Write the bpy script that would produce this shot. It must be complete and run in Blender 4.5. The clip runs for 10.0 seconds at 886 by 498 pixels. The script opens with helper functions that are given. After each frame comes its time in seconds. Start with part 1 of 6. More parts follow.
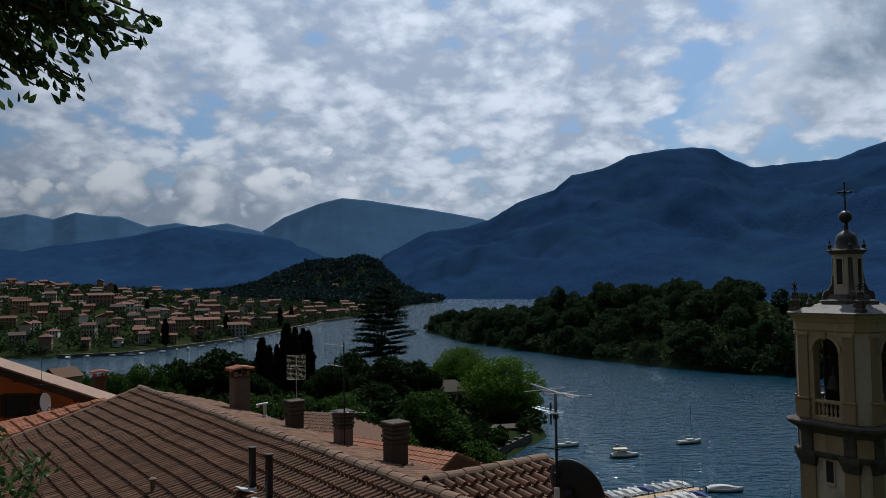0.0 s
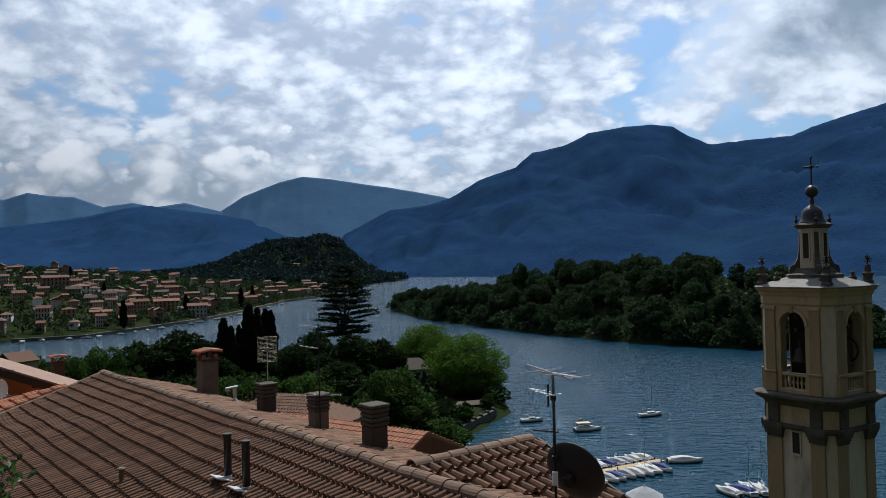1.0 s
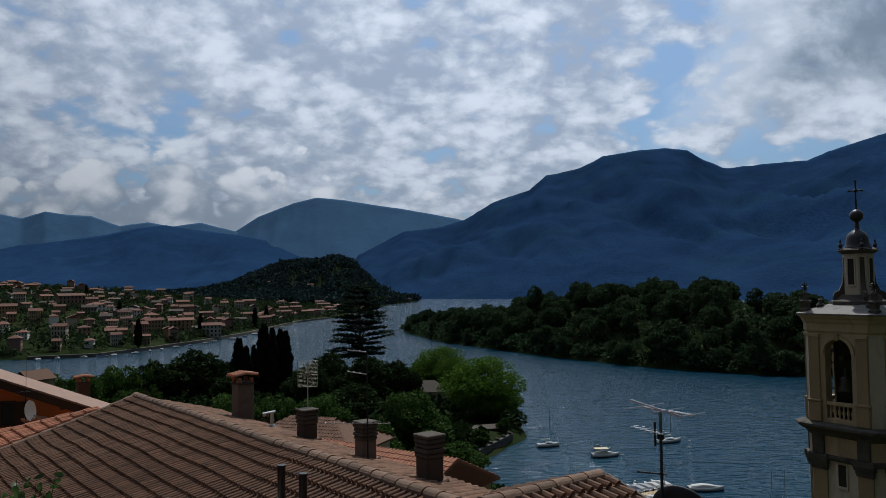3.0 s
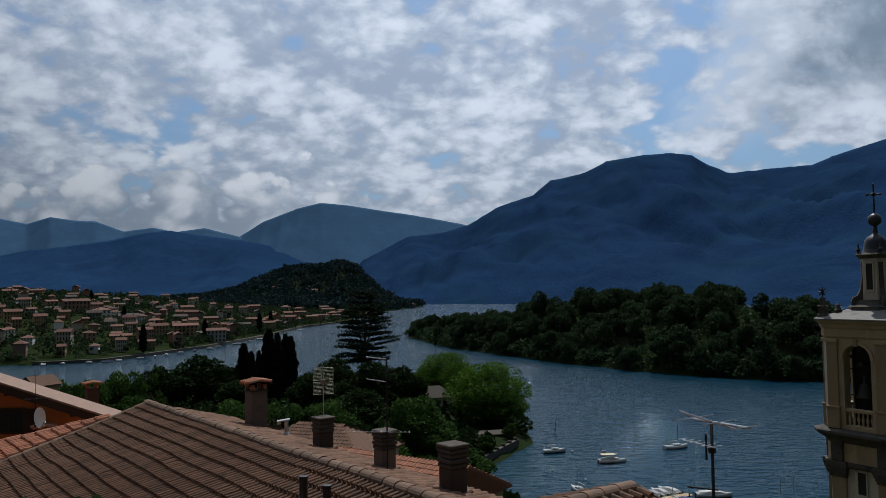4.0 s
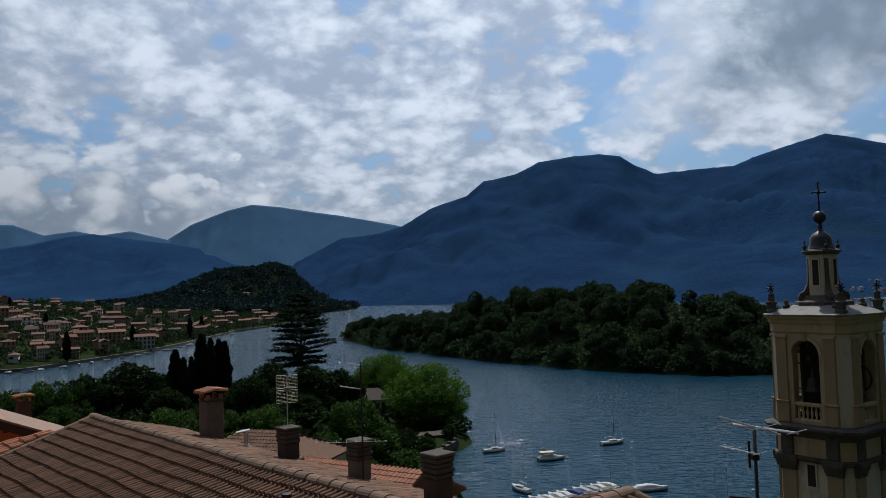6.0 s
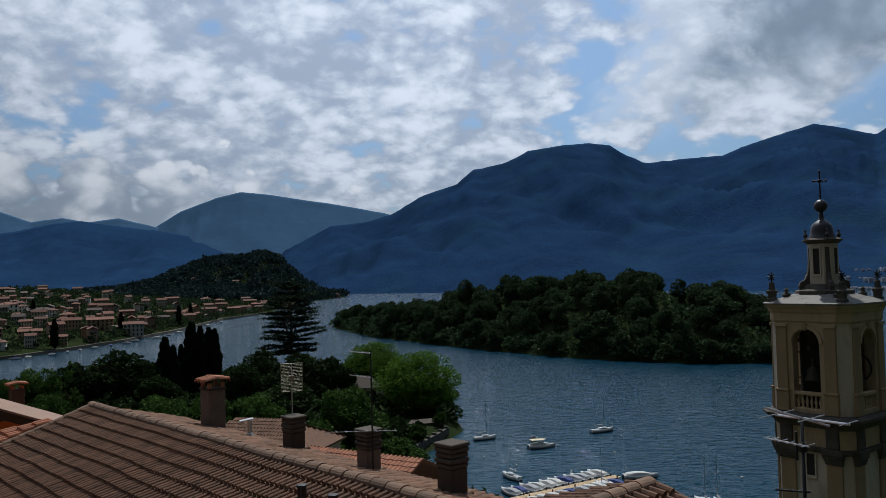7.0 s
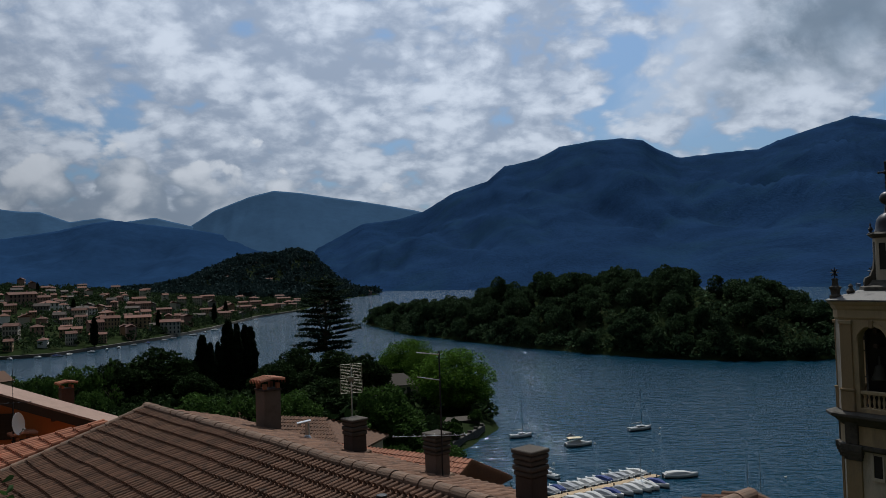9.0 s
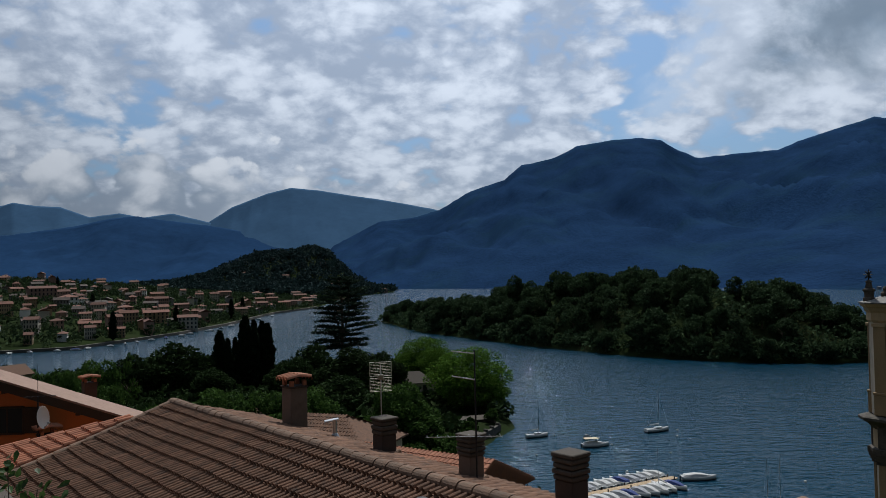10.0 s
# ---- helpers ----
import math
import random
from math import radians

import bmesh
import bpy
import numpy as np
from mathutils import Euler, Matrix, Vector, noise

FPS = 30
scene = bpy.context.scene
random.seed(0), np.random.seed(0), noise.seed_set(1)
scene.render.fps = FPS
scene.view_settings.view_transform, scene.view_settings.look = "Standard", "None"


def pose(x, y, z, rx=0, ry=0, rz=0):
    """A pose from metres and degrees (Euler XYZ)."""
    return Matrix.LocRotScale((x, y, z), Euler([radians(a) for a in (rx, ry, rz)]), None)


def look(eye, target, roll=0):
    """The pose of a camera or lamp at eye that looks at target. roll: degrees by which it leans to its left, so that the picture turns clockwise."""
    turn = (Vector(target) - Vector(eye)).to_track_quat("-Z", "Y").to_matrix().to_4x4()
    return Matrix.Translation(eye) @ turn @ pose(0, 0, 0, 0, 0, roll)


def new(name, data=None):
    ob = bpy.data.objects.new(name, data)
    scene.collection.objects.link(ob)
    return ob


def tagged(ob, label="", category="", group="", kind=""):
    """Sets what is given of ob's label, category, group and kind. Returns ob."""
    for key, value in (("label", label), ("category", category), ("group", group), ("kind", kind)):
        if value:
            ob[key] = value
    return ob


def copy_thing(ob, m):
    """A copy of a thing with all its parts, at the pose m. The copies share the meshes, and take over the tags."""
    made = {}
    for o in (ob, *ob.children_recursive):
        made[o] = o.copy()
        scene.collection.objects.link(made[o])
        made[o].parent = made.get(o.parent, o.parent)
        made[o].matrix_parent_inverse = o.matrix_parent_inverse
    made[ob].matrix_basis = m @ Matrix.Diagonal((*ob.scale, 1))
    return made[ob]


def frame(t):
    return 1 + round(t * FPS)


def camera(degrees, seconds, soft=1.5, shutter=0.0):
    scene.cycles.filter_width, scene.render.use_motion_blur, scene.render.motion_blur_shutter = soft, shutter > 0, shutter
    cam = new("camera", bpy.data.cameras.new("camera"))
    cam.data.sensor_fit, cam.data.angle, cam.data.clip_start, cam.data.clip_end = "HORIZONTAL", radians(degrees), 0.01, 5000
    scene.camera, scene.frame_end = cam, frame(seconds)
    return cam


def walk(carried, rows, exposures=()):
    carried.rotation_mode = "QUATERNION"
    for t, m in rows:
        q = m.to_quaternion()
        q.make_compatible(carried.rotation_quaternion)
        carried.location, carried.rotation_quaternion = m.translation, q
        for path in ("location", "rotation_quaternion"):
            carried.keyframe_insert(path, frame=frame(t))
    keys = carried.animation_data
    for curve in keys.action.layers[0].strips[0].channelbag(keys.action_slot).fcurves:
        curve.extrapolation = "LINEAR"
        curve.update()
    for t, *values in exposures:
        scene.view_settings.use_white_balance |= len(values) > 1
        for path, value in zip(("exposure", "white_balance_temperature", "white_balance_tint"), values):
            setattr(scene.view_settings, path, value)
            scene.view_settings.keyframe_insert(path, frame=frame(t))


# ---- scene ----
cam = camera(59.4, 10.0, soft=0.6)
PATH = [
    (0, (-2.892, -2.663, 37.305), (-2.885, -0.665, 37.395), -0.8),
    (0.5, (-3.09, -2.421, 37.308), (-2.985, -0.425, 37.391), -2.1),
    (1, (-3.23, -2.167, 37.305), (-3.126, -0.17, 37.337), -1.4),
    (1.5, (-3.456, -1.984, 37.309), (-3.313, 0.01, 37.333), -0.3),
    (2, (-3.655, -1.811, 37.314), (-3.397, 0.172, 37.377), -1.3),
    (2.5, (-3.835, -1.595, 37.349), (-3.766, 0.402, 37.433), -1.6),
    (2.7, (-3.955, -1.552, 37.358), (-3.891, 0.445, 37.444), -1.1),
    (3.8, (-4.37, -1.154, 37.34), (-4.295, 0.843, 37.437), -0.7),
    (4, (-4.456, -1.09, 37.368), (-4.395, 0.906, 37.47), -0.9),
    (4.5, (-4.716, -0.972, 37.391), (-4.624, 1.021, 37.534), -1.2),
    (5, (-4.895, -0.794, 37.358), (-4.762, 1.197, 37.495), -0.5),
    (5.5, (-5.052, -0.542, 37.375), (-4.895, 1.449, 37.475), 0.2),
    (6, (-5.297, -0.363, 37.395), (-5.067, 1.621, 37.496), -1.7),
    (6.2, (-5.391, -0.312, 37.394), (-5.139, 1.67, 37.49), -1.8),
    (7.3, (-5.805, 0.108, 37.381), (-5.549, 2.091, 37.448), -1.5),
    (7.5, (-5.858, 0.173, 37.392), (-5.594, 2.155, 37.459), -2.5),
    (8, (-5.972, 0.341, 37.381), (-5.728, 2.325, 37.417), -2.3),
    (8.5, (-6.156, 0.581, 37.404), (-6.013, 2.576, 37.437), -1.3),
    (9, (-6.384, 0.755, 37.418), (-6.208, 2.746, 37.483), -1.8),
    (9.5, (-6.506, 0.999, 37.402), (-6.326, 2.99, 37.466), -1.9),
    (10, (-6.738, 1.148, 37.399), (-6.603, 3.142, 37.461), -1.2),
]
EXPOSURE = [(0.0, 0.0), (0.5, 0.03), (1.0, 0.42), (1.5, 0.05), (2.0, -0.10), (2.5, -0.03), (4.0, -0.06), (4.5, -0.16), (5.0, -0.12), (5.5, 0.08), (6.0, 0.05), (7.5, 0.06), (8.0, 0.40), (8.2, 0.40), (8.3, 0.0), (8.5, 0.40), (9.0, -0.12), (9.5, 0.40), (10.0, 0.03)]
walk(cam, [(t, look(e, g, r)) for t, e, g, r in PATH], [(t, stops, 5950, 9) for t, stops in EXPOSURE])

# ---- light ----
SUN_EL, SUN_AZ = 56.0, 12.0          # degrees above the horizon, and right of straight ahead
sun_way = Vector((math.sin(radians(SUN_AZ)) * math.cos(radians(SUN_EL)),
                  math.cos(radians(SUN_AZ)) * math.cos(radians(SUN_EL)), math.sin(radians(SUN_EL))))
sun = new("sun", bpy.data.lights.new("sun", "SUN"))
sun.data.energy, sun.data.angle, sun.data.color = 3.4, radians(0.6), (1.0, 0.93, 0.82)
sun.matrix_world = look(sun_way * 100, (0, 0, 0))


def build_world():
    """A hazy summer sky: flocked altocumulus above, heaped cumulus along the mountains."""
    w = bpy.data.worlds.new("sky")
    scene.world = w
    w.use_nodes = True
    nt = w.node_tree
    N, L = nt.nodes, nt.links
    N.clear()

    def node(kind, **kw):
        n = N.new(kind)
        for k, v in kw.items():
            if k in n.inputs:
                n.inputs[k].default_value = v
        return n

    def calc(op, a, b=None, clamp=False):
        n = N.new("ShaderNodeMath")
        n.operation, n.use_clamp = op, clamp
        for i, v in enumerate((a, b)):
            if v is None:
                continue
            if isinstance(v, (int, float)):
                n.inputs[i].default_value = v
            else:
                L.new(v, n.inputs[i])
        return n.outputs[0]

    def step(v, lo, hi):
        n = N.new("ShaderNodeMapRange")
        n.interpolation_type = "SMOOTHSTEP"
        n.inputs["From Min"].default_value, n.inputs["From Max"].default_value = lo, hi
        L.new(v, n.inputs["Value"])
        return n.outputs["Result"]

    def blend(f, a, b):
        n = N.new("ShaderNodeMix")
        n.data_type = "RGBA"
        for sock, v in ((n.inputs["Factor"], f), (n.inputs["A"], a), (n.inputs["B"], b)):
            if isinstance(v, (tuple, float)):
                sock.default_value = v
            else:
                L.new(v, sock)
        return n.outputs["Result"]

    def clouds(vec, scale, detail, rough, dist, shift=(0, 0, 0)):
        m = node("ShaderNodeMapping")
        m.inputs["Location"].default_value = shift
        L.new(vec, m.inputs["Vector"])
        n = node("ShaderNodeTexNoise", Scale=scale, Detail=detail, Roughness=rough, Distortion=dist)
        L.new(m.outputs[0], n.inputs["Vector"])
        return n.outputs["Fac"]

    def heads(vec, scale, shift):
        """Rounded heads, as of cauliflower."""
        m = node("ShaderNodeMapping")
        m.inputs["Location"].default_value = shift
        L.new(vec, m.inputs["Vector"])
        wob = node("ShaderNodeTexNoise", Scale=scale * 1.3, Detail=3.0)
        L.new(m.outputs[0], wob.inputs["Vector"])
        add = N.new("ShaderNodeVectorMath")
        add.operation = "MULTIPLY_ADD"
        L.new(wob.outputs["Color"], add.inputs[0])
        add.inputs[1].default_value = (0.35 / scale,) * 3
        L.new(m.outputs[0], add.inputs[2])
        v = N.new("ShaderNodeTexVoronoi")
        v.feature = "SMOOTH_F1"
        v.inputs["Scale"].default_value, v.inputs["Smoothness"].default_value = scale, 0.35
        v.inputs["Detail"].default_value = 0.0
        L.new(add.outputs[0], v.inputs["Vector"])
        return calc("SUBTRACT", 0.92, v.outputs["Distance"])

    def billow(vec, scale, shift):
        a, b = heads(vec, scale, shift), heads(vec, scale * 2.3, shift)
        return calc("ADD", calc("MULTIPLY", a, 0.62), calc("MULTIPLY", b, 0.38))

    sky = N.new("ShaderNodeTexSky")
    sky.sky_type, sky.sun_disc = "NISHITA", False
    sky.sun_elevation, sky.sun_rotation = radians(SUN_EL), radians(SUN_AZ)
    sky.air_density, sky.dust_density, sky.ozone_density = 1.0, 1.2, 1.5
    tc = N.new("ShaderNodeTexCoord")
    sep = N.new("ShaderNodeSeparateXYZ")
    L.new(tc.outputs["Generated"], sep.inputs[0])
    x, y, z = sep.outputs
    up = calc("MAXIMUM", z, 0.02)
    # the high layer lies flat: its pattern is laid out on a level sheet
    flat = N.new("ShaderNodeCombineXYZ")
    deep = calc("ADD", up, 0.42)
    L.new(calc("DIVIDE", x, deep), flat.inputs[0])
    L.new(calc("DIVIDE", y, deep), flat.inputs[1])
    big = clouds(flat.outputs[0], 1.7, 3, 0.5, 0.2, SKY_BIG)
    lump = clouds(flat.outputs[0], 6.0, 7, 0.56, 0.25, (0.6, 4.2, 0))
    flock = billow(flat.outputs[0], 12.0, (3.1, 1.7, 0))
    az = calc("DIVIDE", x, calc("MAXIMUM", y, 0.2))
    lane = calc("SUBTRACT", 1.0, step(calc("ABSOLUTE", calc("SUBTRACT", az, calc("ADD", 0.26, calc("MULTIPLY", z, 0.30)))), 0.02, 0.15))
    cover = calc("ADD", calc("ADD", calc("MULTIPLY", big, 0.46), calc("MULTIPLY", lump, 0.40)), calc("MULTIPLY", flock, 0.20))
    cover = calc("SUBTRACT", cover, calc("MULTIPLY", lane, 0.10))
    open_air = calc("MULTIPLY", step(az, 0.20, 0.34), calc("SUBTRACT", 1.0, step(z, 0.13, 0.24)))
    cover = calc("SUBTRACT", cover, calc("MULTIPLY", open_air, 0.12))
    gap = calc("MULTIPLY", calc("SUBTRACT", 1.0, step(az, -0.30, -0.16)), calc("SUBTRACT", 1.0, step(calc("ABSOLUTE", calc("SUBTRACT", z, 0.185)), 0.01, 0.06)))
    cover = calc("SUBTRACT", cover, calc("MULTIPLY", gap, 0.07))
    high = step(cover, 0.39, 0.465)
    fine = clouds(flat.outputs[0], 24.0, 6, 0.6, 0.3, (1.3, 7.7, 0))
    thick = step(calc("ADD", calc("ADD", calc("MULTIPLY", lump, 0.50), calc("MULTIPLY", flock, 0.26)), calc("MULTIPLY", fine, 0.24)), 0.39, 0.60)
    # the heaped clouds stand upright over the far ridges
    pile = N.new("ShaderNodeCombineXYZ")
    L.new(calc("DIVIDE", x, calc("MAXIMUM", y, 0.15)), pile.inputs[0])
    L.new(calc("MULTIPLY", z, 1.5), pile.inputs[1])
    puff = calc("ADD", calc("MULTIPLY", billow(pile.outputs[0], 13.0, (0.3, 0.5, 0)), 0.5), calc("MULTIPLY", clouds(pile.outputs[0], 11.0, 8, 0.58, 0.2, (2.0, 0.7, 0)), 0.5))
    tops = clouds(pile.outputs[0], 4.2, 2, 0.5, 0.0, (0.9, 0.0, 2.0))
    crest = calc("ADD", 0.045, calc("MULTIPLY", tops, 0.15))
    heap = step(calc("ADD", calc("MULTIPLY", calc("SUBTRACT", crest, z), 7.0), calc("MULTIPLY", calc("SUBTRACT", puff, 0.5), 2.2)), -0.03, 0.09)
    heap = calc("MULTIPLY", heap, calc("SUBTRACT", 1.0, step(az, 0.08, 0.20)))
    heap_lit = step(calc("ADD", puff, calc("MULTIPLY", calc("SUBTRACT", z, crest), 0.7)), 0.36, 0.56)
    # glow of the veiled sun
    dot = N.new("ShaderNodeVectorMath")
    dot.operation = "DOT_PRODUCT"
    L.new(tc.outputs["Generated"], dot.inputs[0])
    dot.inputs[1].default_value = sun_way
    glow = step(dot.outputs["Value"], 0.24, 0.85)
    blue = N.new("ShaderNodeVectorMath")
    blue.operation = "SCALE"
    L.new(sky.outputs[0], blue.inputs[0])
    blue.inputs["Scale"].default_value = SKY_GAIN
    tint = N.new("ShaderNodeVectorMath")
    tint.operation = "MULTIPLY"
    L.new(blue.outputs[0], tint.inputs[0])
    tint.inputs[1].default_value = (0.74, 1.00, 1.22)
    white = blend(thick, (0.45, 0.51, 0.61, 1), (0.94, 0.98, 1.04, 1))
    veil = blend(0.30, tint.outputs[0], (0.56, 0.68, 0.80, 1))
    layer = blend(calc("MULTIPLY", high, 0.92), veil, white)
    heaped = blend(heap_lit, (0.36, 0.43, 0.52, 1), (0.98, 1.0, 1.03, 1))
    full = blend(calc("MULTIPLY", heap, 0.9), layer, heaped)
    # a tall bright cloud with a heavy grey body beside it, above the right-hand summit
    edge = calc("MULTIPLY", calc("SUBTRACT", clouds(pile.outputs[0], 5.0, 8, 0.58, 0.3, (4.0, 1.0, 0.5)), 0.5), 0.50)
    side = calc("ADD", az, edge)
    lift = calc("ADD", z, calc("MULTIPLY", edge, 0.45))
    pale = calc("MULTIPLY", step(side, 0.33, 0.44), step(lift, 0.17, 0.25))
    full = blend(calc("MULTIPLY", pale, 0.50), full, blend(puff, (0.62, 0.70, 0.80, 1), (0.90, 0.93, 0.98, 1)))
    grey = calc("MULTIPLY", step(side, 0.47, 0.58), step(lift, 0.19, 0.26))
    full = blend(calc("MULTIPLY", grey, 0.9), full, blend(step(puff, 0.35, 0.65), (0.22, 0.285, 0.36, 1), (0.36, 0.44, 0.53, 1)))
    # low haze pales the air along the mountains
    haze = step(z, 0.16, 0.0)
    full = blend(calc("MULTIPLY", haze, 0.22), full, (0.62, 0.70, 0.80, 1))
    bright = N.new("ShaderNodeVectorMath")
    bright.operation = "SCALE"
    L.new(full, bright.inputs[0])
    L.new(calc("ADD", 0.10, calc("MULTIPLY", glow, 0.76)), bright.inputs["Scale"])
    bg = N.new("ShaderNodeBackground")
    L.new(bright.outputs[0], bg.inputs["Color"])
    bg.inputs["Strength"].default_value = SKY_STRENGTH
    out = N.new("ShaderNodeOutputWorld")
    L.new(bg.outputs[0], out.inputs[0])


SKY_BIG = (0.35, 0.2, 0.0)
SKY_GAIN = 0.082
SKY_STRENGTH = 1.0
build_world()


# ---- materials ----
def material(name, base, rough=0.7, vary=0.25, scale=4.0, fine=40.0, bump=0.2, metal=0.0, stain=None, stain_amount=0.5,
             random_tone=0.0, island_tone=0.0, streak=1.0, translucent=0.0, coat=0.0, spec=0.35):
    """A surface with tone changes at two scales, stains with their own shape and fine relief (object space, metres)."""
    m = bpy.data.materials.new(name)
    m.use_nodes = True
    nt = m.node_tree
    N, L = nt.nodes, nt.links
    bsdf = N["Principled BSDF"]
    tc = N.new("ShaderNodeTexCoord")
    mp = N.new("ShaderNodeMapping")
    mp.inputs["Scale"].default_value = (1, 1, streak)
    L.new(tc.outputs["Object"], mp.inputs["Vector"])

    def tex(s, d=4, r=0.6):
        n = N.new("ShaderNodeTexNoise")
        n.inputs["Scale"].default_value, n.inputs["Detail"].default_value, n.inputs["Roughness"].default_value = s, d, r
        L.new(mp.outputs[0], n.inputs["Vector"])
        return n.outputs["Fac"]

    def calc(op, a, b):
        n = N.new("ShaderNodeMath")
        n.operation = op
        for i, v in enumerate((a, b)):
            if isinstance(v, (int, float)):
                n.inputs[i].default_value = v
            else:
                L.new(v, n.inputs[i])
        return n.outputs[0]

    broad, grain = tex(scale), tex(fine, 3)
    tone = calc("ADD", 1 - vary, calc("ADD", calc("MULTIPLY", broad, vary * 1.2), calc("MULTIPLY", grain, vary * 0.8)))
    if random_tone:
        info = N.new("ShaderNodeObjectInfo")
        tone = calc("MULTIPLY", tone, calc("ADD", 1 - random_tone, calc("MULTIPLY", info.outputs["Random"], 2 * random_tone)))
    if island_tone:
        geo = N.new("ShaderNodeNewGeometry")
        tone = calc("MULTIPLY", tone, calc("ADD", 1 - island_tone, calc("MULTIPLY", geo.outputs["Random Per Island"], 2 * island_tone)))
    col = N.new("ShaderNodeMix")
    col.data_type, col.blend_type = "RGBA", "MULTIPLY"
    col.inputs["Factor"].default_value = 1.0
    col.inputs["A"].default_value = (*base, 1)
    L.new(tone, col.inputs["B"])
    colour = col.outputs["Result"]
    if stain:
        ramp = N.new("ShaderNodeMapRange")
        ramp.inputs["From Min"].default_value, ramp.inputs["From Max"].default_value = 0.5, 0.72
        L.new(tex(scale * 0.7, 6, 0.7), ramp.inputs["Value"])
        mix = N.new("ShaderNodeMix")
        mix.data_type = "RGBA"
        L.new(calc("MULTIPLY", ramp.outputs[0], stain_amount), mix.inputs["Factor"])
        L.new(colour, mix.inputs["A"])
        mix.inputs["B"].default_value = (*stain, 1)
        colour = mix.outputs["Result"]
    L.new(colour, bsdf.inputs["Base Color"])
    bsdf.inputs["Roughness"].default_value = rough
    bsdf.inputs["Metallic"].default_value = metal
    bsdf.inputs["Coat Weight"].default_value = coat
    bsdf.inputs["Specular IOR Level"].default_value = spec
    if bump:
        b = N.new("ShaderNodeBump")
        b.inputs["Strength"].default_value = bump
        b.inputs["Distance"].default_value = 0.6 / fine
        L.new(grain, b.inputs["Height"])
        L.new(b.outputs[0], bsdf.inputs["Normal"])
    if translucent:
        tr = N.new("ShaderNodeBsdfTranslucent")
        L.new(colour, tr.inputs["Color"])
        mx = N.new("ShaderNodeMixShader")
        mx.inputs["Fac"].default_value = translucent
        L.new(bsdf.outputs[0], mx.inputs[1])
        L.new(tr.outputs[0], mx.inputs[2])
        L.new(mx.outputs[0], N["Material Output"].inputs["Surface"])
    return m


M = {}
M["grass"] = material("grass", (0.020, 0.030, 0.012), 0.9, 0.5, 0.05, 1.2, 0.3, stain=(0.04, 0.036, 0.022), stain_amount=0.5, spec=0.0)
# blue haze of the distance is mixed into this forest colour
M["woods_haze_blue"] = material("wooded_mountain", (0.014, 0.035, 0.084), 0.95, 0.9, 0.006, 0.10, 0.7, stain=(0.019, 0.050, 0.078), stain_amount=0.5, spec=0.0)
# airlight over the farthest ranges, put into a paler blue base
M["woods_haze_pale"] = material("hazy_mountain", (0.045, 0.092, 0.165), 0.95, 0.3, 0.004, 0.03, 0.1, spec=0.0)
# the ridge's base colour carries the blue of the haze
M["ridge_haze_blue"] = material("haze_blue_ridge", (0.016, 0.041, 0.096), 0.95, 0.5, 0.004, 0.03, 0.2, spec=0.0)
M["rooftile"] = material("terracotta_tile", (0.150, 0.081, 0.050), 0.92, 0.55, 6, 60, 0.5, stain=(0.052, 0.040, 0.032), stain_amount=0.8, random_tone=0.22, island_tone=0.22)
M["orange_tile"] = material("orange_roof_tile", (0.36, 0.15, 0.085), 0.88, 0.4, 5, 50, 0.4, stain=(0.2, 0.11, 0.08), random_tone=0.2, island_tone=0.2)


def water_material():
    m = bpy.data.materials.new("lake_water")
    m.use_nodes = True
    N, L = m.node_tree.nodes, m.node_tree.links
    b = N["Principled BSDF"]
    b.inputs["Base Color"].default_value = (0.006, 0.036, 0.064, 1)
    b.inputs["Specular Tint"].default_value = (0.78, 0.92, 1.0, 1)
    b.inputs["Roughness"].default_value = 0.04
    b.inputs["IOR"].default_value = 1.33
    tc = N.new("ShaderNodeTexCoord")
    hs = []
    for sc, stretch, rot, amp in ((0.10, 2.4, 10, 0.7), (0.30, 2.3, -7, 1.05), (1.3, 1.8, 16, 0.16)):
        mp = N.new("ShaderNodeMapping")
        mp.inputs["Rotation"].default_value = (0, 0, radians(rot))
        mp.inputs["Scale"].default_value = (sc, sc * stretch, sc)
        L.new(tc.outputs["Object"], mp.inputs["Vector"])
        n = N.new("ShaderNodeTexNoise")
        n.inputs["Scale"].default_value, n.inputs["Detail"].default_value = 1.0, 3
        L.new(mp.outputs[0], n.inputs["Vector"])
        k = N.new("ShaderNodeMath")
        k.operation = "MULTIPLY"
        k.inputs[1].default_value = amp
        L.new(n.outputs["Fac"], k.inputs[0])
        hs.append(k.outputs[0])
    for h in hs[1:]:
        a = N.new("ShaderNodeMath")
        L.new(hs[0], a.inputs[0]), L.new(h, a.inputs[1])
        hs[0] = a.outputs[0]
    bp = N.new("ShaderNodeBump")
    bp.inputs["Strength"].default_value, bp.inputs["Distance"].default_value = 0.75, 1.0
    L.new(hs[0], bp.inputs["Height"])
    L.new(bp.outputs[0], b.inputs["Normal"])
    return m


M["water"] = water_material()


# ---- mesh helpers ----
def mesh_ob(name, verts, faces, mat, parent=None, smooth=False):
    me = bpy.data.meshes.new(name)
    me.from_pydata([tuple(map(float, v)) for v in verts], [], [tuple(map(int, f)) for f in faces])
    if mat is not None:
        me.materials.append(mat)
    if smooth:
        me.polygons.foreach_set("use_smooth", [True] * len(me.polygons))
    me.update()
    ob = new(name, me)
    ob.parent = parent
    return ob


def part(name, bm, mat, parent=None, label=""):
    me = bpy.data.meshes.new(name)
    bm.to_mesh(me)
    bm.free()
    me.materials.append(mat)
    ob = new(name, me)
    ob.parent = parent
    if label:
        ob["label"] = label
    return ob


def empty(name, m, label, category, group="", kind=""):
    e = new(name)
    e.matrix_world = m
    e.empty_display_size = 0.2
    return tagged(e, label, category, group, kind)


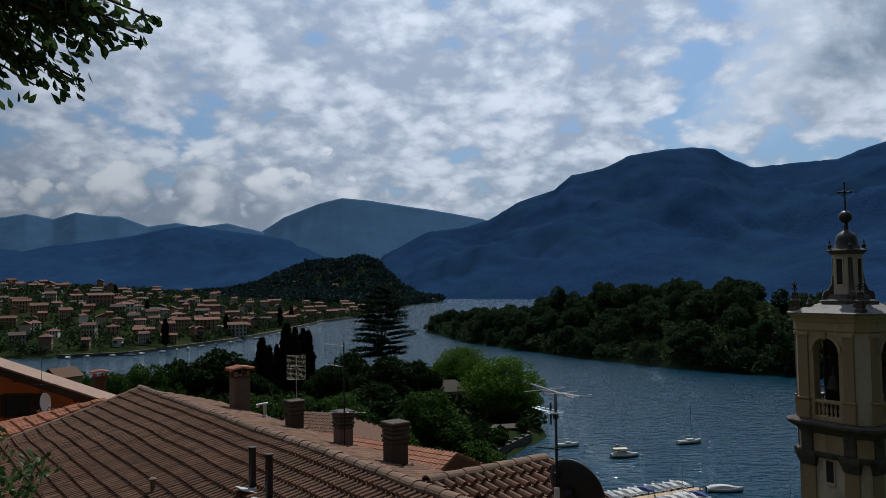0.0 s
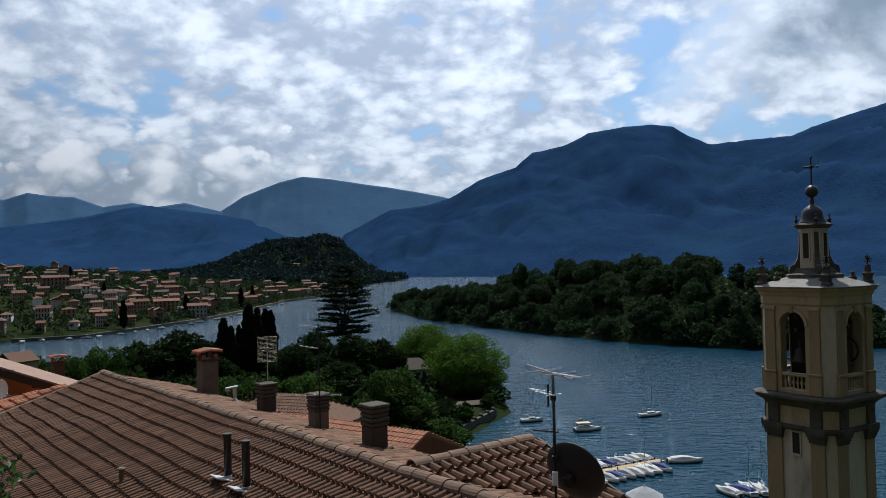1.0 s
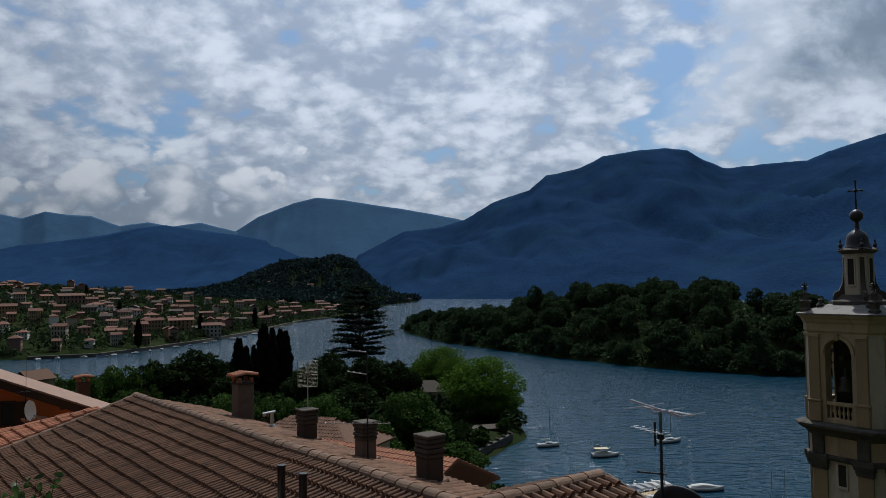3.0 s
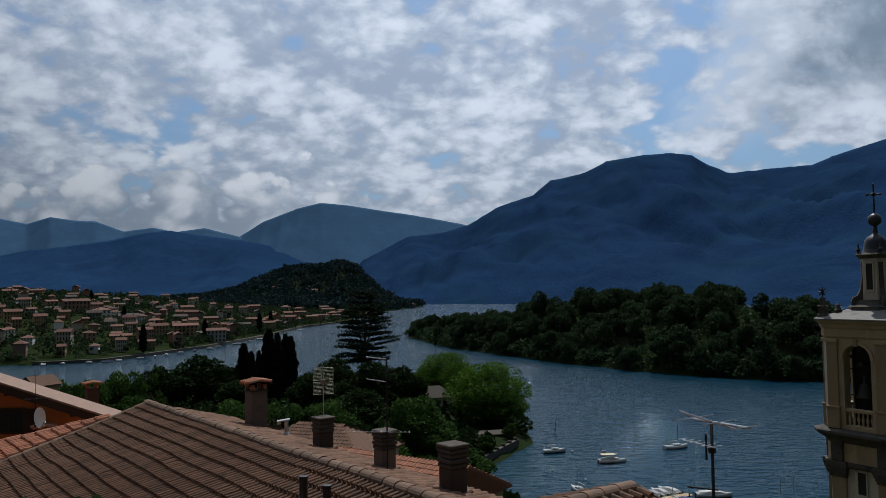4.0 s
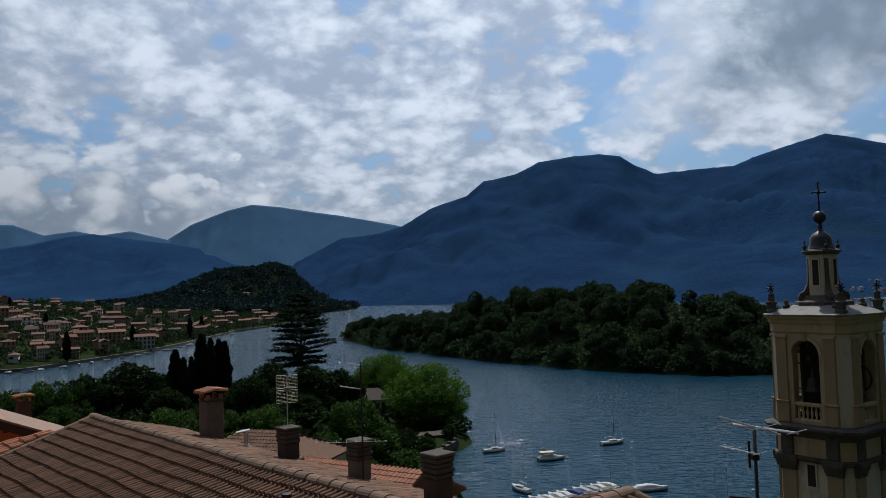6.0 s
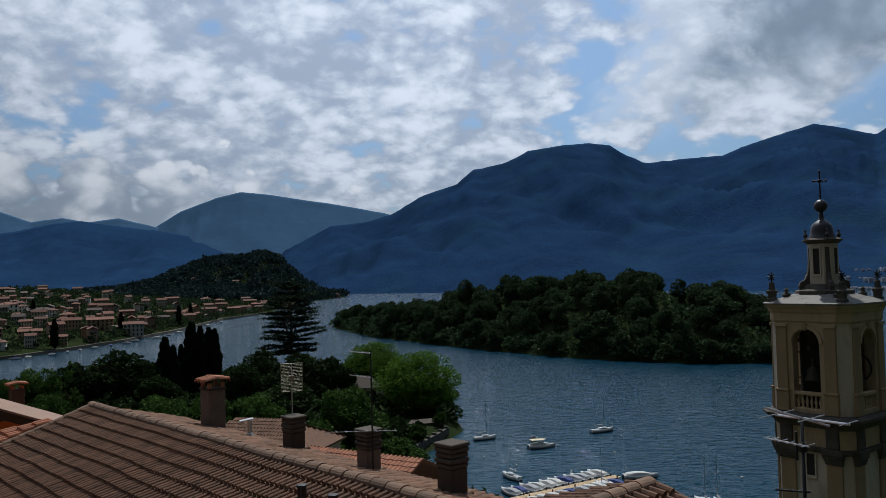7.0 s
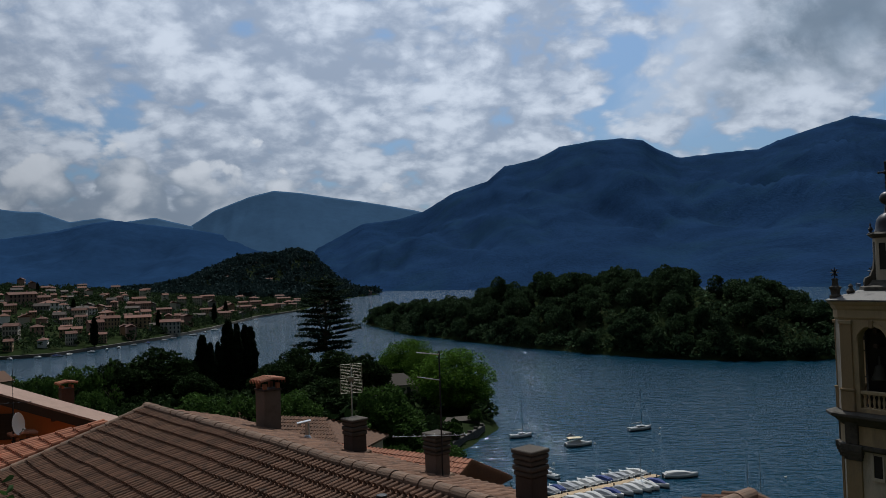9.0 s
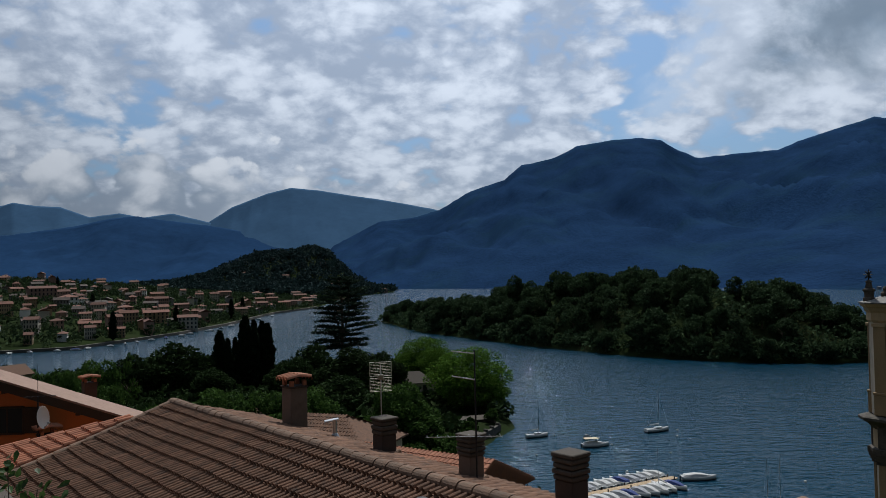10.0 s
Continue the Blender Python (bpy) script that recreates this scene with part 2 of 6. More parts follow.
def grid_faces(nu, nv):
    i = np.arange((nu - 1) * nv).reshape(nu - 1, nv)[:, :-1].ravel()
    return np.stack([i, i + 1, i + nv + 1, i + nv], 1)


def fbm(x, y, s, octaves=4, seed=0.0):
    return noise.fractal(Vector((x * s + seed, y * s - seed, seed)), 1.0, 2.0, octaves)


# ---- the ground sheet, the lake and the mountains ----
NEAR_SHORE = [(-900, 330), (-110, 312), (-30, 312), (8, 290), (23, 215), (23, 188), (8, 160), (4, 142), (14, 118), (40, 102), (200, 90), (900, 60), (900, -400), (-900, -400)]
TOWN_SHORE = [(-900, 440), (-212, 423), (-180, 437), (-166, 479), (-150, 531), (-136, 623), (-126, 794), (-102, 880), (-95, 920), (-80, 1260), (-40, 1490), (4, 1640), (-6, 1760), (-120, 2050), (-900, 2500), (-4800, 3600), (-4800, 440)]
ISLAND = [(-16, 622), (13, 494), (40, 436), (63, 386), (92, 336), (110, 315), (132, 296), (160, 287), (190, 290), (206, 312), (214, 350), (190, 430), (150, 510), (90, 590), (40, 650), (0, 660)]
HILL = [(-700, 8), (-540, 10), (-470, 16), (-395, 37), (-343, 62), (-304, 76), (-240, 80), (-188, 93), (-149, 79), (-98, 28), (-47, 2), (5, 0)]
ISLAND_TOP = [(0, 2), (0.12, 7), (0.25, 8), (0.36, 9), (0.44, 17), (0.6, 24), (0.75, 26), (0.84, 22), (0.90, 16), (0.95, 8), (1.0, 2)]


def shore_distance(poly, X, Y):
    """Metres from the shore, positive on land."""
    P = np.array(poly, float)
    best, inside = np.full(X.shape, 1e9), np.zeros(X.shape, bool)
    for a, b in zip(P, np.roll(P, -1, 0)):
        d = b - a
        t = np.clip(((X - a[0]) * d[0] + (Y - a[1]) * d[1]) / (d @ d), 0, 1)
        best = np.minimum(best, np.hypot(X - a[0] - t * d[0], Y - a[1] - t * d[1]))
        cross = (a[1] > Y) != (b[1] > Y)
        with np.errstate(divide="ignore", invalid="ignore"):
            xs = a[0] + (Y - a[1]) * d[0] / (d[1] if d[1] else 1e-9)
        inside ^= cross & (X < xs)
    return np.where(inside, best, -best)


def along_island(X, Y):
    ax, ay = np.array([-10.0, 640.0]), np.array([206.0, 300.0])
    d = ay - ax
    return np.clip(((X - ax[0]) * d[0] + (Y - ax[1]) * d[1]) / (d @ d), 0, 1)


def ground_height(X, Y):
    X, Y = np.asarray(X, float), np.asarray(Y, float)
    near = shore_distance(NEAR_SHORE, X, Y)
    left = np.interp(Y, [-400, -40, 20, 60, 126, 180, 230, 300], [120, 36, 25.5, 20, 12.5, 6.5, 3.5, 2.0])
    right = np.interp(Y, [-400, -40, 20, 45, 60, 100, 126, 180], [120, 34, 18, 12, 9, 3.5, 3.0, 2.5])
    profile = left + (right - left) * np.clip((X + 22) / 24, 0, 1)
    zn = np.where(near > 0, np.minimum(profile, 0.9 + 0.30 * near), np.maximum(0.8 * near, -14))
    town = shore_distance(TOWN_SHORE, X, Y)
    rise = 1.6 + 0.165 * np.clip(town, 0, 260) + 0.05 * np.clip(town - 260, 0, 500)
    rise = rise * np.interp(Y, [400, 900, 1250, 1500], [1.0, 0.8, 0.25, 0.15])
    hill = np.interp(X, [p[0] for p in HILL], [p[1] for p in HILL]) * np.exp(-((Y - 1790) / 210.0) ** 2)
    zt = np.where(town > 0, rise + hill * np.clip(town / 30, 0, 1), np.maximum(0.5 * town, -14))
    isl = shore_distance(ISLAND, X, Y)
    s = along_island(X, Y)
    zi = np.where(isl > 0, np.minimum(0.6 + 0.55 * isl, np.interp(s, [p[0] for p in ISLAND_TOP], [p[1] for p in ISLAND_TOP])), np.maximum(0.6 * isl, -14))
    return np.maximum(np.maximum(zn, zt), zi)


def build_ground():
    xs = np.concatenate([np.linspace(-4900, -900, 24), np.arange(-860, -240, 22), np.arange(-240, 240, 6), np.arange(240, 900, 40), np.linspace(950, 4900, 12)])
    ys = np.concatenate([np.linspace(-1500, -120, 6), np.arange(-100, 340, 6), np.arange(340, 700, 9), np.arange(700, 1500, 26), np.arange(1500, 2300, 26), np.linspace(2350, 4900, 10)])
    X, Y = np.meshgrid(xs, ys, indexing="ij")
    Z = ground_height(X, Y)
    V = np.stack([X, Y, Z], -1).reshape(-1, 3)
    ob = mesh_ob("ground", V, grid_faces(len(xs), len(ys)), M["grass"], smooth=True)
    tagged(ob, "grassy terraced land sloping down to the lake", "ground", kind="structure")


build_ground()
lake = mesh_ob("water", [(-4900, -60, 0), (4900, -60, 0), (4900, 4900, 0), (-4900, 4900, 0)], [(0, 1, 2, 3)], M["water"])
tagged(lake, "rippled dark blue lake water", "lake", kind="structure")


SLOPES = {}


def massif(name, mat, crest, far, foot, seed, label, rough=1.0, back=300.0):
    """A range of wooded mountains: its crest line at the distance far, its foot at the distance foot(x / y)."""
    cx, cz = np.array([c[0] / far for c in crest]), np.array([c[1] for c in crest], float)
    us = np.linspace(cx[0], cx[-1], 190)
    ss = np.linspace(0, 1, 46)
    verts = []
    for u in us:
        h = float(np.interp(u, cx, cz))
        f = foot(u)
        for s in ss:
            d = f + (far - f) * s
            x = u * d
            g = fbm(x, d * 0.55, 0.0022, 5, seed)
            gully = abs(fbm(x, d * 0.18, 0.0026, 4, seed + 7.7))
            env = s ** 0.85
            z = h * (d / far) ** 0.35 * env + rough * math.sin(math.pi * min(1, s)) ** 0.8 * (g * 80 - gully * 120) * min(1, h / 350)
            z += rough * 5 * fbm(x, d, 0.03, 3, seed) * env
            verts.append((x, d, min(z, h * (d / far) * 0.985 + 37.0 * (1 - d / far)) if s < 1 else h + rough * 4 * fbm(x, 0, 0.02, 3, seed)))
        verts.append((u * (far + back), far + back, h * 0.5))
        verts.append((u * (far + back), far + back, -20.0))
    nv = len(ss) + 2
    SLOPES[name] = (verts, nv)
    ob = mesh_ob(name, verts, grid_faces(len(us), nv), mat, smooth=True)
    return tagged(ob, label, "mountain", kind="structure")


RIGHT_CREST = [(-330, 140), (-291, 185), (-190, 235), (-62, 302), (109, 318), (252, 358), (398, 447), (577, 503), (660, 574), (835, 611), (953, 672), (1129, 700), (1290, 712), (1394, 700), (1466, 653), (1590, 604),
               (1806, 627), (2016, 642), (2138, 690), (2330, 750), (2547, 812), (2712, 790), (2912, 752), (3012, 810), (3300, 900), (3850, 820)]
CENTRE_CREST = [(-1400, 230), (-1076, 363), (-937, 451), (-730, 530), (-591, 562), (-419, 544), (-246, 513), (-38, 481), (241, 426), (600, 330)]
LEFT_CREST = [(-3600, 520), (-3000, 430), (-2701, 456), (-2459, 488), (-2300, 454), (-2163, 493), (-2031, 471), (-1899, 463), (-1734, 402), (-1567, 422), (-1434, 395), (-1266, 416), (-1065, 363), (-800, 300)]
MID_CREST = [(-3400, 330), (-2700, 262), (-2220, 269), (-1915, 297), (-1669, 329), (-1514, 363), (-1359, 376), (-1204, 350), (-987, 320), (-674, 260), (-360, 173), (-150, 90)]
massif("backdrop_right_mountain", M["woods_haze_blue"], RIGHT_CREST, 3900, lambda u: float(np.interp(u, [-0.1, 0.02, 0.14, 0.35, 0.6, 1.0], [2000, 1900, 1720, 1450, 1120, 1000])), 3.1, "steep wooded mountain beyond the lake in blue haze")
massif("backdrop_centre_mountain", M["woods_haze_pale"], CENTRE_CREST, 4650, lambda u: 3600.0, 8.3, "pale hazy mountain with its top in cloud", 0.3, 150)
massif("backdrop_left_mountain", M["woods_haze_pale"], LEFT_CREST, 4600, lambda u: 3700.0, 5.9, "pale jagged mountain range in blue haze", 0.3, 150)
massif("backdrop_middle_ridge", M["ridge_haze_blue"], MID_CREST, 4250, lambda u: 2900.0, 1.7, "dark blue wooded ridge beyond the town", 0.6, 150)

# ---- shaping helpers ----
def box(bm, lo, hi, m=None):
    """A box between two corners, moved by m."""
    r = bmesh.ops.create_cube(bm, size=1.0)
    vs = r["verts"]
    for v in vs:
        v.co = Vector([lo[i] + (v.co[i] + 0.5) * (hi[i] - lo[i]) for i in range(3)])
        if m is not None:
            v.co = m @ v.co
    return vs


def bevelled_box(bm, lo, hi, w=0.01, m=None):
    t = bmesh.new()
    box(t, lo, hi)
    bmesh.ops.bevel(t, geom=t.edges[:], offset=w, segments=1, affect="EDGES")
    join(bm, t, m)


def join(bm, other, m=None):
    me = bpy.data.meshes.new("tmp")
    if m is not None:
        bmesh.ops.transform(other, matrix=m, verts=other.verts)
    other.to_mesh(me)
    other.free()
    bm.from_mesh(me)
    bpy.data.meshes.remove(me)


def lathe(bm, profile, seg=16, m=None, sx=1.0, sy=1.0):
    """Turns (radius, height) pairs round the z axis."""
    rings = []
    for r, z in profile:
        ring = []
        for i in range(seg):
            a = 2 * math.pi * i / seg
            p = Vector((max(r, 1e-4) * math.cos(a) * sx, max(r, 1e-4) * math.sin(a) * sy, z))
            ring.append(bm.verts.new(m @ p if m is not None else p))
        rings.append(ring)
    for a, b in zip(rings, rings[1:]):
        for i in range(seg):
            bm.faces.new((a[i], a[(i + 1) % seg], b[(i + 1) % seg], b[i]))
    bm.faces.new(rings[0][::-1])
    bm.faces.new(rings[-1])
    return bm


def rod(bm, a, b, r, seg=8, r2=None):
    a, b = Vector(a), Vector(b)
    d = b - a
    m = Matrix.Translation(a) @ d.to_track_quat("Z", "Y").to_matrix().to_4x4()
    lathe(bm, [(r, 0), (r if r2 is None else r2, d.length)], seg, m)


def smooth(ob):
    ob.data.polygons.foreach_set("use_smooth", [True] * len(ob.data.polygons))
    return ob


def turn(deg):
    return Matrix.Rotation(radians(deg), 4, "Z")


M["stucco_ochre"] = material("ochre_stucco", (0.40, 0.31, 0.19), 0.9, 0.35, 1.2, 30, 0.25, stain=(0.15, 0.125, 0.095), stain_amount=0.8, streak=0.35)
M["stucco_cream"] = material("cream_stucco", (0.50, 0.44, 0.35), 0.9, 0.3, 1.3, 30, 0.25, stain=(0.18, 0.155, 0.125), stain_amount=0.75, streak=0.35)
M["pilaster"] = material("tan_pilaster_stucco", (0.30, 0.22, 0.125), 0.9, 0.35, 1.6, 30, 0.25, stain=(0.16, 0.14, 0.11), stain_amount=0.6, streak=0.35)
M["old_stone"] = material("weathered_stone", (0.085, 0.076, 0.064), 0.92, 0.55, 2.2, 25, 0.7, stain=(0.022, 0.021, 0.019), stain_amount=0.95)
M["slab"] = material("pale_stone_slab", (0.17, 0.163, 0.152), 0.75, 0.3, 2.0, 25, 0.4, stain=(0.05, 0.05, 0.048), stain_amount=0.95)
M["iron"] = material("dark_iron", (0.03, 0.03, 0.032), 0.55, 0.3, 8, 60, 0.3, metal=0.6)
M["lead"] = material("dark_lead_sheet", (0.055, 0.055, 0.062), 0.45, 0.35, 4, 30, 0.2, metal=0.5)
M["bronze"] = material("aged_bell_bronze", (0.045, 0.043, 0.032), 0.65, 0.35, 6, 40, 0.2, metal=0.3)
# near-black for the shade inside the tower's openings
M["dark"] = material("painted_interior_shade", (0.03, 0.028, 0.025), 0.95, 0.3, 2, 20, 0.2)
M["chimney"] = material("sooty_chimney_render", (0.065, 0.048, 0.039), 0.95, 0.45, 5, 40, 0.6, stain=(0.07, 0.055, 0.05), stain_amount=0.8)
M["chimney_pink"] = material("pinkish_chimney_render", (0.155, 0.118, 0.096), 0.95, 0.4, 3, 40, 0.4, stain=(0.07, 0.055, 0.046), stain_amount=0.7)
M["concrete"] = material("weathered_concrete", (0.070, 0.058, 0.047), 0.93, 0.4, 4, 40, 0.5, stain=(0.10, 0.09, 0.07), stain_amount=0.7)
M["ridge"] = material("mortared_ridge_tile", (0.175, 0.110, 0.075), 0.95, 0.5, 7, 45, 0.9, stain=(0.11, 0.09, 0.07), stain_amount=0.8, random_tone=0.25)
M["galv"] = material("galvanised_metal", (0.50, 0.51, 0.52), 0.4, 0.2, 6, 60, 0.1, metal=0.85)
M["alu"] = material("dull_aluminium", (0.62, 0.62, 0.63), 0.35, 0.15, 8, 60, 0.1, metal=0.9)
M["black_pipe"] = material("black_painted_flue", (0.016, 0.016, 0.017), 0.5, 0.3, 6, 60, 0.15)
M["dish_dark"] = material("dark_grey_dish", (0.025, 0.025, 0.028), 0.6, 0.2, 5, 50, 0.1)
M["white_paint"] = material("white_paint", (0.78, 0.78, 0.76), 0.45, 0.1, 4, 40, 0.1)
M["orange_wall"] = material("burnt_orange_render", (0.50, 0.165, 0.055), 0.92, 0.2, 0.8, 25, 0.25, stain=(0.34, 0.12, 0.05), stain_amount=0.5)
M["dark_wood"] = material("dark_stained_wood", (0.045, 0.030, 0.022), 0.7, 0.4, 3, 40, 0.4)
M["glass"] = material("dark_window_glass", (0.02, 0.025, 0.03), 0.08, 0.1, 3, 20, 0.0)
M["flash"] = material("grey_flashing", (0.42, 0.43, 0.45), 0.5, 0.4, 6, 40, 0.4, metal=0.3)
M["pinkroof"] = material("faded_pink_roof", (0.30, 0.20, 0.155), 0.9, 0.3, 3, 40, 0.4, stain=(0.17, 0.115, 0.09))

# ---- the house whose roof lies below the camera ----
RIDGE_A, ALONG, DOWN = Vector((-12.7, 22.8, 34.0)), Vector((0.5903, -0.8072, 0)), Vector((-0.8072, -0.5903, 0))
PITCH, PITCH_FAR = 0.32, 0.265
LENGTH, EAVE, EAVE_FAR = 21.6, 5.5, 3.0
TILE_W, COURSE, FINE_W = 0.213, 0.335, 0.152


def sag(a, d):
    """The old roof's unevenness in metres."""
    return 0.045 * noise.noise(Vector((a * 0.28, d * 0.35, 2.0))) + 0.02 * noise.noise(Vector((a * 0.9, d * 0.8, 5.0)))


def roof_point(a, d, lift=0.0, side=1):
    """a metres along the ridge, d metres (level) down the slope; side -1 is the far slope."""
    return RIDGE_A + ALONG * a + DOWN * (d * side) + Vector((0, 0, lift + sag(a, d * side) - (PITCH if side > 0 else PITCH_FAR) * d))


def tile_shape(width=TILE_W, length=0.41):
    """One curved roof tile: a pan and a barrel, open below, its low end at y = 0, thicker at the front."""
    prof = [(-0.50, 0.012), (-0.26, 0.0), (-0.18, 0.006), (-0.10, 0.045), (0.04, 0.082), (0.20, 0.090), (0.36, 0.070), (0.46, 0.035), (0.5, 0.012)]
    V, Fc = [], []
    n = len(prof)
    for y, lift in ((0.0, 0.072), (length, 0.0)):
        V += [(p * width, y, z + lift) for p, z in prof]
    V += [(p * width, 0.004, z - 0.004) for p, z in prof]
    for i in range(n - 1):
        Fc.append((i, i + 1, n + i + 1, n + i))
        Fc.append((2 * n + i, 2 * n + i + 1, i + 1, i))
    return np.array(V), np.array(Fc)


TV, TF = tile_shape()


def tile_pose(p, across, up):
    """A pose with x across, y up the slope."""
    x, y = across.normalized(), up.normalized()
    z = x.cross(y).normalized()
    return Matrix(((x.x, y.x, z.x, p.x), (x.y, y.y, z.y, p.y), (x.z, y.z, z.z, p.z), (0, 0, 0, 1)))


def joined(name, poses, V, Fc, mat, parent):
    H = np.concatenate([V, np.ones((len(V), 1))], 1)
    A = np.concatenate([(H @ np.array(m).T)[:, :3] for m in poses])
    Fs = np.concatenate([Fc + i * len(V) for i in range(len(poses))])
    ob = mesh_ob(name, A, Fs, mat, parent)
    return tagged(ob, kind="stuff")


def pieces(name, poses, mesh, parent):
    for m in poses:
        ob = new(name, mesh)
        ob.parent = parent
        ob.matrix_local = m


def shared_mesh(name, V, Fc, mat):
    me = bpy.data.meshes.new(name)
    me.from_pydata([tuple(map(float, v)) for v in V], [], [tuple(map(int, f)) for f in Fc])
    me.materials.append(mat)
    me.update()
    return me


def slope_poses(point, across, length, depth, keep, rnd, width=TILE_W):
    near, rest = [], []
    courses = int(depth / COURSE)
    for j in range(courses):
        for i in range(int(length / width)):
            a, d = (i + 0.5) * width, (j + 1) * COURSE
            wob = 0.035 * noise.noise(Vector((a * 0.5, j * 0.35, 9.0)))
            p, up = point(a, d + wob), point(a, d + wob - 0.3)
            m = tile_pose(p, across, up - p) @ pose(rnd.uniform(-.008, .008), 0, rnd.uniform(-.003, .006), rnd.uniform(-1.2, 1.2), rnd.uniform(-2, 2), rnd.uniform(-1.2, 1.2))
            k = keep(a, d)
            if k == 1:
                near.append(m)
            elif k == 2:
                rest.append(m)
    return near, rest


R2_U, R2_Z, R2_END = 15.8, 34.02, 3.10


def wing_point(b, d, lift=0.0, side=1):
    """The lower wing's roof: b metres from the main ridge along its own ridge, d metres down its slope."""
    return RIDGE_A + ALONG * (R2_U + d * side) - DOWN * b + Vector((0, 0, R2_Z - 34.0 + lift - PITCH * d))


def cap_shape(length=0.43, r=0.135):
    V, Fc, n = [], [], 9
    for y, k, dz in ((0, 1.02, 0.006), (length, 0.94, 0.0)):
        for i in range(n):
            a = math.pi * i / (n - 1)
            V.append((r * k * math.cos(a), y, r * k * 0.85 * math.sin(a) + dz - 0.02))
    for i in range(n):
        a = math.pi * i / (n - 1)
        V.append((r * 0.9 * math.cos(a), 0.003, r * 0.9 * 0.8 * math.sin(a) - 0.02))
    for i in range(n - 1):
        Fc.append((i + 1, i, n + i, n + i + 1))
        Fc.append((2 * n + i, i, i + 1, 2 * n + i + 1))
    return np.array(V), np.array(Fc)


def build_house():
    rnd = random.Random(4)
    house = empty("house", Matrix.Identity(4), "old stucco house under a brown terracotta tile roof", "house")
    # walls under the roof, with a roof board under the tiles
    bm = bmesh.new()
    def corner(a, d, z, side=1):
        v = RIDGE_A + ALONG * a + DOWN * (d * side)
        return bm.verts.new((v.x, v.y, z))
    for a0, a1 in ((0.25, LENGTH - 0.2),):
        lo = [corner(a0, 5.0, 26.0), corner(a1, 5.0, 26.0), corner(a1, 2.6, 26.0, -1), corner(a0, 2.6, 26.0, -1)]
        hi = [corner(a0, 5.0, 34 - 5.0 * PITCH - 0.12), corner(a1, 5.0, 34 - 5.0 * PITCH - 0.12), corner(a1, 2.6, 34 - 2.6 * PITCH_FAR - 0.12, -1), corner(a0, 2.6, 34 - 2.6 * PITCH_FAR - 0.12, -1)]
        g0, g1 = corner(a0, 0, 33.88), corner(a1, 0, 33.88)
        bm.faces.new((lo[0], lo[1], hi[1], hi[0]))
        bm.faces.new((lo[2], lo[3], hi[3], hi[2]))
        bm.faces.new((lo[3], lo[0], hi[0], g0, hi[3]))
        bm.faces.new((lo[1], lo[2], hi[2], g1, hi[1]))
        bm.faces.new(lo[::-1])
    part("wall", bm, M["stucco_ochre"], house)
    # the wing's walls
    bm = bmesh.new()
    w = [RIDGE_A + ALONG * (R2_U + s) - DOWN * b for b, s in ((2.2, -2.2), (R2_END - 0.15, -2.2), (R2_END - 0.15, 3.2), (2.2, 3.2))]
    zt = [R2_Z - 0.1 - PITCH * 2.2, R2_Z - 0.1 - PITCH * 2.2, R2_Z - 0.1 - PITCH * 3.2, R2_Z - 0.1 - PITCH * 3.2]
    lo = [bm.verts.new((p.x, p.y, 26.0)) for p in w]
    hi = [bm.verts.new((p.x, p.y, z)) for p, z in zip(w, zt)]
    for i in range(4):
        bm.faces.new((lo[i], lo[(i + 1) % 4], hi[(i + 1) % 4], hi[i]))
    g = RIDGE_A + ALONG * R2_U - DOWN * (R2_END - 0.15)
    gv = bm.verts.new((g.x, g.y, R2_Z - 0.1))
    bm.faces.new((hi[1], hi[2], gv))
    part("gable_wall", bm, M["stucco_ochre"], house)
    # roof board, following the sag
    V, Fc = [], []
    na, ds = 60, [-EAVE_FAR, -1.8, -0.9, 0, 1.4, 2.8, 4.2, EAVE]
    for i in range(na):
        for d in ds:
            V.append(roof_point(LENGTH * i / (na - 1), abs(d), -0.035, 1 if d >= 0 else -1))
    nv = len(V)
    V += [Vector((v.x, v.y, v.z - 0.09)) for v in V]
    gf = grid_faces(na, len(ds))
    roof = mesh_ob("roof", V, np.concatenate([gf, gf[:, ::-1] + nv]), M["dark_wood"], house)
    near, rest = slope_poses(lambda a, d: roof_point(a, d), ALONG, LENGTH, EAVE, lambda a, d: 1 if 11.9 < a < 14.7 else 2, rnd, FINE_W)
    fine = TV * np.array([FINE_W / TILE_W, 1, 0.86])
    me = shared_mesh("tile", TV, TF, M["rooftile"])
    pieces("tile", near, shared_mesh("narrow_tile", fine, TF, M["rooftile"]), roof)
    joined("roof_tiles", rest, fine, TF, M["rooftile"], roof)
    far_near, far_rest = slope_poses(lambda a, d: roof_point(a, d, 0, -1), ALONG * -1, LENGTH, EAVE_FAR,
                                     lambda a, d: 2 if not (d < 3.9 and abs(a - R2_U) * PITCH + 34 - R2_Z < d * PITCH_FAR - 0.06) else 0, rnd)
    joined("far_slope_tiles", far_rest, TV * np.array([1, 1, 0.45]), TF, M["rooftile"], roof)
    # ridge caps
    CV, CF = cap_shape()
    cm = shared_mesh("ridge_tile", CV, CF, M["ridge"])
    caps = []
    for i in range(int(LENGTH / 0.37)):
        p, q = roof_point(i * 0.37, 0, 0.075), roof_point((i + 1) * 0.37, 0, 0.075)
        caps.append(tile_pose(q, DOWN * -1, p - q) @ pose(0, 0, 0, rnd.uniform(-1, 1), 0, rnd.uniform(-1.5, 1.5)))
    pieces("ridge_tile", caps, cm, roof)
    # mortar bed under the caps
    V, Fc = [], []
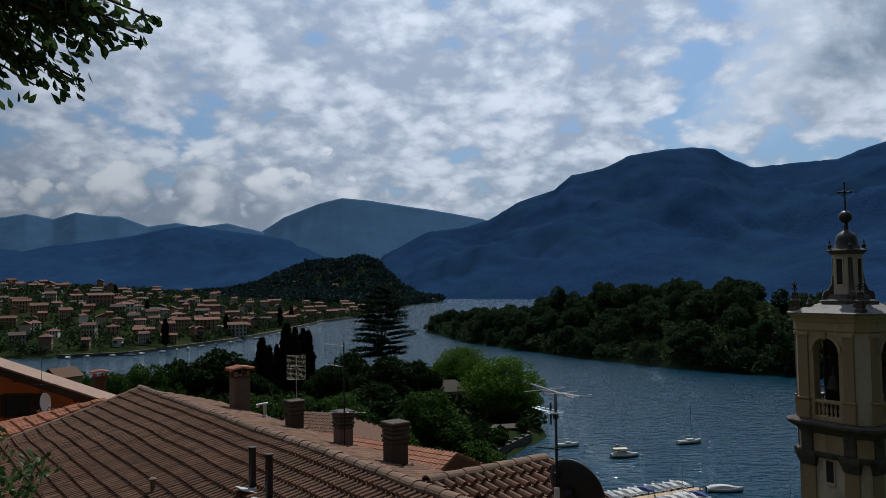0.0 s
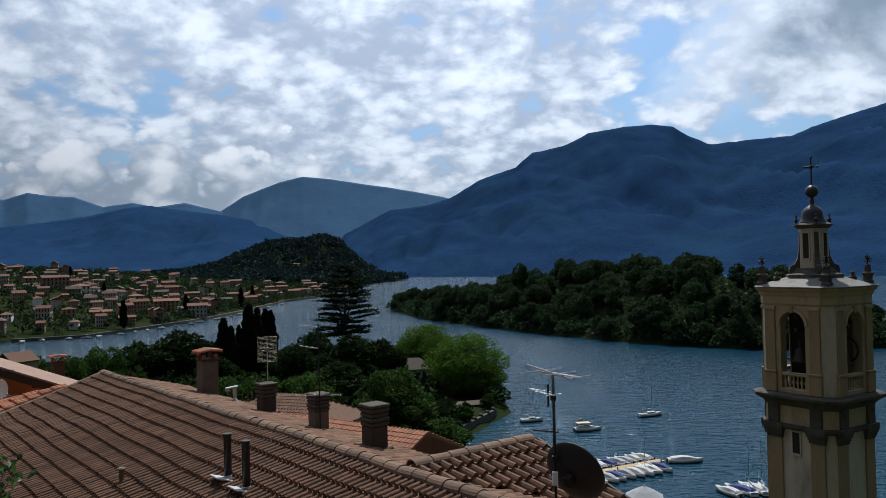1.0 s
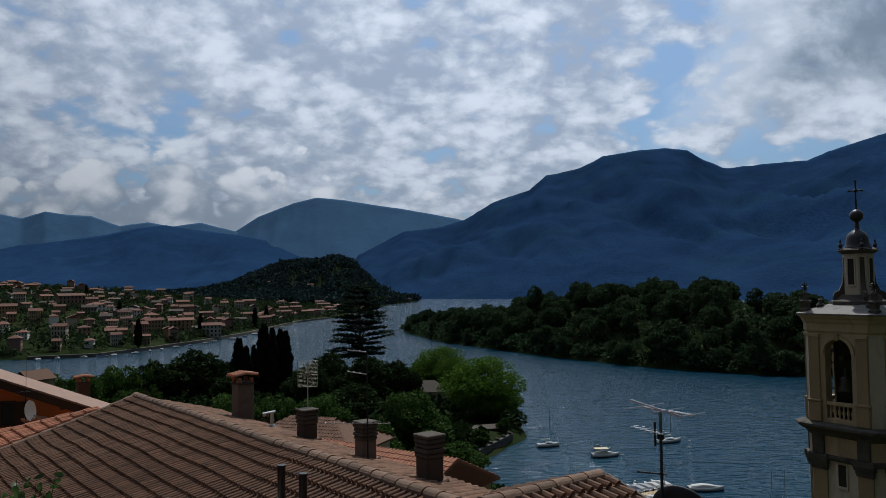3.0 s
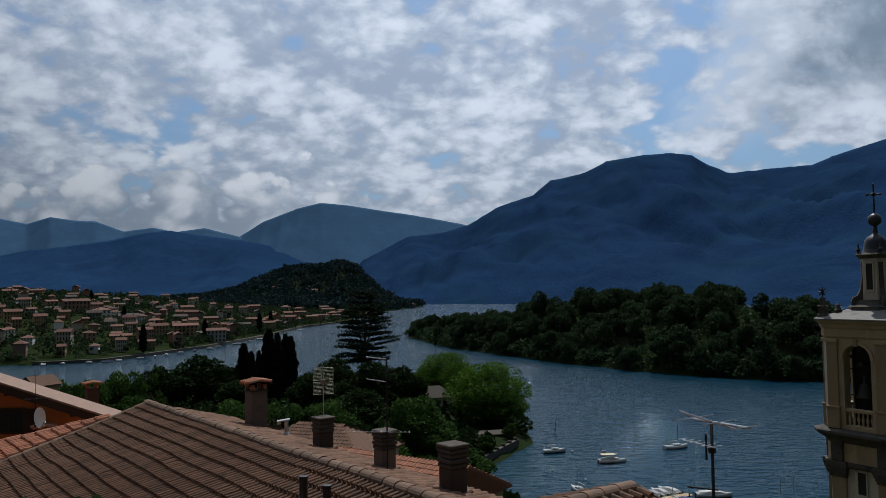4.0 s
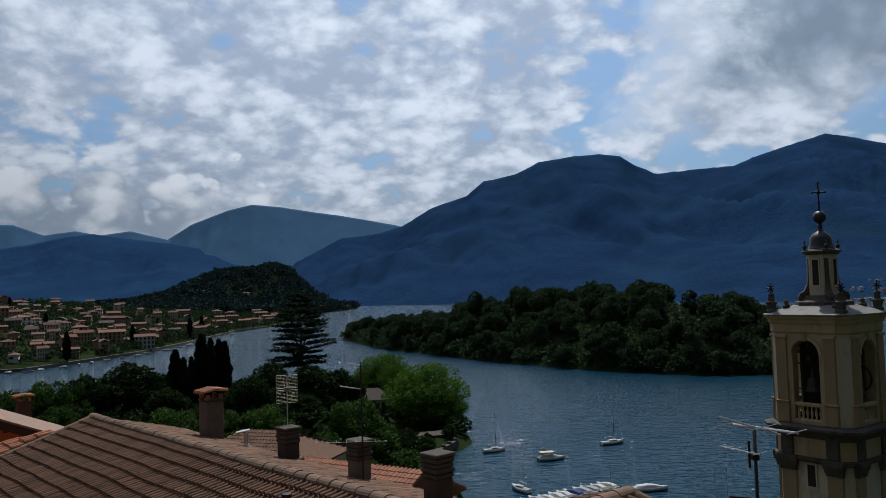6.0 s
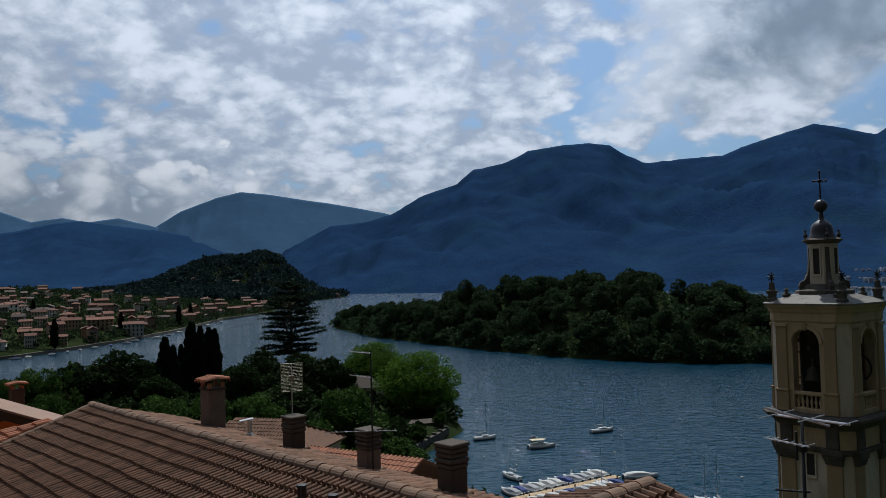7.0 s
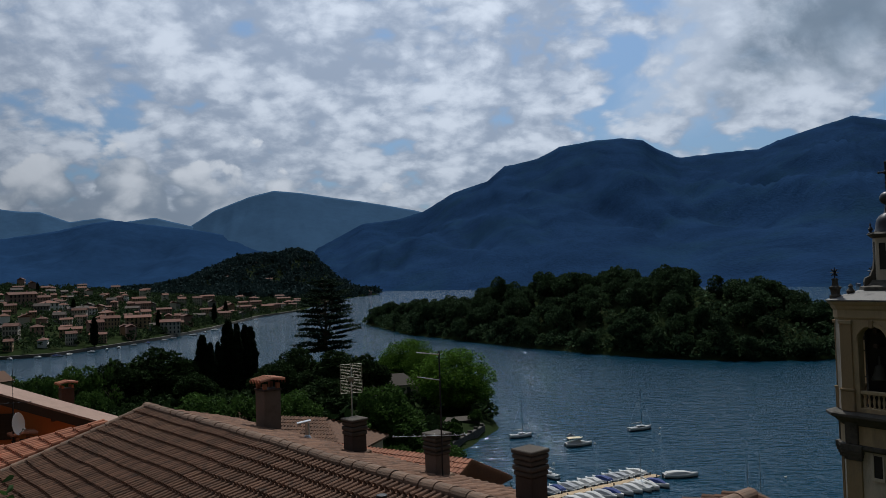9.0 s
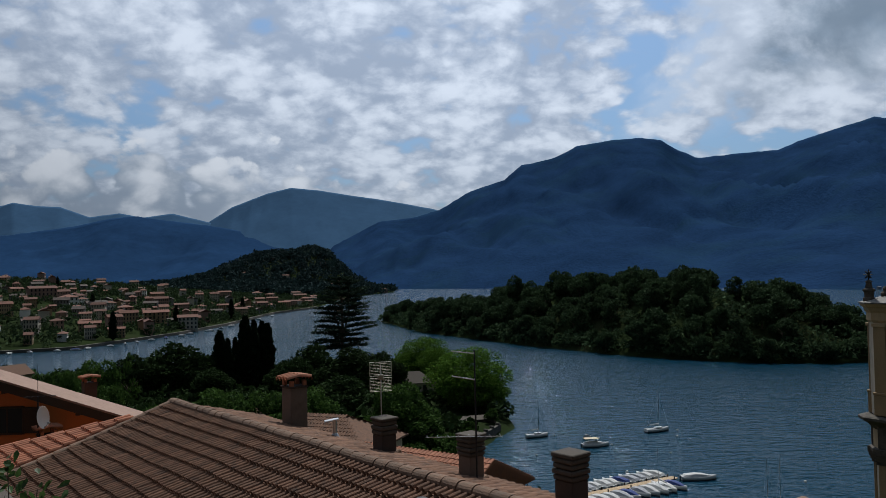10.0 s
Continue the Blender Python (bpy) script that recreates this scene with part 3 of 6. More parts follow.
    for i in range(120):
        a = LENGTH * i / 119
        c = roof_point(a, 0, 0)
        wv = 0.13 + 0.03 * noise.noise(Vector((a * 3, 0, 0)))
        V += [c + DOWN * wv + Vector((0, 0, 0.0)), c + DOWN * wv * 0.75 + Vector((0, 0, 0.118)), c - DOWN * wv * 0.75 + Vector((0, 0, 0.118)), c - DOWN * wv + Vector((0, 0, 0.0))]
    mesh_ob("mortar", V, grid_faces(120, 4), M["ridge"], roof)
    # verge: a row of tiles laid along the gable edge
    verge = []
    for j in range(15):
        p, up = roof_point(0.02, (j + 1) * 0.37, 0.05), roof_point(0.02, j * 0.37, 0.05)
        verge.append(tile_pose(p, ALONG, up - p))
    pieces("ridge_tile", verge, cm, roof)
    # the wing
    bm = bmesh.new()
    vs = [bm.verts.new(p) for p in (wing_point(0.2, 0, -0.04), wing_point(R2_END, 0, -0.04), wing_point(R2_END, 3.3, -0.04), wing_point(2.95, 3.3, -0.04), wing_point(2.95, 2.6, -0.04), wing_point(0.2, 0.2, -0.04))]
    bm.faces.new(vs)
    vs = [bm.verts.new(p) for p in (wing_point(0.2, 0, -0.04), wing_point(R2_END, 0, -0.04), wing_point(R2_END, 2.4, -0.04, -1), wing_point(2.9, 2.4, -0.04, -1), wing_point(0.2, 0.2, -0.04, -1))]
    bm.faces.new(vs[::-1])
    wing = part("wing_roof", bm, M["dark_wood"], house)
    for side, across in ((1, DOWN * -1), (-1, DOWN)):
        def inside(b, d):
            return (1 if side > 0 else 2) if b > 0.3 and PITCH * d - (R2_Z - 34.0) < PITCH_FAR * b - 0.02 + (0.10 if side > 0 else 0) else 0
        n1, n2 = slope_poses(lambda b, d: wing_point(b, d, 0.0, side), across, R2_END, 3.4 if side > 0 else 2.4, inside, rnd)
        if n1:
            pieces("tile", n1, me, wing)
        if n2:
            joined("back_tiles", n2, TV, TF, M["rooftile"], wing)
    caps = []
    for i in range(7):
        p, q = wing_point(0.25 + i * 0.375, 0, 0.06), wing_point(0.25 + (i + 1) * 0.375, 0, 0.06)
        caps.append(tile_pose(p, ALONG, q - p))
    pieces("ridge_tile", caps, cm, wing)
    # dark board along the wing's gable edge
    bm = bmesh.new()
    for side, depth in ((1, 3.3), (-1, 2.4)):
        vs = [bm.verts.new(wing_point(b, d, l, side)) for b, d, l in ((R2_END, 0, 0.04), (R2_END + 0.05, 0, 0.04), (R2_END + 0.05, depth, 0.04), (R2_END, depth, 0.04),
                                                                       (R2_END, 0, -0.16), (R2_END + 0.05, 0, -0.16), (R2_END + 0.05, depth, -0.16), (R2_END, depth, -0.16))]
        for f in ((0, 1, 2, 3), (7, 6, 5, 4), (1, 5, 6, 2), (0, 3, 7, 4)):
            bm.faces.new([vs[k] for k in f])
    part("verge_board", bm, M["dark_wood"], house)
    return house


build_house()


# ---- what stands on the roof ----
AT_RIDGE = turn(math.degrees(math.atan2(ALONG.y, ALONG.x)))


def roof_z(x, y):
    """Height of the main roof's tiles over a point of the plan."""
    v = Vector((x, y, 0)) - Vector((RIDGE_A.x, RIDGE_A.y, 0))
    d = v.dot(DOWN)
    return 34.0 - (PITCH * d if d > 0 else PITCH_FAR * -d)


def chimney_block(x, y, top, width, mat, bands, label, slab=True):
    """A squat chimney in courses, with a projecting slab on it."""
    z0 = roof_z(x, y)
    e = empty("chimney", Matrix.Translation((x, y, z0)) @ AT_RIDGE, label, "chimney", "squat chimneys on the roof")
    h = top - z0
    bm = bmesh.new()
    bevelled_box(bm, (-width * .46, -width * .46, -0.25), (width * .46, width * .46, h * 0.52), 0.015)
    part("shaft", bm, mat, e)
    n = bands
    rnd = random.Random(int(x * 10))
    for i in range(n):
        za, zb = h * (0.52 + 0.40 * i / n), h * (0.52 + 0.40 * (i + 1) / n)
        k = 0.5 + 0.035 * (i % 2) + rnd.uniform(-.01, .015)
        bm = bmesh.new()
        bevelled_box(bm, (-width * k, -width * k, za + 0.006), (width * k, width * k, zb - 0.006), 0.02, turn(rnd.uniform(-2, 2)))
        part("block", bm, M["concrete"], e)
    if slab:
        bm = bmesh.new()
        bevelled_box(bm, (-width * .56, -width * .56, h * 0.925), (width * .56, width * .56, h), 0.015)
        part("cap_slab", bm, M["concrete"], e)
    bm = bmesh.new()
    bevelled_box(bm, (-width * .62, -width * .7, -0.16), (width * .62, width * .7, -0.0), 0.03, Matrix.Rotation(math.atan(PITCH_FAR), 4, "X"))
    part("flashing", bm, M["ridge"], e, "mortar collar at the foot")
    return e


chimney_block(-6.95, 18.82, 34.19, 0.42, M["chimney"], 3, "grey-brown block chimney with a metal band")
chimney_block(-5.27, 16.09, 34.32, 0.385, M["chimney_pink"], 4, "peeling chimney of stacked concrete rings")
chimney_block(-3.88, 13.7, 34.46, 0.42, M["chimney"], 4, "sooty chimney of stacked rings under a flat slab")


def tiled_chimney(x, y, z0, top, w, mat, label, tiles=4, mast=False):
    """A tall rendered chimney with a little gabled hat of tiles on brick stubs."""
    e = empty("chimney", Matrix.Translation((x, y, z0)) @ AT_RIDGE, label, "chimney", "chimneys with tiled hats")
    h = top - z0
    bm = bmesh.new()
    bevelled_box(bm, (-w / 2, -w / 2, -0.5), (w / 2, w / 2, h - 0.34), 0.012)
    part("shaft", bm, mat, e)
    bm = bmesh.new()
    bevelled_box(bm, (-w * .55, -w * .55, h - 0.34), (w * .55, w * .55, h - 0.29), 0.01)
    part("collar", bm, M["chimney"], e)
    for sx in (-1, 1):
        for sy in (-1, 1):
            bm = bmesh.new()
            bevelled_box(bm, (sx * w * .38 - .05, sy * w * .38 - .05, h - 0.29), (sx * w * .38 + .05, sy * w * .38 + .05, h - 0.14), 0.006)
            part("brick_stub", bm, M["orange_tile"], e)
    hat = shared_mesh("hat_tile", TV * np.array([w * 1.35 / tiles / TILE_W, w * 0.85 / 0.41, 0.9]), TF, M["orange_tile"])
    for side in (1, -1):
        for i in range(tiles):
            px = (i + 0.5 - tiles / 2) * w * 1.35 / tiles * side
            p = Vector((px, -side * w * 0.72, h - 0.15))
            ob = new("hat_tile", hat)
            ob.parent = e
            ob.matrix_local = tile_pose(p, Vector((side, 0, 0)), Vector((0, side, 0.30)))
    return e


tiled_chimney(-9.40, 22.5, 33.35, 34.74, 0.50, M["chimney_pink"], "tall pinkish rendered chimney with a tiled hat")


def flue(x, y, top, label):
    z0 = roof_z(x, y)
    e = empty("flue_pipe", Matrix.Translation((x, y, z0)), label, "flue pipe", "twin black flues")
    h = top - z0
    bm = bmesh.new()
    lathe(bm, [(0.066, -0.1), (0.066, h - 0.03), (0.078, h - 0.03), (0.078, h), (0.055, h)], 20)
    smooth(part("pipe", bm, M["black_pipe"], e))
    bm = bmesh.new()
    lathe(bm, [(0.11, 0.0), (0.075, 0.11), (0.068, 0.12)], 16)
    part("collar", bm, M["flash"], e)
    bm = bmesh.new()
    bevelled_box(bm, (-0.16, -0.30, 0.035), (0.22, 0.16, 0.065), 0.01, AT_RIDGE @ Matrix.Rotation(-math.atan(PITCH), 4, "X"))
    part("flashing", bm, M["flash"], e, "crumpled grey flashing sheet")


flue(-6.38, 11.7, 34.38, "black metal flue pipe rising from the tiles")
flue(-5.92, 11.0, 34.40, "black metal flue pipe rising from the tiles")


def vent(x, y, h, label):
    z0 = roof_z(x, y)
    e = empty("roof_vent", Matrix.Translation((x, y, z0)), label, "roof vent")
    bm = bmesh.new()
    lathe(bm, [(0.10, 0.03), (0.06, 0.12), (0.045, 0.13), (0.045, h - 0.04)], 16)
    part("pipe", bm, M["ridge"], e)
    bm = bmesh.new()
    lathe(bm, [(0.075, h - 0.045), (0.078, h - 0.02), (0.05, h)], 16)
    part("cap", bm, M["chimney_pink"], e)


vent(-8.64, 12.9, 0.38, "small terracotta vent pipe with a round cap")

# a pale metal vent with a flat hood
e = empty("roof_vent", Matrix.Translation((-8.20, 20.75, roof_z(-8.20, 20.75))), "pale metal vent with a flat slanted hood", "roof vent")
bm = bmesh.new()
lathe(bm, [(0.13, -0.02), (0.07, 0.10), (0.055, 0.12), (0.055, 0.42)], 14)
part("pipe", bm, M["galv"], e)
bm = bmesh.new()
bevelled_box(bm, (-0.20, -0.09, 0.43), (0.16, 0.09, 0.47), 0.012, pose(0, 0, 0, 0, -8, 10))
bevelled_box(bm, (-0.20, -0.07, 0.37), (-0.10, 0.07, 0.43), 0.012, pose(0, 0, 0, 0, -8, 10))
part("hood", bm, M["galv"], e)


# ---- aerials ----
def yagi(e, at, way, boom, n, span, mat, r=0.006):
    """A comb aerial: a boom with cross rods that shorten forwards."""
    way = Vector(way).normalized()
    side = way.cross(Vector((0, 0, 1))).normalized()
    at = Vector(at)
    bm = bmesh.new()
    rod(bm, at - way * boom * 0.45, at + way * boom * 0.55, r * 1.6, 6)
    part("boom", bm, mat, e)
    for i in range(n):
        c = at + way * boom * (-0.43 + 0.96 * i / (n - 1)) + Vector((0, 0, 0.012))
        s = span * (1.0 - 0.45 * i / (n - 1)) / 2
        bm = bmesh.new()
        rod(bm, c - side * s, c + side * s, r * 0.7, 5)
        part("rod", bm, mat, e)


# the near mast with two aerials and a dish
mx, my = -1.53, 6.76
mz = roof_z(mx, my)
mast = empty("aerial_mast", Matrix.Translation((mx, my, mz)), "steel mast with comb aerials on the tiled roof", "aerial")
bm = bmesh.new()
lathe(bm, [(0.017, -0.3), (0.017, 35.99 - mz)], 10)
smooth(part("pole", bm, M["iron"], mast))
yagi(mast, (0.06, 0.0, 35.97 - mz), (0.75, -1.3, 0.0), 0.70, 3, 0.62, M["alu"], 0.008)
yagi(mast, (-0.08, 0.03, 35.31 - mz), (-0.9, 0.4, 0.03), 0.30, 5, 0.12, M["iron"], 0.006)
yagi(mast, (-0.10, 0.05, 35.75 - mz), (-0.5, 0.9, 0.04), 0.42, 6, 0.22, M["alu"], 0.005)
bm = bmesh.new()
rod(bm, (-0.28, 0.15, 36.07 - mz), (0.20, -0.12, 35.92 - mz), 0.011, 6)
part("cross_boom", bm, M["alu"], mast)
bm = bmesh.new()
lathe(bm, [(0.012, 35.60 - mz), (0.012, 35.86 - mz)], 8, Matrix.Translation((-0.06, 0, 0)))
part("stub", bm, M["black_pipe"], mast)
for z in (35.0, 35.7):
    bm = bmesh.new()
    bevelled_box(bm, (-0.035, -0.03, z - mz - 0.03), (0.03, 0.03, z - mz + 0.03), 0.006)
    part("clamp", bm, M["iron"], mast)
bm = bmesh.new()
bevelled_box(bm, (-0.045, -0.065, 34.70 - mz), (0.02, -0.02, 34.86 - mz), 0.006)
part("junction_box", bm, M["white_paint"], mast, "small pale junction box")


def dish(name, at, way, rx, rz, mat, label, depth=0.12):
    """A satellite dish seen from behind or the side: a shallow bowl with a rim, an arm and its head."""
    q = Vector(way).to_track_quat("Z", "Y").to_matrix().to_4x4()
    e = empty(name, Matrix.Translation(at) @ q, label, "satellite dish")
    prof = [(0.02 + 0.98 * i / 8, depth * (i / 8) ** 2) for i in range(9)]
    bm = bmesh.new()
    lathe(bm, prof + [(1.0, depth + 0.015), (0.985, depth + 0.015)] + [(p[0] * 0.98, p[1] + 0.012) for p in prof[::-1]], 40, None, rx, rz)
    smooth(part("bowl", bm, mat, e))
    bm = bmesh.new()
    rod(bm, (0, -rz * 0.95, depth), (0, -rz * 0.5, rx * 1.15), 0.010, 6)
    part("arm", bm, M["galv"], e)
    bm = bmesh.new()
    lathe(bm, [(0.02, -0.06), (0.03, -0.02), (0.03, 0.05), (0.02, 0.06)], 12, Matrix.Translation((0, -rz * 0.5, rx * 1.15)))
    part("receiver", bm, M["galv"], e)
    bm = bmesh.new()
    bevelled_box(bm, (-0.05, -0.07, -0.10), (0.05, 0.07, 0.005), 0.01)
    part("bracket", bm, M["iron"], e)
    return e


dish("satellite_dish", (-1.36, 6.72, 34.78), (0.62, 0.75, 0.42), 0.36, 0.40, M["dish_dark"], "large dark satellite dish clamped to the mast")

# grid aerial
gx, gy = -7.02, 19.5
gz = roof_z(gx, gy)
grid = empty("grid_aerial", Matrix.Translation((gx, gy, gz)) @ turn(12), "square wire-grid television aerial on a thin pole", "aerial")
bm = bmesh.new()
lathe(bm, [(0.014, -0.1), (0.014, 35.28 - gz)], 8)
part("pole", bm, M["galv"], grid)
M["grid_wire"] = material("yellowed_wire", (0.22, 0.21, 0.15), 0.5, 0.2, 6, 50, 0.1, metal=0.3)
for z0, z1 in ((34.66, 34.97), (35.02, 35.34)):
    for k in range(10):
        z = z0 + (z1 - z0) * k / 9 - gz
        bm = bmesh.new()
        rod(bm, (-0.26, 0, z), (0.26, 0, z), 0.004 if k % 9 else 0.008, 5)
        part("wire", bm, M["grid_wire"], grid)
    for x in (-0.26, -0.01, 0.26):
        bm = bmesh.new()
        rod(bm, (x, 0, z0 - gz), (x, 0, z1 - gz), 0.008, 5)
        part("upright", bm, M["grid_wire"], grid)
bm = bmesh.new()
bevelled_box(bm, (-0.07, -0.06, 34.94 - gz), (0.06, 0.03, 35.05 - gz), 0.01)
part("amplifier", bm, M["grid_wire"], grid)

# tall thin mast by the chimney with a long comb aerial low and two short ones high
px, py = -5.20, 15.75
pz = roof_z(px, py)
pole = empty("aerial_mast", Matrix.Translation((px, py, pz)), "tall thin mast with long comb aerials beside a chimney", "aerial")
bm = bmesh.new()
lathe(bm, [(0.016, -0.1), (0.016, 35.95 - pz)], 8)
part("pole", bm, M["iron"], pole)
yagi(pole, (-0.15, 0.02, 34.32 - pz), (-1.0, -0.05, 0.03), 1.45, 8, 0.34, M["galv"], 0.004)
yagi(pole, (-0.2, 0.0, 35.90 - pz), (-1.0, 0.25, 0.10), 0.44, 4, 0.12, M["alu"], 0.006)
yagi(pole, (-0.2, 0.0, 35.42 - pz), (-1.0, 0.3, 0.14), 0.44, 4, 0.12, M["alu"], 0.006)

# ---- the bell tower ----
TX, TY, TURN = 14.87, 31.2, 29.0
CH = 0.24                              # cut corner as a share of the half width


def eight(h, z, c=CH):
    """The outline of a square with cut corners."""
    k = h * (1 - c)
    return [Vector(p) for p in ((-k, -h, z), (k, -h, z), (h, -k, z), (h, k, z), (k, h, z), (-k, h, z), (-h, k, z), (-h, -k, z))]


def loft(bm, levels, c=CH):
    rings = [[bm.verts.new(p) for p in eight(h, z, c)] for h, z in levels]
    for a, b in zip(rings, rings[1:]):
        for i in range(8):
            bm.faces.new((a[i], a[(i + 1) % 8], b[(i + 1) % 8], b[i]))
    bm.faces.new(rings[0][::-1])
    bm.faces.new(rings[-1])


def arched_panel(bm, half, z0, z1, ow, spring, crown, thick, seg=14):
    """A wall with a round-headed opening, its outside at y = 0."""
    xs = [ow * -math.cos(math.pi * i / seg) for i in range(seg + 1)]
    zs = [spring + (crown - spring) * math.sin(math.pi * i / seg) for i in range(seg + 1)]

    def quad(a, b, c, d):
        bm.faces.new([bm.verts.new(p) for p in (a, b, c, d)])
    for y in (0.0, thick):
        for s in (-1, 1):
            quad((s * half, y, z0), (s * ow, y, z0), (s * ow, y, spring), (s * half, y, spring))
            quad((s * half, y, spring), (s * ow, y, spring), (s * ow, y, z1), (s * half, y, z1))
        for i in range(seg):
            quad((xs[i], y, zs[i]), (xs[i + 1], y, zs[i + 1]), (xs[i + 1], y, z1), (xs[i], y, z1))
    for s in (-1, 1):
        quad((s * ow, 0, z0), (s * ow, thick, z0), (s * ow, thick, spring), (s * ow, 0, spring))
    for i in range(seg):
        quad((xs[i], 0, zs[i]), (xs[i + 1], 0, zs[i + 1]), (xs[i + 1], thick, zs[i + 1]), (xs[i], thick, zs[i]))


def build_tower():
    G = 8.0
    t = empty("bell_tower", Matrix.Translation((TX, TY, G)) @ turn(TURN), "baroque ochre stucco bell tower with dark stone cornices", "bell tower")
    Z = lambda z: z - G
    H = 1.72
    bm = bmesh.new()
    loft(bm, [(H - 0.08, Z(8.0)), (H - 0.08, Z(29.9))])
    part("shaft", bm, M["stucco_cream"], t)
    # corner pilasters of the shaft, two to a face, each with a stone capital
    for f in range(4):
        m = turn(90 * f)
        for s in (-1, 1):
            x0, x1 = sorted((s * 0.66, s * (H * (1 - CH) - 0.0)))
            bm = bmesh.new()
            bevelled_box(bm, (x0, -H, Z(8.0)), (x1, -H + 0.12, Z(29.35)), 0.02, m)
            part("pilaster", bm, M["pilaster"], t)
            bm = bmesh.new()
            for k, (z0, z1, o) in enumerate(((29.30, 29.42, 0.05), (29.42, 29.56, 0.09), (29.56, 29.68, 0.14), (29.68, 29.95, 0.17))):
                bevelled_box(bm, (x0 - o * 0.7, -H - o, Z(z0)), (x1 + o * 0.7, -H + 0.12, Z(z1)), 0.015, m)
            part("capital", bm, M["old_stone"], t, "dark weathered stone capital")
            bm = bmesh.new()
            bevelled_box(bm, (x0 + 0.06, -H - 0.10, Z(29.95)), (x1 - 0.06, -H + 0.1, Z(30.85)), 0.03, m)
            part("bracket", bm, M["old_stone"], t)
        # slit window below, on one face alone
        if f != 3:
            continue
        # the shaft is solid here: a near-black panel paints the slit's depth
        bm = bmesh.new()
        box(bm, (-0.19, -H + 0.065, Z(28.72)), (0.16, -H + 0.075, Z(29.6)), m)
        part("slit", bm, M["dark"], t, "narrow dark slit window")
        bm = bmesh.new()
        for lo, hi in (((-0.27, -H + 0.03, Z(28.64)), (-0.19, -H + 0.1, Z(29.66))), ((0.16, -H + 0.03, Z(28.64)), (0.22, -H + 0.1, Z(29.66))), ((-0.27, -H + 0.02, Z(28.60)), (0.22, -H + 0.1, Z(28.72)))):
            box(bm, lo, hi, m)
        part("slit_frame", bm, M["stucco_cream"], t)
    # pale sunk field, string course and frieze
    bm = bmesh.new()
    loft(bm, [(H + 0.02, Z(29.72)), (H + 0.10, Z(29.80)), (H + 0.10, Z(29.92)), (H + 0.0, Z(29.95))])
    part("string_course", bm, M["old_stone"], t)
    bm = bmesh.new()
    loft(bm, [(H - 0.02, Z(29.90)), (H - 0.02, Z(30.9))])
    part("frieze", bm, M["stucco_ochre"], t)
    bm = bmesh.new()
    loft(bm, [(H + 0.02, Z(30.72)), (H + 0.10, Z(30.84)), (H + 0.16, Z(30.92)), (H + 0.34, Z(31.04)), (H + 0.40, Z(31.10)), (H + 0.40, Z(31.20)), (H + 0.30, Z(31.25)), (H - 0.1, Z(31.30))])
    part("ledge", bm, M["old_stone"], t, "projecting mossy stone ledge")
    # belfry
    top, sill = 35.15, 31.28
    half = H * (1 - CH)
    for f in range(4):
        m = turn(90 * f)
        bm = bmesh.new()
        arched_panel(bm, half, Z(sill), Z(top), 0.58, Z(34.2), Z(34.78), 0.42)
        bmesh.ops.transform(bm, matrix=m @ Matrix.Translation((0, -H, 0)), verts=bm.verts)
        part("arched_wall", bm, M["stucco_ochre"], t)
        # archivolt
        bm = bmesh.new()
        seg, r0, r1 = 16, 0.60, 0.74
        prev = None
        for i in range(seg + 1):
            a = math.pi * i / seg
            ring = [bm.verts.new(m @ Vector((r * -math.cos(a), y, Z(34.2) + r * math.sin(a)))) for r, y in ((r0, -H - 0.06), (r1, -H - 0.06), (r1, -H + 0.02), (r0, -H + 0.02))]
            if prev:
                for k in range(4):
                    bm.faces.new((prev[k], prev[(k + 1) % 4], ring[(k + 1) % 4], ring[k]))
            prev = ring
        part("archivolt", bm, M["stucco_ochre"], t)
        bm = bmesh.new()
        bevelled_box(bm, (-0.09, -H - 0.10, Z(34.72)), (0.09, -H + 0.05, Z(35.02)), 0.02, m)
        part("keystone", bm, M["pilaster"], t)
        for s in (-1, 1):
            x0, x1 = sorted((s * 0.80, s * (half - 0.02)))
            bm = bmesh.new()
            bevelled_box(bm, (x0, -H - 0.07, Z(31.3)), (x1, -H + 0.05, Z(34.95)), 0.015, m)
            part("pilaster", bm, M["pilaster"], t)
            bm = bmesh.new()
            bevelled_box(bm, (x0 - 0.04, -H - 0.12, Z(31.3)), (x1 + 0.04, -H + 0.05, Z(32.12)), 0.02, m)
            bevelled_box(bm, (x0 - 0.06, -H - 0.15, Z(32.12)), (x1 + 0.06, -H + 0.05, Z(32.22)), 0.02, m)
            part("pedestal", bm, M["pilaster"], t)
            bm = bmesh.new()
            bevelled_box(bm, (x0 - 0.04, -H - 0.11, Z(34.86)), (x1 + 0.04, -H + 0.05, Z(35.0)), 0.015, m)
            part("impost", bm, M["stucco_ochre"], t)
        # balustrade
        bm = bmesh.new()
        bevelled_box(bm, (-0.62, -H + 0.02, Z(32.02)), (0.62, -H + 0.26, Z(32.16)), 0.02, m)
        part("rail", bm, M["stucco_ochre"], t)
        bm = bmesh.new()
        bevelled_box(bm, (-0.62, -H + 0.0, Z(31.28)), (0.62, -H + 0.28, Z(31.48)), 0.02, m)
        part("plinth", bm, M["stucco_ochre"], t)
        for i in range(6):
            bm = bmesh.new()
            lathe(bm, [(0.055, 0), (0.055, 0.05), (0.03, 0.08), (0.06, 0.22), (0.062, 0.27), (0.03, 0.42), (0.028, 0.46), (0.05, 0.49), (0.05, 0.54)], 10,
                  m @ Matrix.Translation((-0.475 + 0.19 * i, -H + 0.14, Z(31.48))))
            smooth(part("baluster", bm, M["stucco_ochre"], t))
        # cut corner
        c = turn(90 * f + 45)
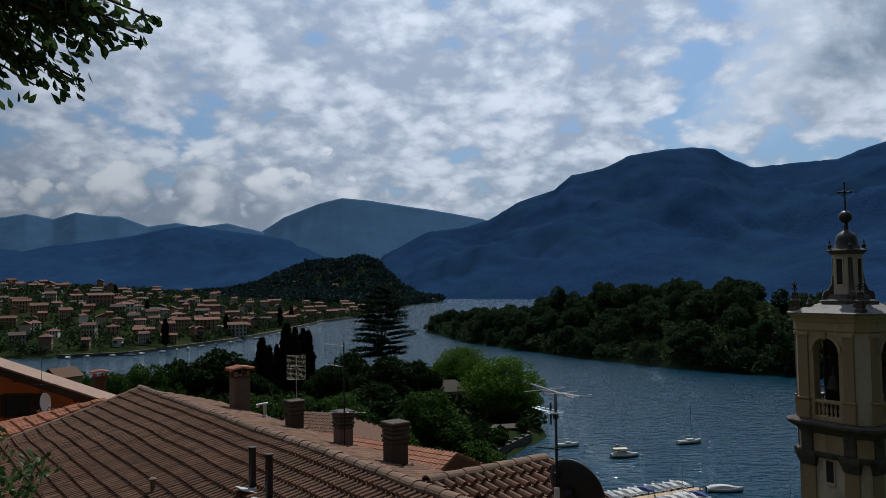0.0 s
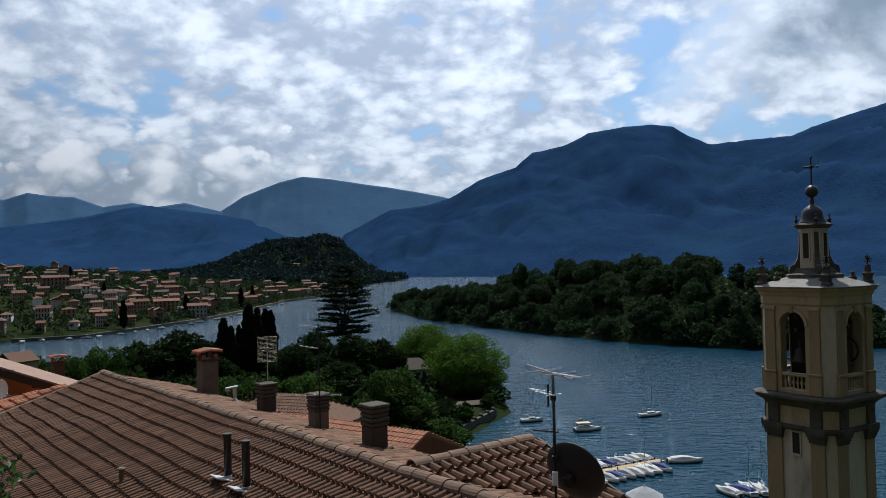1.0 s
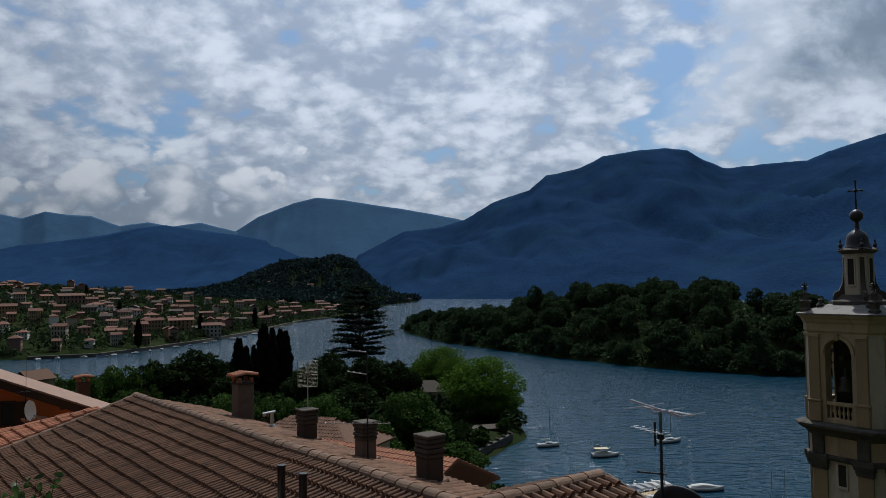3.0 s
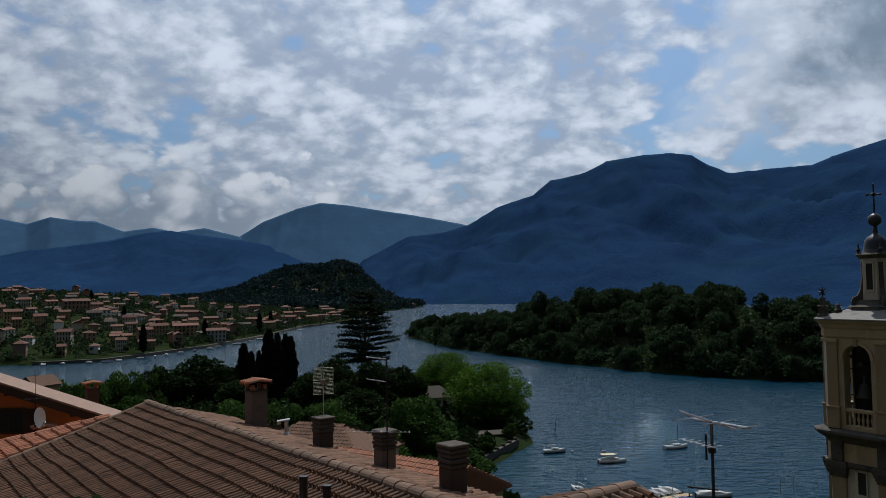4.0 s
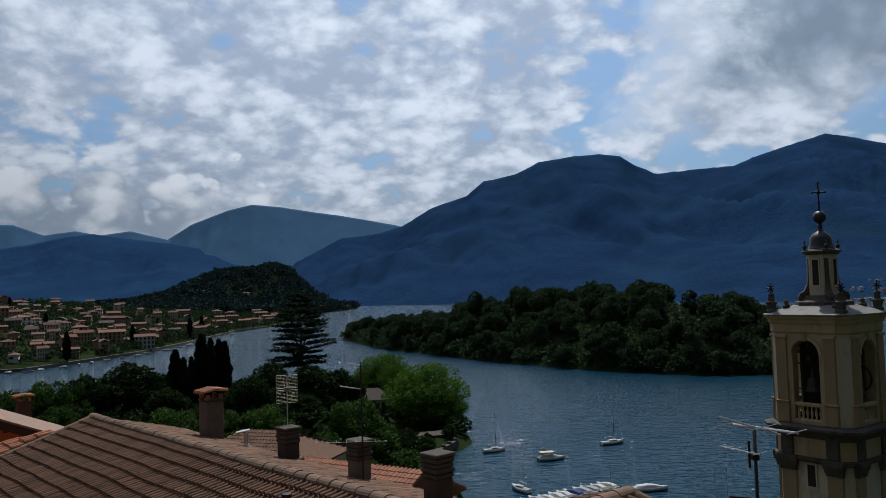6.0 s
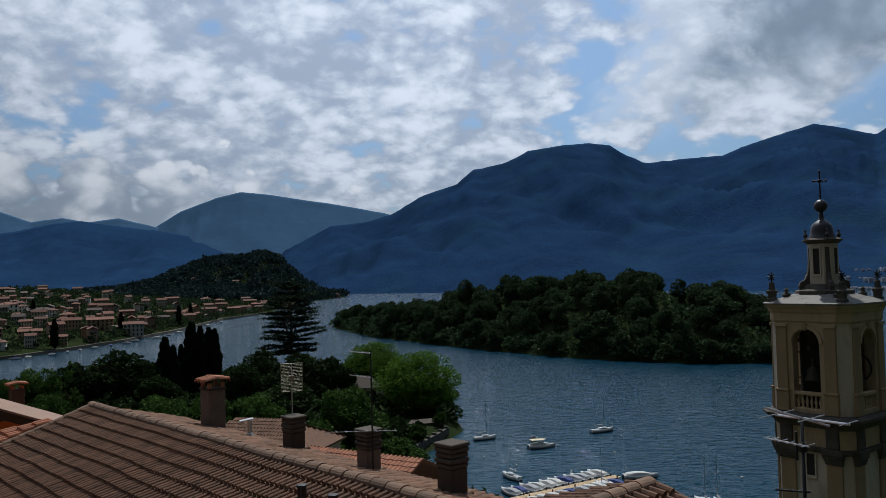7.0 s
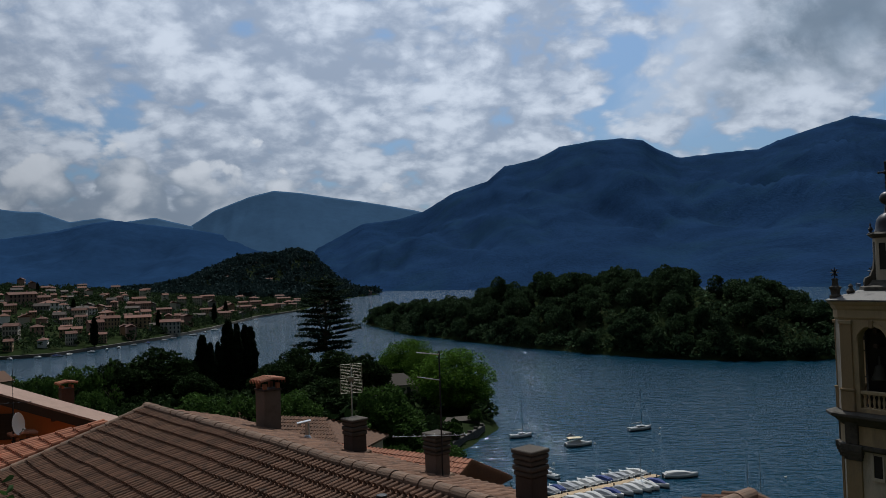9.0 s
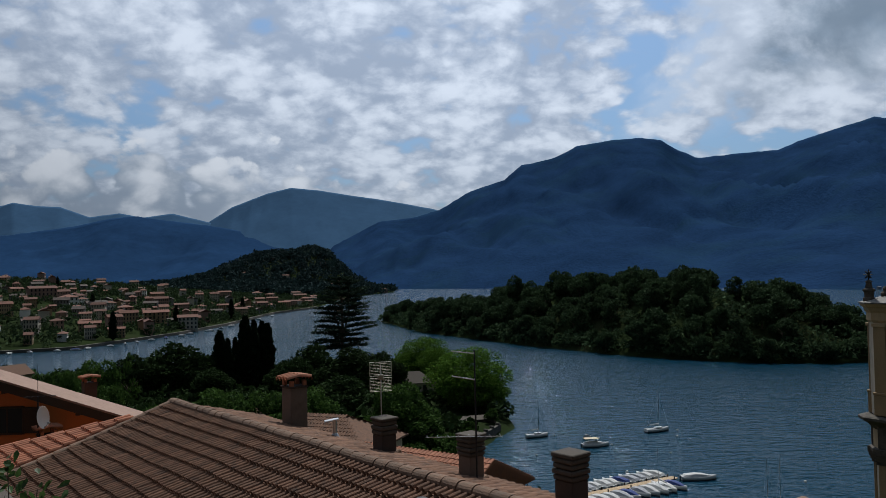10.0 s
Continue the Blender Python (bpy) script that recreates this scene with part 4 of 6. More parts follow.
        bm = bmesh.new()
        d = (H + half) / math.sqrt(2)
        wv = (H - half) / math.sqrt(2)
        bevelled_box(bm, (-wv - 0.02, -d + 0.01, Z(31.28)), (wv + 0.02, -d + 0.5, Z(top)), 0.01, c)
        part("corner_pier", bm, M["stucco_cream"], t)
    bm = bmesh.new()
    loft(bm, [(H - 0.05, Z(31.2)), (H - 0.05, Z(31.29))])
    part("belfry_floor", bm, M["old_stone"], t)
    bm = bmesh.new()
    loft(bm, [(H - 0.02, Z(35.0)), (H + 0.05, Z(35.12)), (H + 0.05, Z(35.42)), (H + 0.10, Z(35.5)), (H + 0.13, Z(35.62)), (H + 0.21, Z(35.70)), (H + 0.24, Z(35.78)), (H + 0.22, Z(35.80))])
    part("cornice", bm, M["stucco_ochre"], t)
    # roof of slabs up to the lantern
    bm = bmesh.new()
    loft(bm, [(H + 0.27, Z(35.80)), (H + 0.27, Z(35.85)), (1.25, Z(36.10)), (0.95, Z(36.22))])
    part("slab_roof", bm, M["slab"], t, "pale stone slab roof")
    bm = bmesh.new()
    loft(bm, [(1.02, Z(36.06)), (1.0, Z(36.34)), (0.80, Z(36.42)), (0.66, Z(36.62))], 0.42)
    part("lantern_base", bm, M["old_stone"], t)
    bm = bmesh.new()
    loft(bm, [(0.54, Z(36.55)), (0.52, Z(38.45))], 0.45)
    part("lantern", bm, M["stucco_cream"], t)
    for f in range(4):
        m = turn(90 * f)
        # dark panel on the closed lantern, painting the shade of an opening
        bm = bmesh.new()
        box(bm, (-0.14, -0.545, Z(37.05)), (0.14, -0.50, Z(38.15)), m)
        part("lantern_opening", bm, M["dark"], t, "tall dark lantern opening")
        bm = bmesh.new()
        for lo, hi in (((-0.19, -0.57, Z(37.0)), (-0.14, -0.51, Z(38.2))), ((0.14, -0.57, Z(37.0)), (0.19, -0.51, Z(38.2))), ((-0.19, -0.57, Z(38.15)), (0.19, -0.51, Z(38.22))), ((-0.19, -0.58, Z(36.97)), (0.19, -0.51, Z(37.05)))):
            box(bm, lo, hi, m)
        part("opening_frame", bm, M["stucco_cream"], t)
        # scrolled buttress at the corner
        c = turn(90 * f + 45)
        bm = bmesh.new()
        prof = [(-0.50, 38.30), (-0.58, 38.2), (-0.60, 37.6), (-0.66, 37.1), (-0.80, 36.8), (-0.98, 36.72), (-1.04, 36.55), (-1.0, 36.3), (-0.5, 36.3)]
        va = [bm.verts.new(c @ Vector((-0.09, y, Z(z)))) for y, z in prof]
        vb = [bm.verts.new(c @ Vector((0.09, y, Z(z)))) for y, z in prof]
        bm.faces.new(va), bm.faces.new(vb[::-1])
        for i in range(len(prof)):
            bm.faces.new((va[i], vb[i], vb[(i + 1) % len(prof)], va[(i + 1) % len(prof)]))
        part("buttress", bm, M["old_stone"], t)
        bm = bmesh.new()
        lathe(bm, [(0.07, 0), (0.09, 0.06), (0.05, 0.10), (0.10, 0.22), (0.03, 0.34), (0.05, 0.40), (0.0, 0.50)], 10, c @ Matrix.Translation((0, -0.68, Z(38.52))))
        part("finial", bm, M["lead"], t)
        # pinnacle over the tower's corner with an iron star
        for sx in ((-1, 1) if f % 2 == 0 else ()):
            pm = m @ Matrix.Translation((sx * 1.52, -1.52, Z(35.85)))
            bm = bmesh.new()
            lathe(bm, [(0.24, -0.02), (0.24, 0.16), (0.18, 0.22), (0.20, 0.42), (0.25, 0.46), (0.25, 0.52), (0.14, 0.58), (0.11, 0.80), (0.15, 0.84), (0.06, 0.9)], 4, pm @ turn(45))
            part("pinnacle", bm, M["old_stone"], t)
            bm = bmesh.new()
            rod(bm, pm @ Vector((0, 0, 0.88)), pm @ Vector((0, 0, 1.34)), 0.022, 6)
            for k in range(4):
                a = math.pi * k / 4
                v = Vector((0, math.sin(a), math.cos(a)))
                rod(bm, pm @ (Vector((0, 0, 1.12)) - v * 0.19), pm @ (Vector((0, 0, 1.12)) + v * 0.19), 0.03, 5, 0.012)
                v = Vector((math.sin(a), 0, math.cos(a)))
                rod(bm, pm @ (Vector((0, 0, 1.12)) - v * 0.19), pm @ (Vector((0, 0, 1.12)) + v * 0.19), 0.03, 5, 0.012)
            part("iron_star", bm, M["iron"], t, "spiky dark iron star finial")
        # pot on the cornice's middle
        bm = bmesh.new()
        lathe(bm, [(0.10, 0), (0.16, 0.12), (0.17, 0.2), (0.10, 0.28), (0.07, 0.34), (0.10, 0.40), (0.02, 0.5)], 10, c @ Matrix.Translation((0, -1.55, Z(36.0))))
        part("pot", bm, M["old_stone"], t)
    bm = bmesh.new()
    loft(bm, [(0.56, Z(38.36)), (0.64, Z(38.46)), (0.70, Z(38.52)), (0.66, Z(38.55)), (0.52, Z(38.62))], 0.40)
    part("lantern_cornice", bm, M["old_stone"], t)
    bm = bmesh.new()
    lathe(bm, [(0.60, 38.54 - G), (0.52, 38.66 - G), (0.47, 38.80 - G), (0.45, 38.98 - G), (0.42, 39.12 - G), (0.33, 39.26 - G), (0.18, 39.36 - G), (0.10, 39.44 - G), (0.11, 39.52 - G), (0.09, 39.62 - G), (0.09, 39.76 - G)], 24)
    smooth(part("dome", bm, M["lead"], t, "dark lead bell-shaped dome"))
    bm = bmesh.new()
    bmesh.ops.create_uvsphere(bm, u_segments=24, v_segments=14, radius=0.275, matrix=Matrix.Translation((0, 0, Z(40.0))))
    smooth(part("ball", bm, M["lead"], t))
    bm = bmesh.new()
    rod(bm, (0, 0, Z(40.2)), (0, 0, Z(41.5)), 0.032, 8)
    a = turn(-TURN - 28)
    rod(bm, a @ Vector((-0.24, 0, Z(41.08))), a @ Vector((0.24, 0, Z(41.08))), 0.03, 8)
    for p in ((-0.25, 0, 41.08), (0.25, 0, 41.08), (0, 0, 41.5), (0, 0, 40.65), (0, 0, 40.5)):
        bmesh.ops.create_uvsphere(bm, u_segments=8, v_segments=6, radius=0.055, matrix=Matrix.Translation(a @ Vector((p[0], p[1], Z(p[2])))))
    bmesh.ops.create_uvsphere(bm, u_segments=10, v_segments=6, radius=0.09, matrix=Matrix.Translation((0, 0, Z(41.08))))
    part("cross", bm, M["iron"], t, "wrought iron cross with knobbed arms")
    # bells on a timber frame
    bm = bmesh.new()
    for z in (33.9, 34.5):
        box(bm, (-1.5, -0.08, Z(z)), (1.5, 0.08, Z(z) + 0.16))
        box(bm, (-0.08, -1.5, Z(z) + 0.17), (0.08, 1.5, Z(z) + 0.33))
    for s in (-0.55, 0.55):
        box(bm, (s - 0.06, -0.07, Z(31.29)), (s + 0.06, 0.07, Z(33.9)))
    part("bell_frame", bm, M["dark_wood"], t)
    # added dark block: stands for the unlit belfry and stops the view through
    bm = bmesh.new()
    loft(bm, [(0.86, Z(31.3)), (0.86, Z(35.0))])
    part("bell_cage", bm, M["dark"], t, "dark boarded cage behind the bells")
    for k, (bx, by, bz, r) in enumerate(((0.0, -1.22, 33.1, 0.34), (1.22, 0.0, 33.2, 0.32), (-1.22, 0.0, 33.2, 0.34))):
        bm = bmesh.new()
        lathe(bm, [(r, 0), (r * 0.94, 0.05), (r * 0.74, r * 0.6), (r * 0.62, r * 1.2), (r * 0.5, r * 1.6), (r * 0.2, r * 1.75), (0.05, r * 1.8), (0.05, 0.95)], 20, Matrix.Translation((bx, by, Z(bz) - 0.6)))
        smooth(part("bell", bm, M["bronze"], t, "aged bronze bell"))
        bm = bmesh.new()
        rings = []
        for i in range(28):
            a = 2 * math.pi * i / 28
            c = Vector((0, 0.62 * math.cos(a), 0.62 * math.sin(a)))
            u = c.normalized()
            rings.append([bm.verts.new(turn(90 * k) @ (Vector((0.30, 0, Z(33.1))) + Vector((0, -1.12, 0)) + c * 0.9 + u * du + Vector((dx, 0, 0)))) for du, dx in ((-.03, -.03), (.03, -.03), (.03, .03), (-.03, .03))])
        for i in range(28):
            for j in range(4):
                bm.faces.new((rings[i][j], rings[i][(j + 1) % 4], rings[(i + 1) % 28][(j + 1) % 4], rings[(i + 1) % 28][j]))
        part("bell_wheel", bm, M["iron"], t)
    return t


build_tower()


# ---- neighbouring houses ----
def house_block(name, label, cx, cy, z0, zeave, w, d, rz, rise, wall, roofm, over=0.35, hip=0.0, windows=(), tiles=True, chimneys=()):
    """A house: walls, a ridged or hipped roof with tile courses, windows with frames. The ridge runs along its x."""
    e = empty(name, Matrix.Translation((cx, cy, z0)) @ turn(rz), label, "house")
    h = zeave - z0
    bm = bmesh.new()
    vs = [bm.verts.new(p) for p in ((-w / 2, -d / 2, 0), (w / 2, -d / 2, 0), (w / 2, d / 2, 0), (-w / 2, d / 2, 0), (-w / 2, -d / 2, h), (w / 2, -d / 2, h), (w / 2, d / 2, h), (-w / 2, d / 2, h))]
    for f in ((0, 1, 5, 4), (2, 3, 7, 6)):
        bm.faces.new([vs[i] for i in f])
    if hip:
        bm.faces.new([vs[i] for i in (1, 2, 6, 5)]), bm.faces.new([vs[i] for i in (3, 0, 4, 7)])
    else:
        g0, g1 = bm.verts.new((-w / 2, 0, h + rise * 0.92)), bm.verts.new((w / 2, 0, h + rise * 0.92))
        bm.faces.new([vs[1], vs[2], vs[6], g1, vs[5]]), bm.faces.new([vs[3], vs[0], vs[4], g0, vs[7]])
    part("wall", bm, wall, e)
    W, D = w / 2 + over, d / 2 + over
    drop = rise * over / (d / 2)
    rx = W - hip
    bm = bmesh.new()
    top = [(-W, -D, h - drop), (W, -D, h - drop), (W, D, h - drop), (-W, D, h - drop), (-rx, 0, h + rise), (rx, 0, h + rise)]
    for dz in (0.0, -0.13):
        v = [bm.verts.new((x, y, z + dz)) for x, y, z in top]
        for f in ((0, 1, 5, 4), (2, 3, 4, 5), (1, 2, 5), (3, 0, 4)):
            bm.faces.new([v[i] for i in (f if dz == 0 else f[::-1])])
        if dz == 0:
            keep = v
        else:
            for i, j in ((0, 1), (1, 2), (2, 3), (3, 0)):
                bm.faces.new((keep[i], v[i], v[j], keep[j]))
    roof = part("roof", bm, roofm, e)
    if tiles:
        V, Fc = [], []
        poses = []
        for side in (-1, 1):
            n = math.hypot(D, rise + drop)
            for j in range(int(n / 0.36)):
                k = 1 - (j + 1) * 0.36 / n
                xl = rx + (W - rx) * (1 - k) if hip else W
                y, z = side * D * (1 - k), h + rise - (rise + drop) * (1 - k)
                cnt = int(2 * xl / 0.24)
                for i in range(cnt):
                    x = -xl + (i + 0.5) * 2 * xl / cnt
                    p = Vector((x, y, z + 0.01))
                    poses.append(tile_pose(p, Vector((-side, 0, 0)), Vector((0, -side * D, rise + drop))))
        joined("tiles", poses, TV * np.array([1.12, 0.95, 0.42]), TF, roofm, roof)
    for (face, u, z, ww, hh) in windows:
        window_on(e, w, d, face, u, z, ww, hh)
    return e


def window_on(e, w, d, face, u, z, ww, hh, glass=None, shutters=False):
    """A recessed window; face 0 is the front (-y), 1 the right, 2 the back, 3 the left."""
    m = turn(90 * face) @ Matrix.Translation((u, -(d if face % 2 == 0 else w) / 2, z))
    bm = bmesh.new()
    box(bm, (-ww / 2, -0.012, -hh / 2), (ww / 2, 0.03, hh / 2), m)
    win = part("window", bm, M["glass"], e)
    bm = bmesh.new()
    t = 0.07
    for lo, hi in (((-ww / 2 - t, -0.05, -hh / 2 - t), (-ww / 2, 0.03, hh / 2 + t)), ((ww / 2, -0.05, -hh / 2 - t), (ww / 2 + t, 0.03, hh / 2 + t)),
                   ((-ww / 2, -0.05, hh / 2), (ww / 2, 0.03, hh / 2 + t)), ((-ww / 2, -0.07, -hh / 2 - t), (ww / 2, 0.03, -hh / 2)), ((-0.025, -0.03, -hh / 2), (0.025, 0.02, hh / 2))):
        box(bm, lo, hi, m)
    part("frame", bm, M["dark_wood"], win)
    if shutters:
        for s in (-1, 1):
            bm = bmesh.new()
            a = s * (ww / 2 + t + 0.01)
            x0, x1 = sorted((a, a + s * ww * 0.5))
            bevelled_box(bm, (x0, -0.08, -hh / 2 - 0.03), (x1, -0.02, hh / 2 + 0.03), 0.01, m)
            for k in range(6):
                zz = -hh / 2 + hh * (k + 0.5) / 6
                box(bm, (x0 + 0.03, -0.09, zz - 0.02), (x1 - 0.03, -0.08, zz + 0.02), m)
            part("shutter", bm, M["dark_wood"], win)


def orange_house():
    """The orange house beside the roof: a gable wall under a deep, dark-edged roof that falls to one side."""
    e = empty("house", Matrix.Translation((-20.5, 28.75, 26.0)), "burnt orange rendered house with a dark deep-eaved roof", "house")
    bm = bmesh.new()
    pts = [(-5.5, 0), (3.82, 0), (3.82, 6.78), (-3.6, 9.26), (-5.5, 9.0)]
    for y in (0.0, 3.6):
        v = [bm.verts.new((x, y, z - (0.9 if y else 0))) for x, z in pts]
        bm.faces.new(v if y == 0 else v[::-1])
        if y == 0:
            f0 = v
    for i in range(len(pts)):
        bm.faces.new((f0[i], v[i], v[(i + 1) % 5], f0[(i + 1) % 5]))
    part("wall", bm, M["orange_wall"], e)
    for name, mat, zo, thick, y0, y1, x1 in (("roof", M["pinkroof"], 0.22, 0.07, -0.72, 0.55, 5.0), ("fascia", M["dark_wood"], 0.14, 0.30, -0.70, 0.5, 4.95)):
        bm = bmesh.new()
        line = [(-7.0, 9.25), (-3.6, 9.40), (x1, 9.40 - (x1 + 3.6) * 0.335)]
        rows = []
        for y, dz in ((y0, 0), (y1, 0), (y1 + 2.4, -1.7)):
            rows.append([bm.verts.new((x, y, z + dz + zo)) for x, z in line])
        low = [[bm.verts.new(v.co - Vector((0, 0, thick))) for v in r] for r in rows]
        for a, b, fl in ((rows[0], rows[1], 0), (rows[1], rows[2], 0), (low[0], low[1], 1), (low[1], low[2], 1)):
            for i in range(2):
                q = (a[i], a[i + 1], b[i + 1], b[i])
                bm.faces.new(q if not fl else q[::-1])
        for i in range(2):
            bm.faces.new((low[0][i], low[0][i + 1], rows[0][i + 1], rows[0][i]))
        bm.faces.new((rows[0][2], low[0][2], low[1][2], rows[1][2]))
        bm.faces.new((rows[1][2], low[1][2], low[2][2], rows[2][2]))
        part(name, bm, mat, e)
    for k in range(3):
        bm = bmesh.new()
        x = 3.2 - 2.4 * k
        bevelled_box(bm, (x - 0.07, -0.66, 9.16 - 0.335 * (x + 3.6)), (x + 0.07, 0.02, 9.34 - 0.335 * (x + 3.6)), 0.01)
        part("rafter", bm, M["dark_wood"], e)
    window_on(e, 9.3, 0.0, 0, 0.62, 6.68, 1.0, 0.82, shutters=True)
    window_on(e, 9.3, 0.0, 0, 0.0, 4.2, 0.9, 1.2)
    return e


orange_house()
# orange tiles of the lower roof along the gable edge
rnd = random.Random(9)
lean = empty("house_annex", Matrix.Identity(4), "low annex with bright orange roof tiles", "house")
na, nb = slope_poses(lambda a, d: roof_point(a - 3.4, d, 0.04), ALONG, 3.32, EAVE, lambda a, d: 2 if d > 1.0 and (3.4 - a) < (d - 0.7) * 0.95 else 0, rnd)
bm = bmesh.new()
vs = [bm.verts.new(roof_point(a, d, 0.0)) for a, d in ((-0.05, 0.8), (-3.2, 4.2), (-3.3, 5.5), (-0.05, 5.5))]
lo = [bm.verts.new((v.co.x, v.co.y, 26.5)) for v in vs]
bm.faces.new(vs[::-1])
for i in range(4):
    bm.faces.new((vs[i], vs[(i + 1) % 4], lo[(i + 1) % 4], lo[i]))
part("wall", bm, M["orange_wall"], lean)
joined("roof_tiles", nb, TV, TF, M["orange_tile"], lean)
tiled_chimney(-18.14, 27.75, 31.4, 32.66, 0.52, M["chimney"], "short rendered chimney with a tiled hat and a mast")
am = empty("aerial_mast", Matrix.Translation((-18.30, 27.45, 31.6)), "thin dark mast with small aerials beside a chimney", "aerial")
bm = bmesh.new()
lathe(bm, [(0.025, -0.6), (0.025, 2.05), (0.010, 2.07), (0.008, 3.15)], 8)
part("pole", bm, M["iron"], am)
yagi(am, (0.05, 0, 2.05), (1.0, 0.2, 0.02), 0.9, 6, 0.4, M["iron"], 0.006)
dish("satellite_dish", (-18.17, 27.42, 32.97), (0.90, -0.42, 0.12), 0.24, 0.37, M["white_paint"], "white oval satellite dish on a thin mast", 0.06)
tiled_chimney(-20.27, 37.0, 31.2, 33.16, 0.52, M["chimney"], "brown rendered chimney with an orange tiled hat", 5)
house_block("house", "low house under the roofs below, with brown tiles", -21.0, 39.5, 22.0, 27.4, 8, 6, -30, 1.3, M["stucco_ochre"], M["rooftile"])

# ---- trees ----
def leaf_material(name, base, trans=0.35, tone=0.35, rough=0.9, spec=0.04):
    return material(name, base, rough, 0.35, 0.35, 6.0, 0.0, island_tone=tone, random_tone=0.16, translucent=trans, spec=spec)


M["leaf_dark"] = leaf_material("dark_foliage", (0.022, 0.040, 0.013), 0.15)
M["leaf_mid"] = leaf_material("green_foliage", (0.042, 0.080, 0.018), 0.24)
M["leaf_bright"] = leaf_material("bright_plane_foliage", (0.070, 0.135, 0.018), 0.26)
M["leaf_cypress"] = leaf_material("cypress_foliage", (0.014, 0.024, 0.012), 0.08)
M["leaf_cedar"] = leaf_material("cedar_foliage", (0.020, 0.036, 0.022), 0.12)
M["leaf_island"] = leaf_material("island_woods", (0.038, 0.064, 0.030), 0.2, 0.45)
M["bark"] = material("grey_brown_bark", (0.11, 0.085, 0.06), 0.95, 0.5, 3, 25, 0.7)


def leaf_quads(rng, P, size, flat=0.0):
    """Folded leaf tufts at the points P, turned at random; flat > 0 lays them level."""
    n = len(P)
    a = rng.normal(size=(n, 3))
    a[:, 2] *= 1 - flat
    a /= np.linalg.norm(a, axis=1, keepdims=True)
    b = rng.normal(size=(n, 3))
    b[:, 2] *= 1 - flat
    b -= a * (a * b).sum(1, keepdims=True)
    b /= np.linalg.norm(b, axis=1, keepdims=True) + 1e-9
    s = (size * rng.uniform(0.6, 1.35, n))[:, None]
    c = np.cross(a, b) * s * 0.25
    V = np.stack([P - a * s, P + b * s * 0.55 + c, P + a * s, P - b * s * 0.55 + c], 1).reshape(-1, 3)
    i = np.arange(n) * 4
    return V, np.stack([i, i + 1, i + 2, i + 3], 1)


def lobes(rng, k, shape=(1, 1, 1), spread=0.68, rmin=0.26, rmax=0.42, low=-0.55):
    C = []
    while len(C) < k:
        v = rng.normal(size=3)
        v /= np.linalg.norm(v)
        if v[2] < low:
            continue
        C.append(v * spread * rng.uniform(0.75, 1.0))
    return np.array(C) * np.array(shape), rng.uniform(rmin, rmax, k)


def crown_points(rng, n, C, R, squash=0.85):
    idx = rng.integers(0, len(C), n)
    v = rng.normal(size=(n, 3))
    v /= np.linalg.norm(v, axis=1, keepdims=True)
    r = R[idx] * (0.62 + 0.42 * rng.random(n) ** 0.6)
    P = C[idx] + v * r[:, None] * np.array([1, 1, squash])
    return P


def trunk_mesh(bm, rng, h, r, limbs, reach):
    prev = Vector((0, 0, -0.03))
    for i in range(4):
        nxt = Vector((rng.uniform(-.03, .03), rng.uniform(-.03, .03), h * (i + 1) / 4))
        rod(bm, prev, nxt, r * (1 - 0.17 * i), 7, r * (1 - 0.17 * (i + 1)))
        prev = nxt
    for i in range(limbs):
        a = 2 * math.pi * (i + rng.random() * 0.6) / limbs
        s = Vector((0, 0, h * rng.uniform(0.45, 0.95)))
        m = s + Vector((math.cos(a) * reach * 0.5, math.sin(a) * reach * 0.5, reach * 0.45))
        e = m + Vector((math.cos(a + .3) * reach * 0.5, math.sin(a + .3) * reach * 0.5, reach * 0.35))
        rod(bm, s, m, r * 0.5, 5, r * 0.3)
        rod(bm, m, e, r * 0.3, 5, r * 0.1)


def broadleaf(seed, mat, n, k, label, size=0.075, shape=(1, 1, 1), name="tree", group="broadleaved trees", spread=0.68, flat=0.0):
    """A tree one unit in crown radius; its crown's middle sits at height 1.35."""
    rng = np.random.default_rng(seed)
    e = empty(name, Matrix.Identity(4), label, "tree", group)
    bm = bmesh.new()
    trunk_mesh(bm, rng, 0.75, 0.07, 6, 0.6)
    part("trunk", bm, M["bark"], e)
    C, R = lobes(rng, k, shape, spread, low=-0.95)
    P = crown_points(rng, n, C, R) + np.array([0, 0, 0.98])
    V, Fc = leaf_quads(rng, P, size, flat)
    mesh_ob("crown", V, Fc, mat, e)
    return e


def cypress(seed, n):
    rng = np.random.default_rng(seed)
    e = empty("cypress_tree", Matrix.Identity(4), "tall narrow dark Italian cypress", "tree", "cypresses by the shore")
    bm = bmesh.new()
    rod(bm, (0, 0, -0.02), (0, 0, 0.95), 0.016, 7, 0.004)
    part("trunk", bm, M["bark"], e)
    z = rng.random(n) ** 0.9
    r = 0.078 * np.clip(np.minimum(z * 9, ((1.02 - z) * 2.6) ** 0.62), 0, 1.0) * (0.75 + 0.3 * rng.random(n))
    a = rng.random(n) * 2 * math.pi
    r *= 1 + 0.14 * np.sin(a * 3 + z * 18) + 0.12 * np.sin(z * 40 + a)
    P = np.stack([r * np.cos(a), r * np.sin(a), 0.03 + 0.97 * z], 1)
    V, Fc = leaf_quads(rng, P, 0.020)
    V = V.reshape(-1, 4, 3)
    V[:, 2, 2] += 0.012
    mesh_ob("crown", V.reshape(-1, 3), Fc, M["leaf_cypress"], e)
    return e


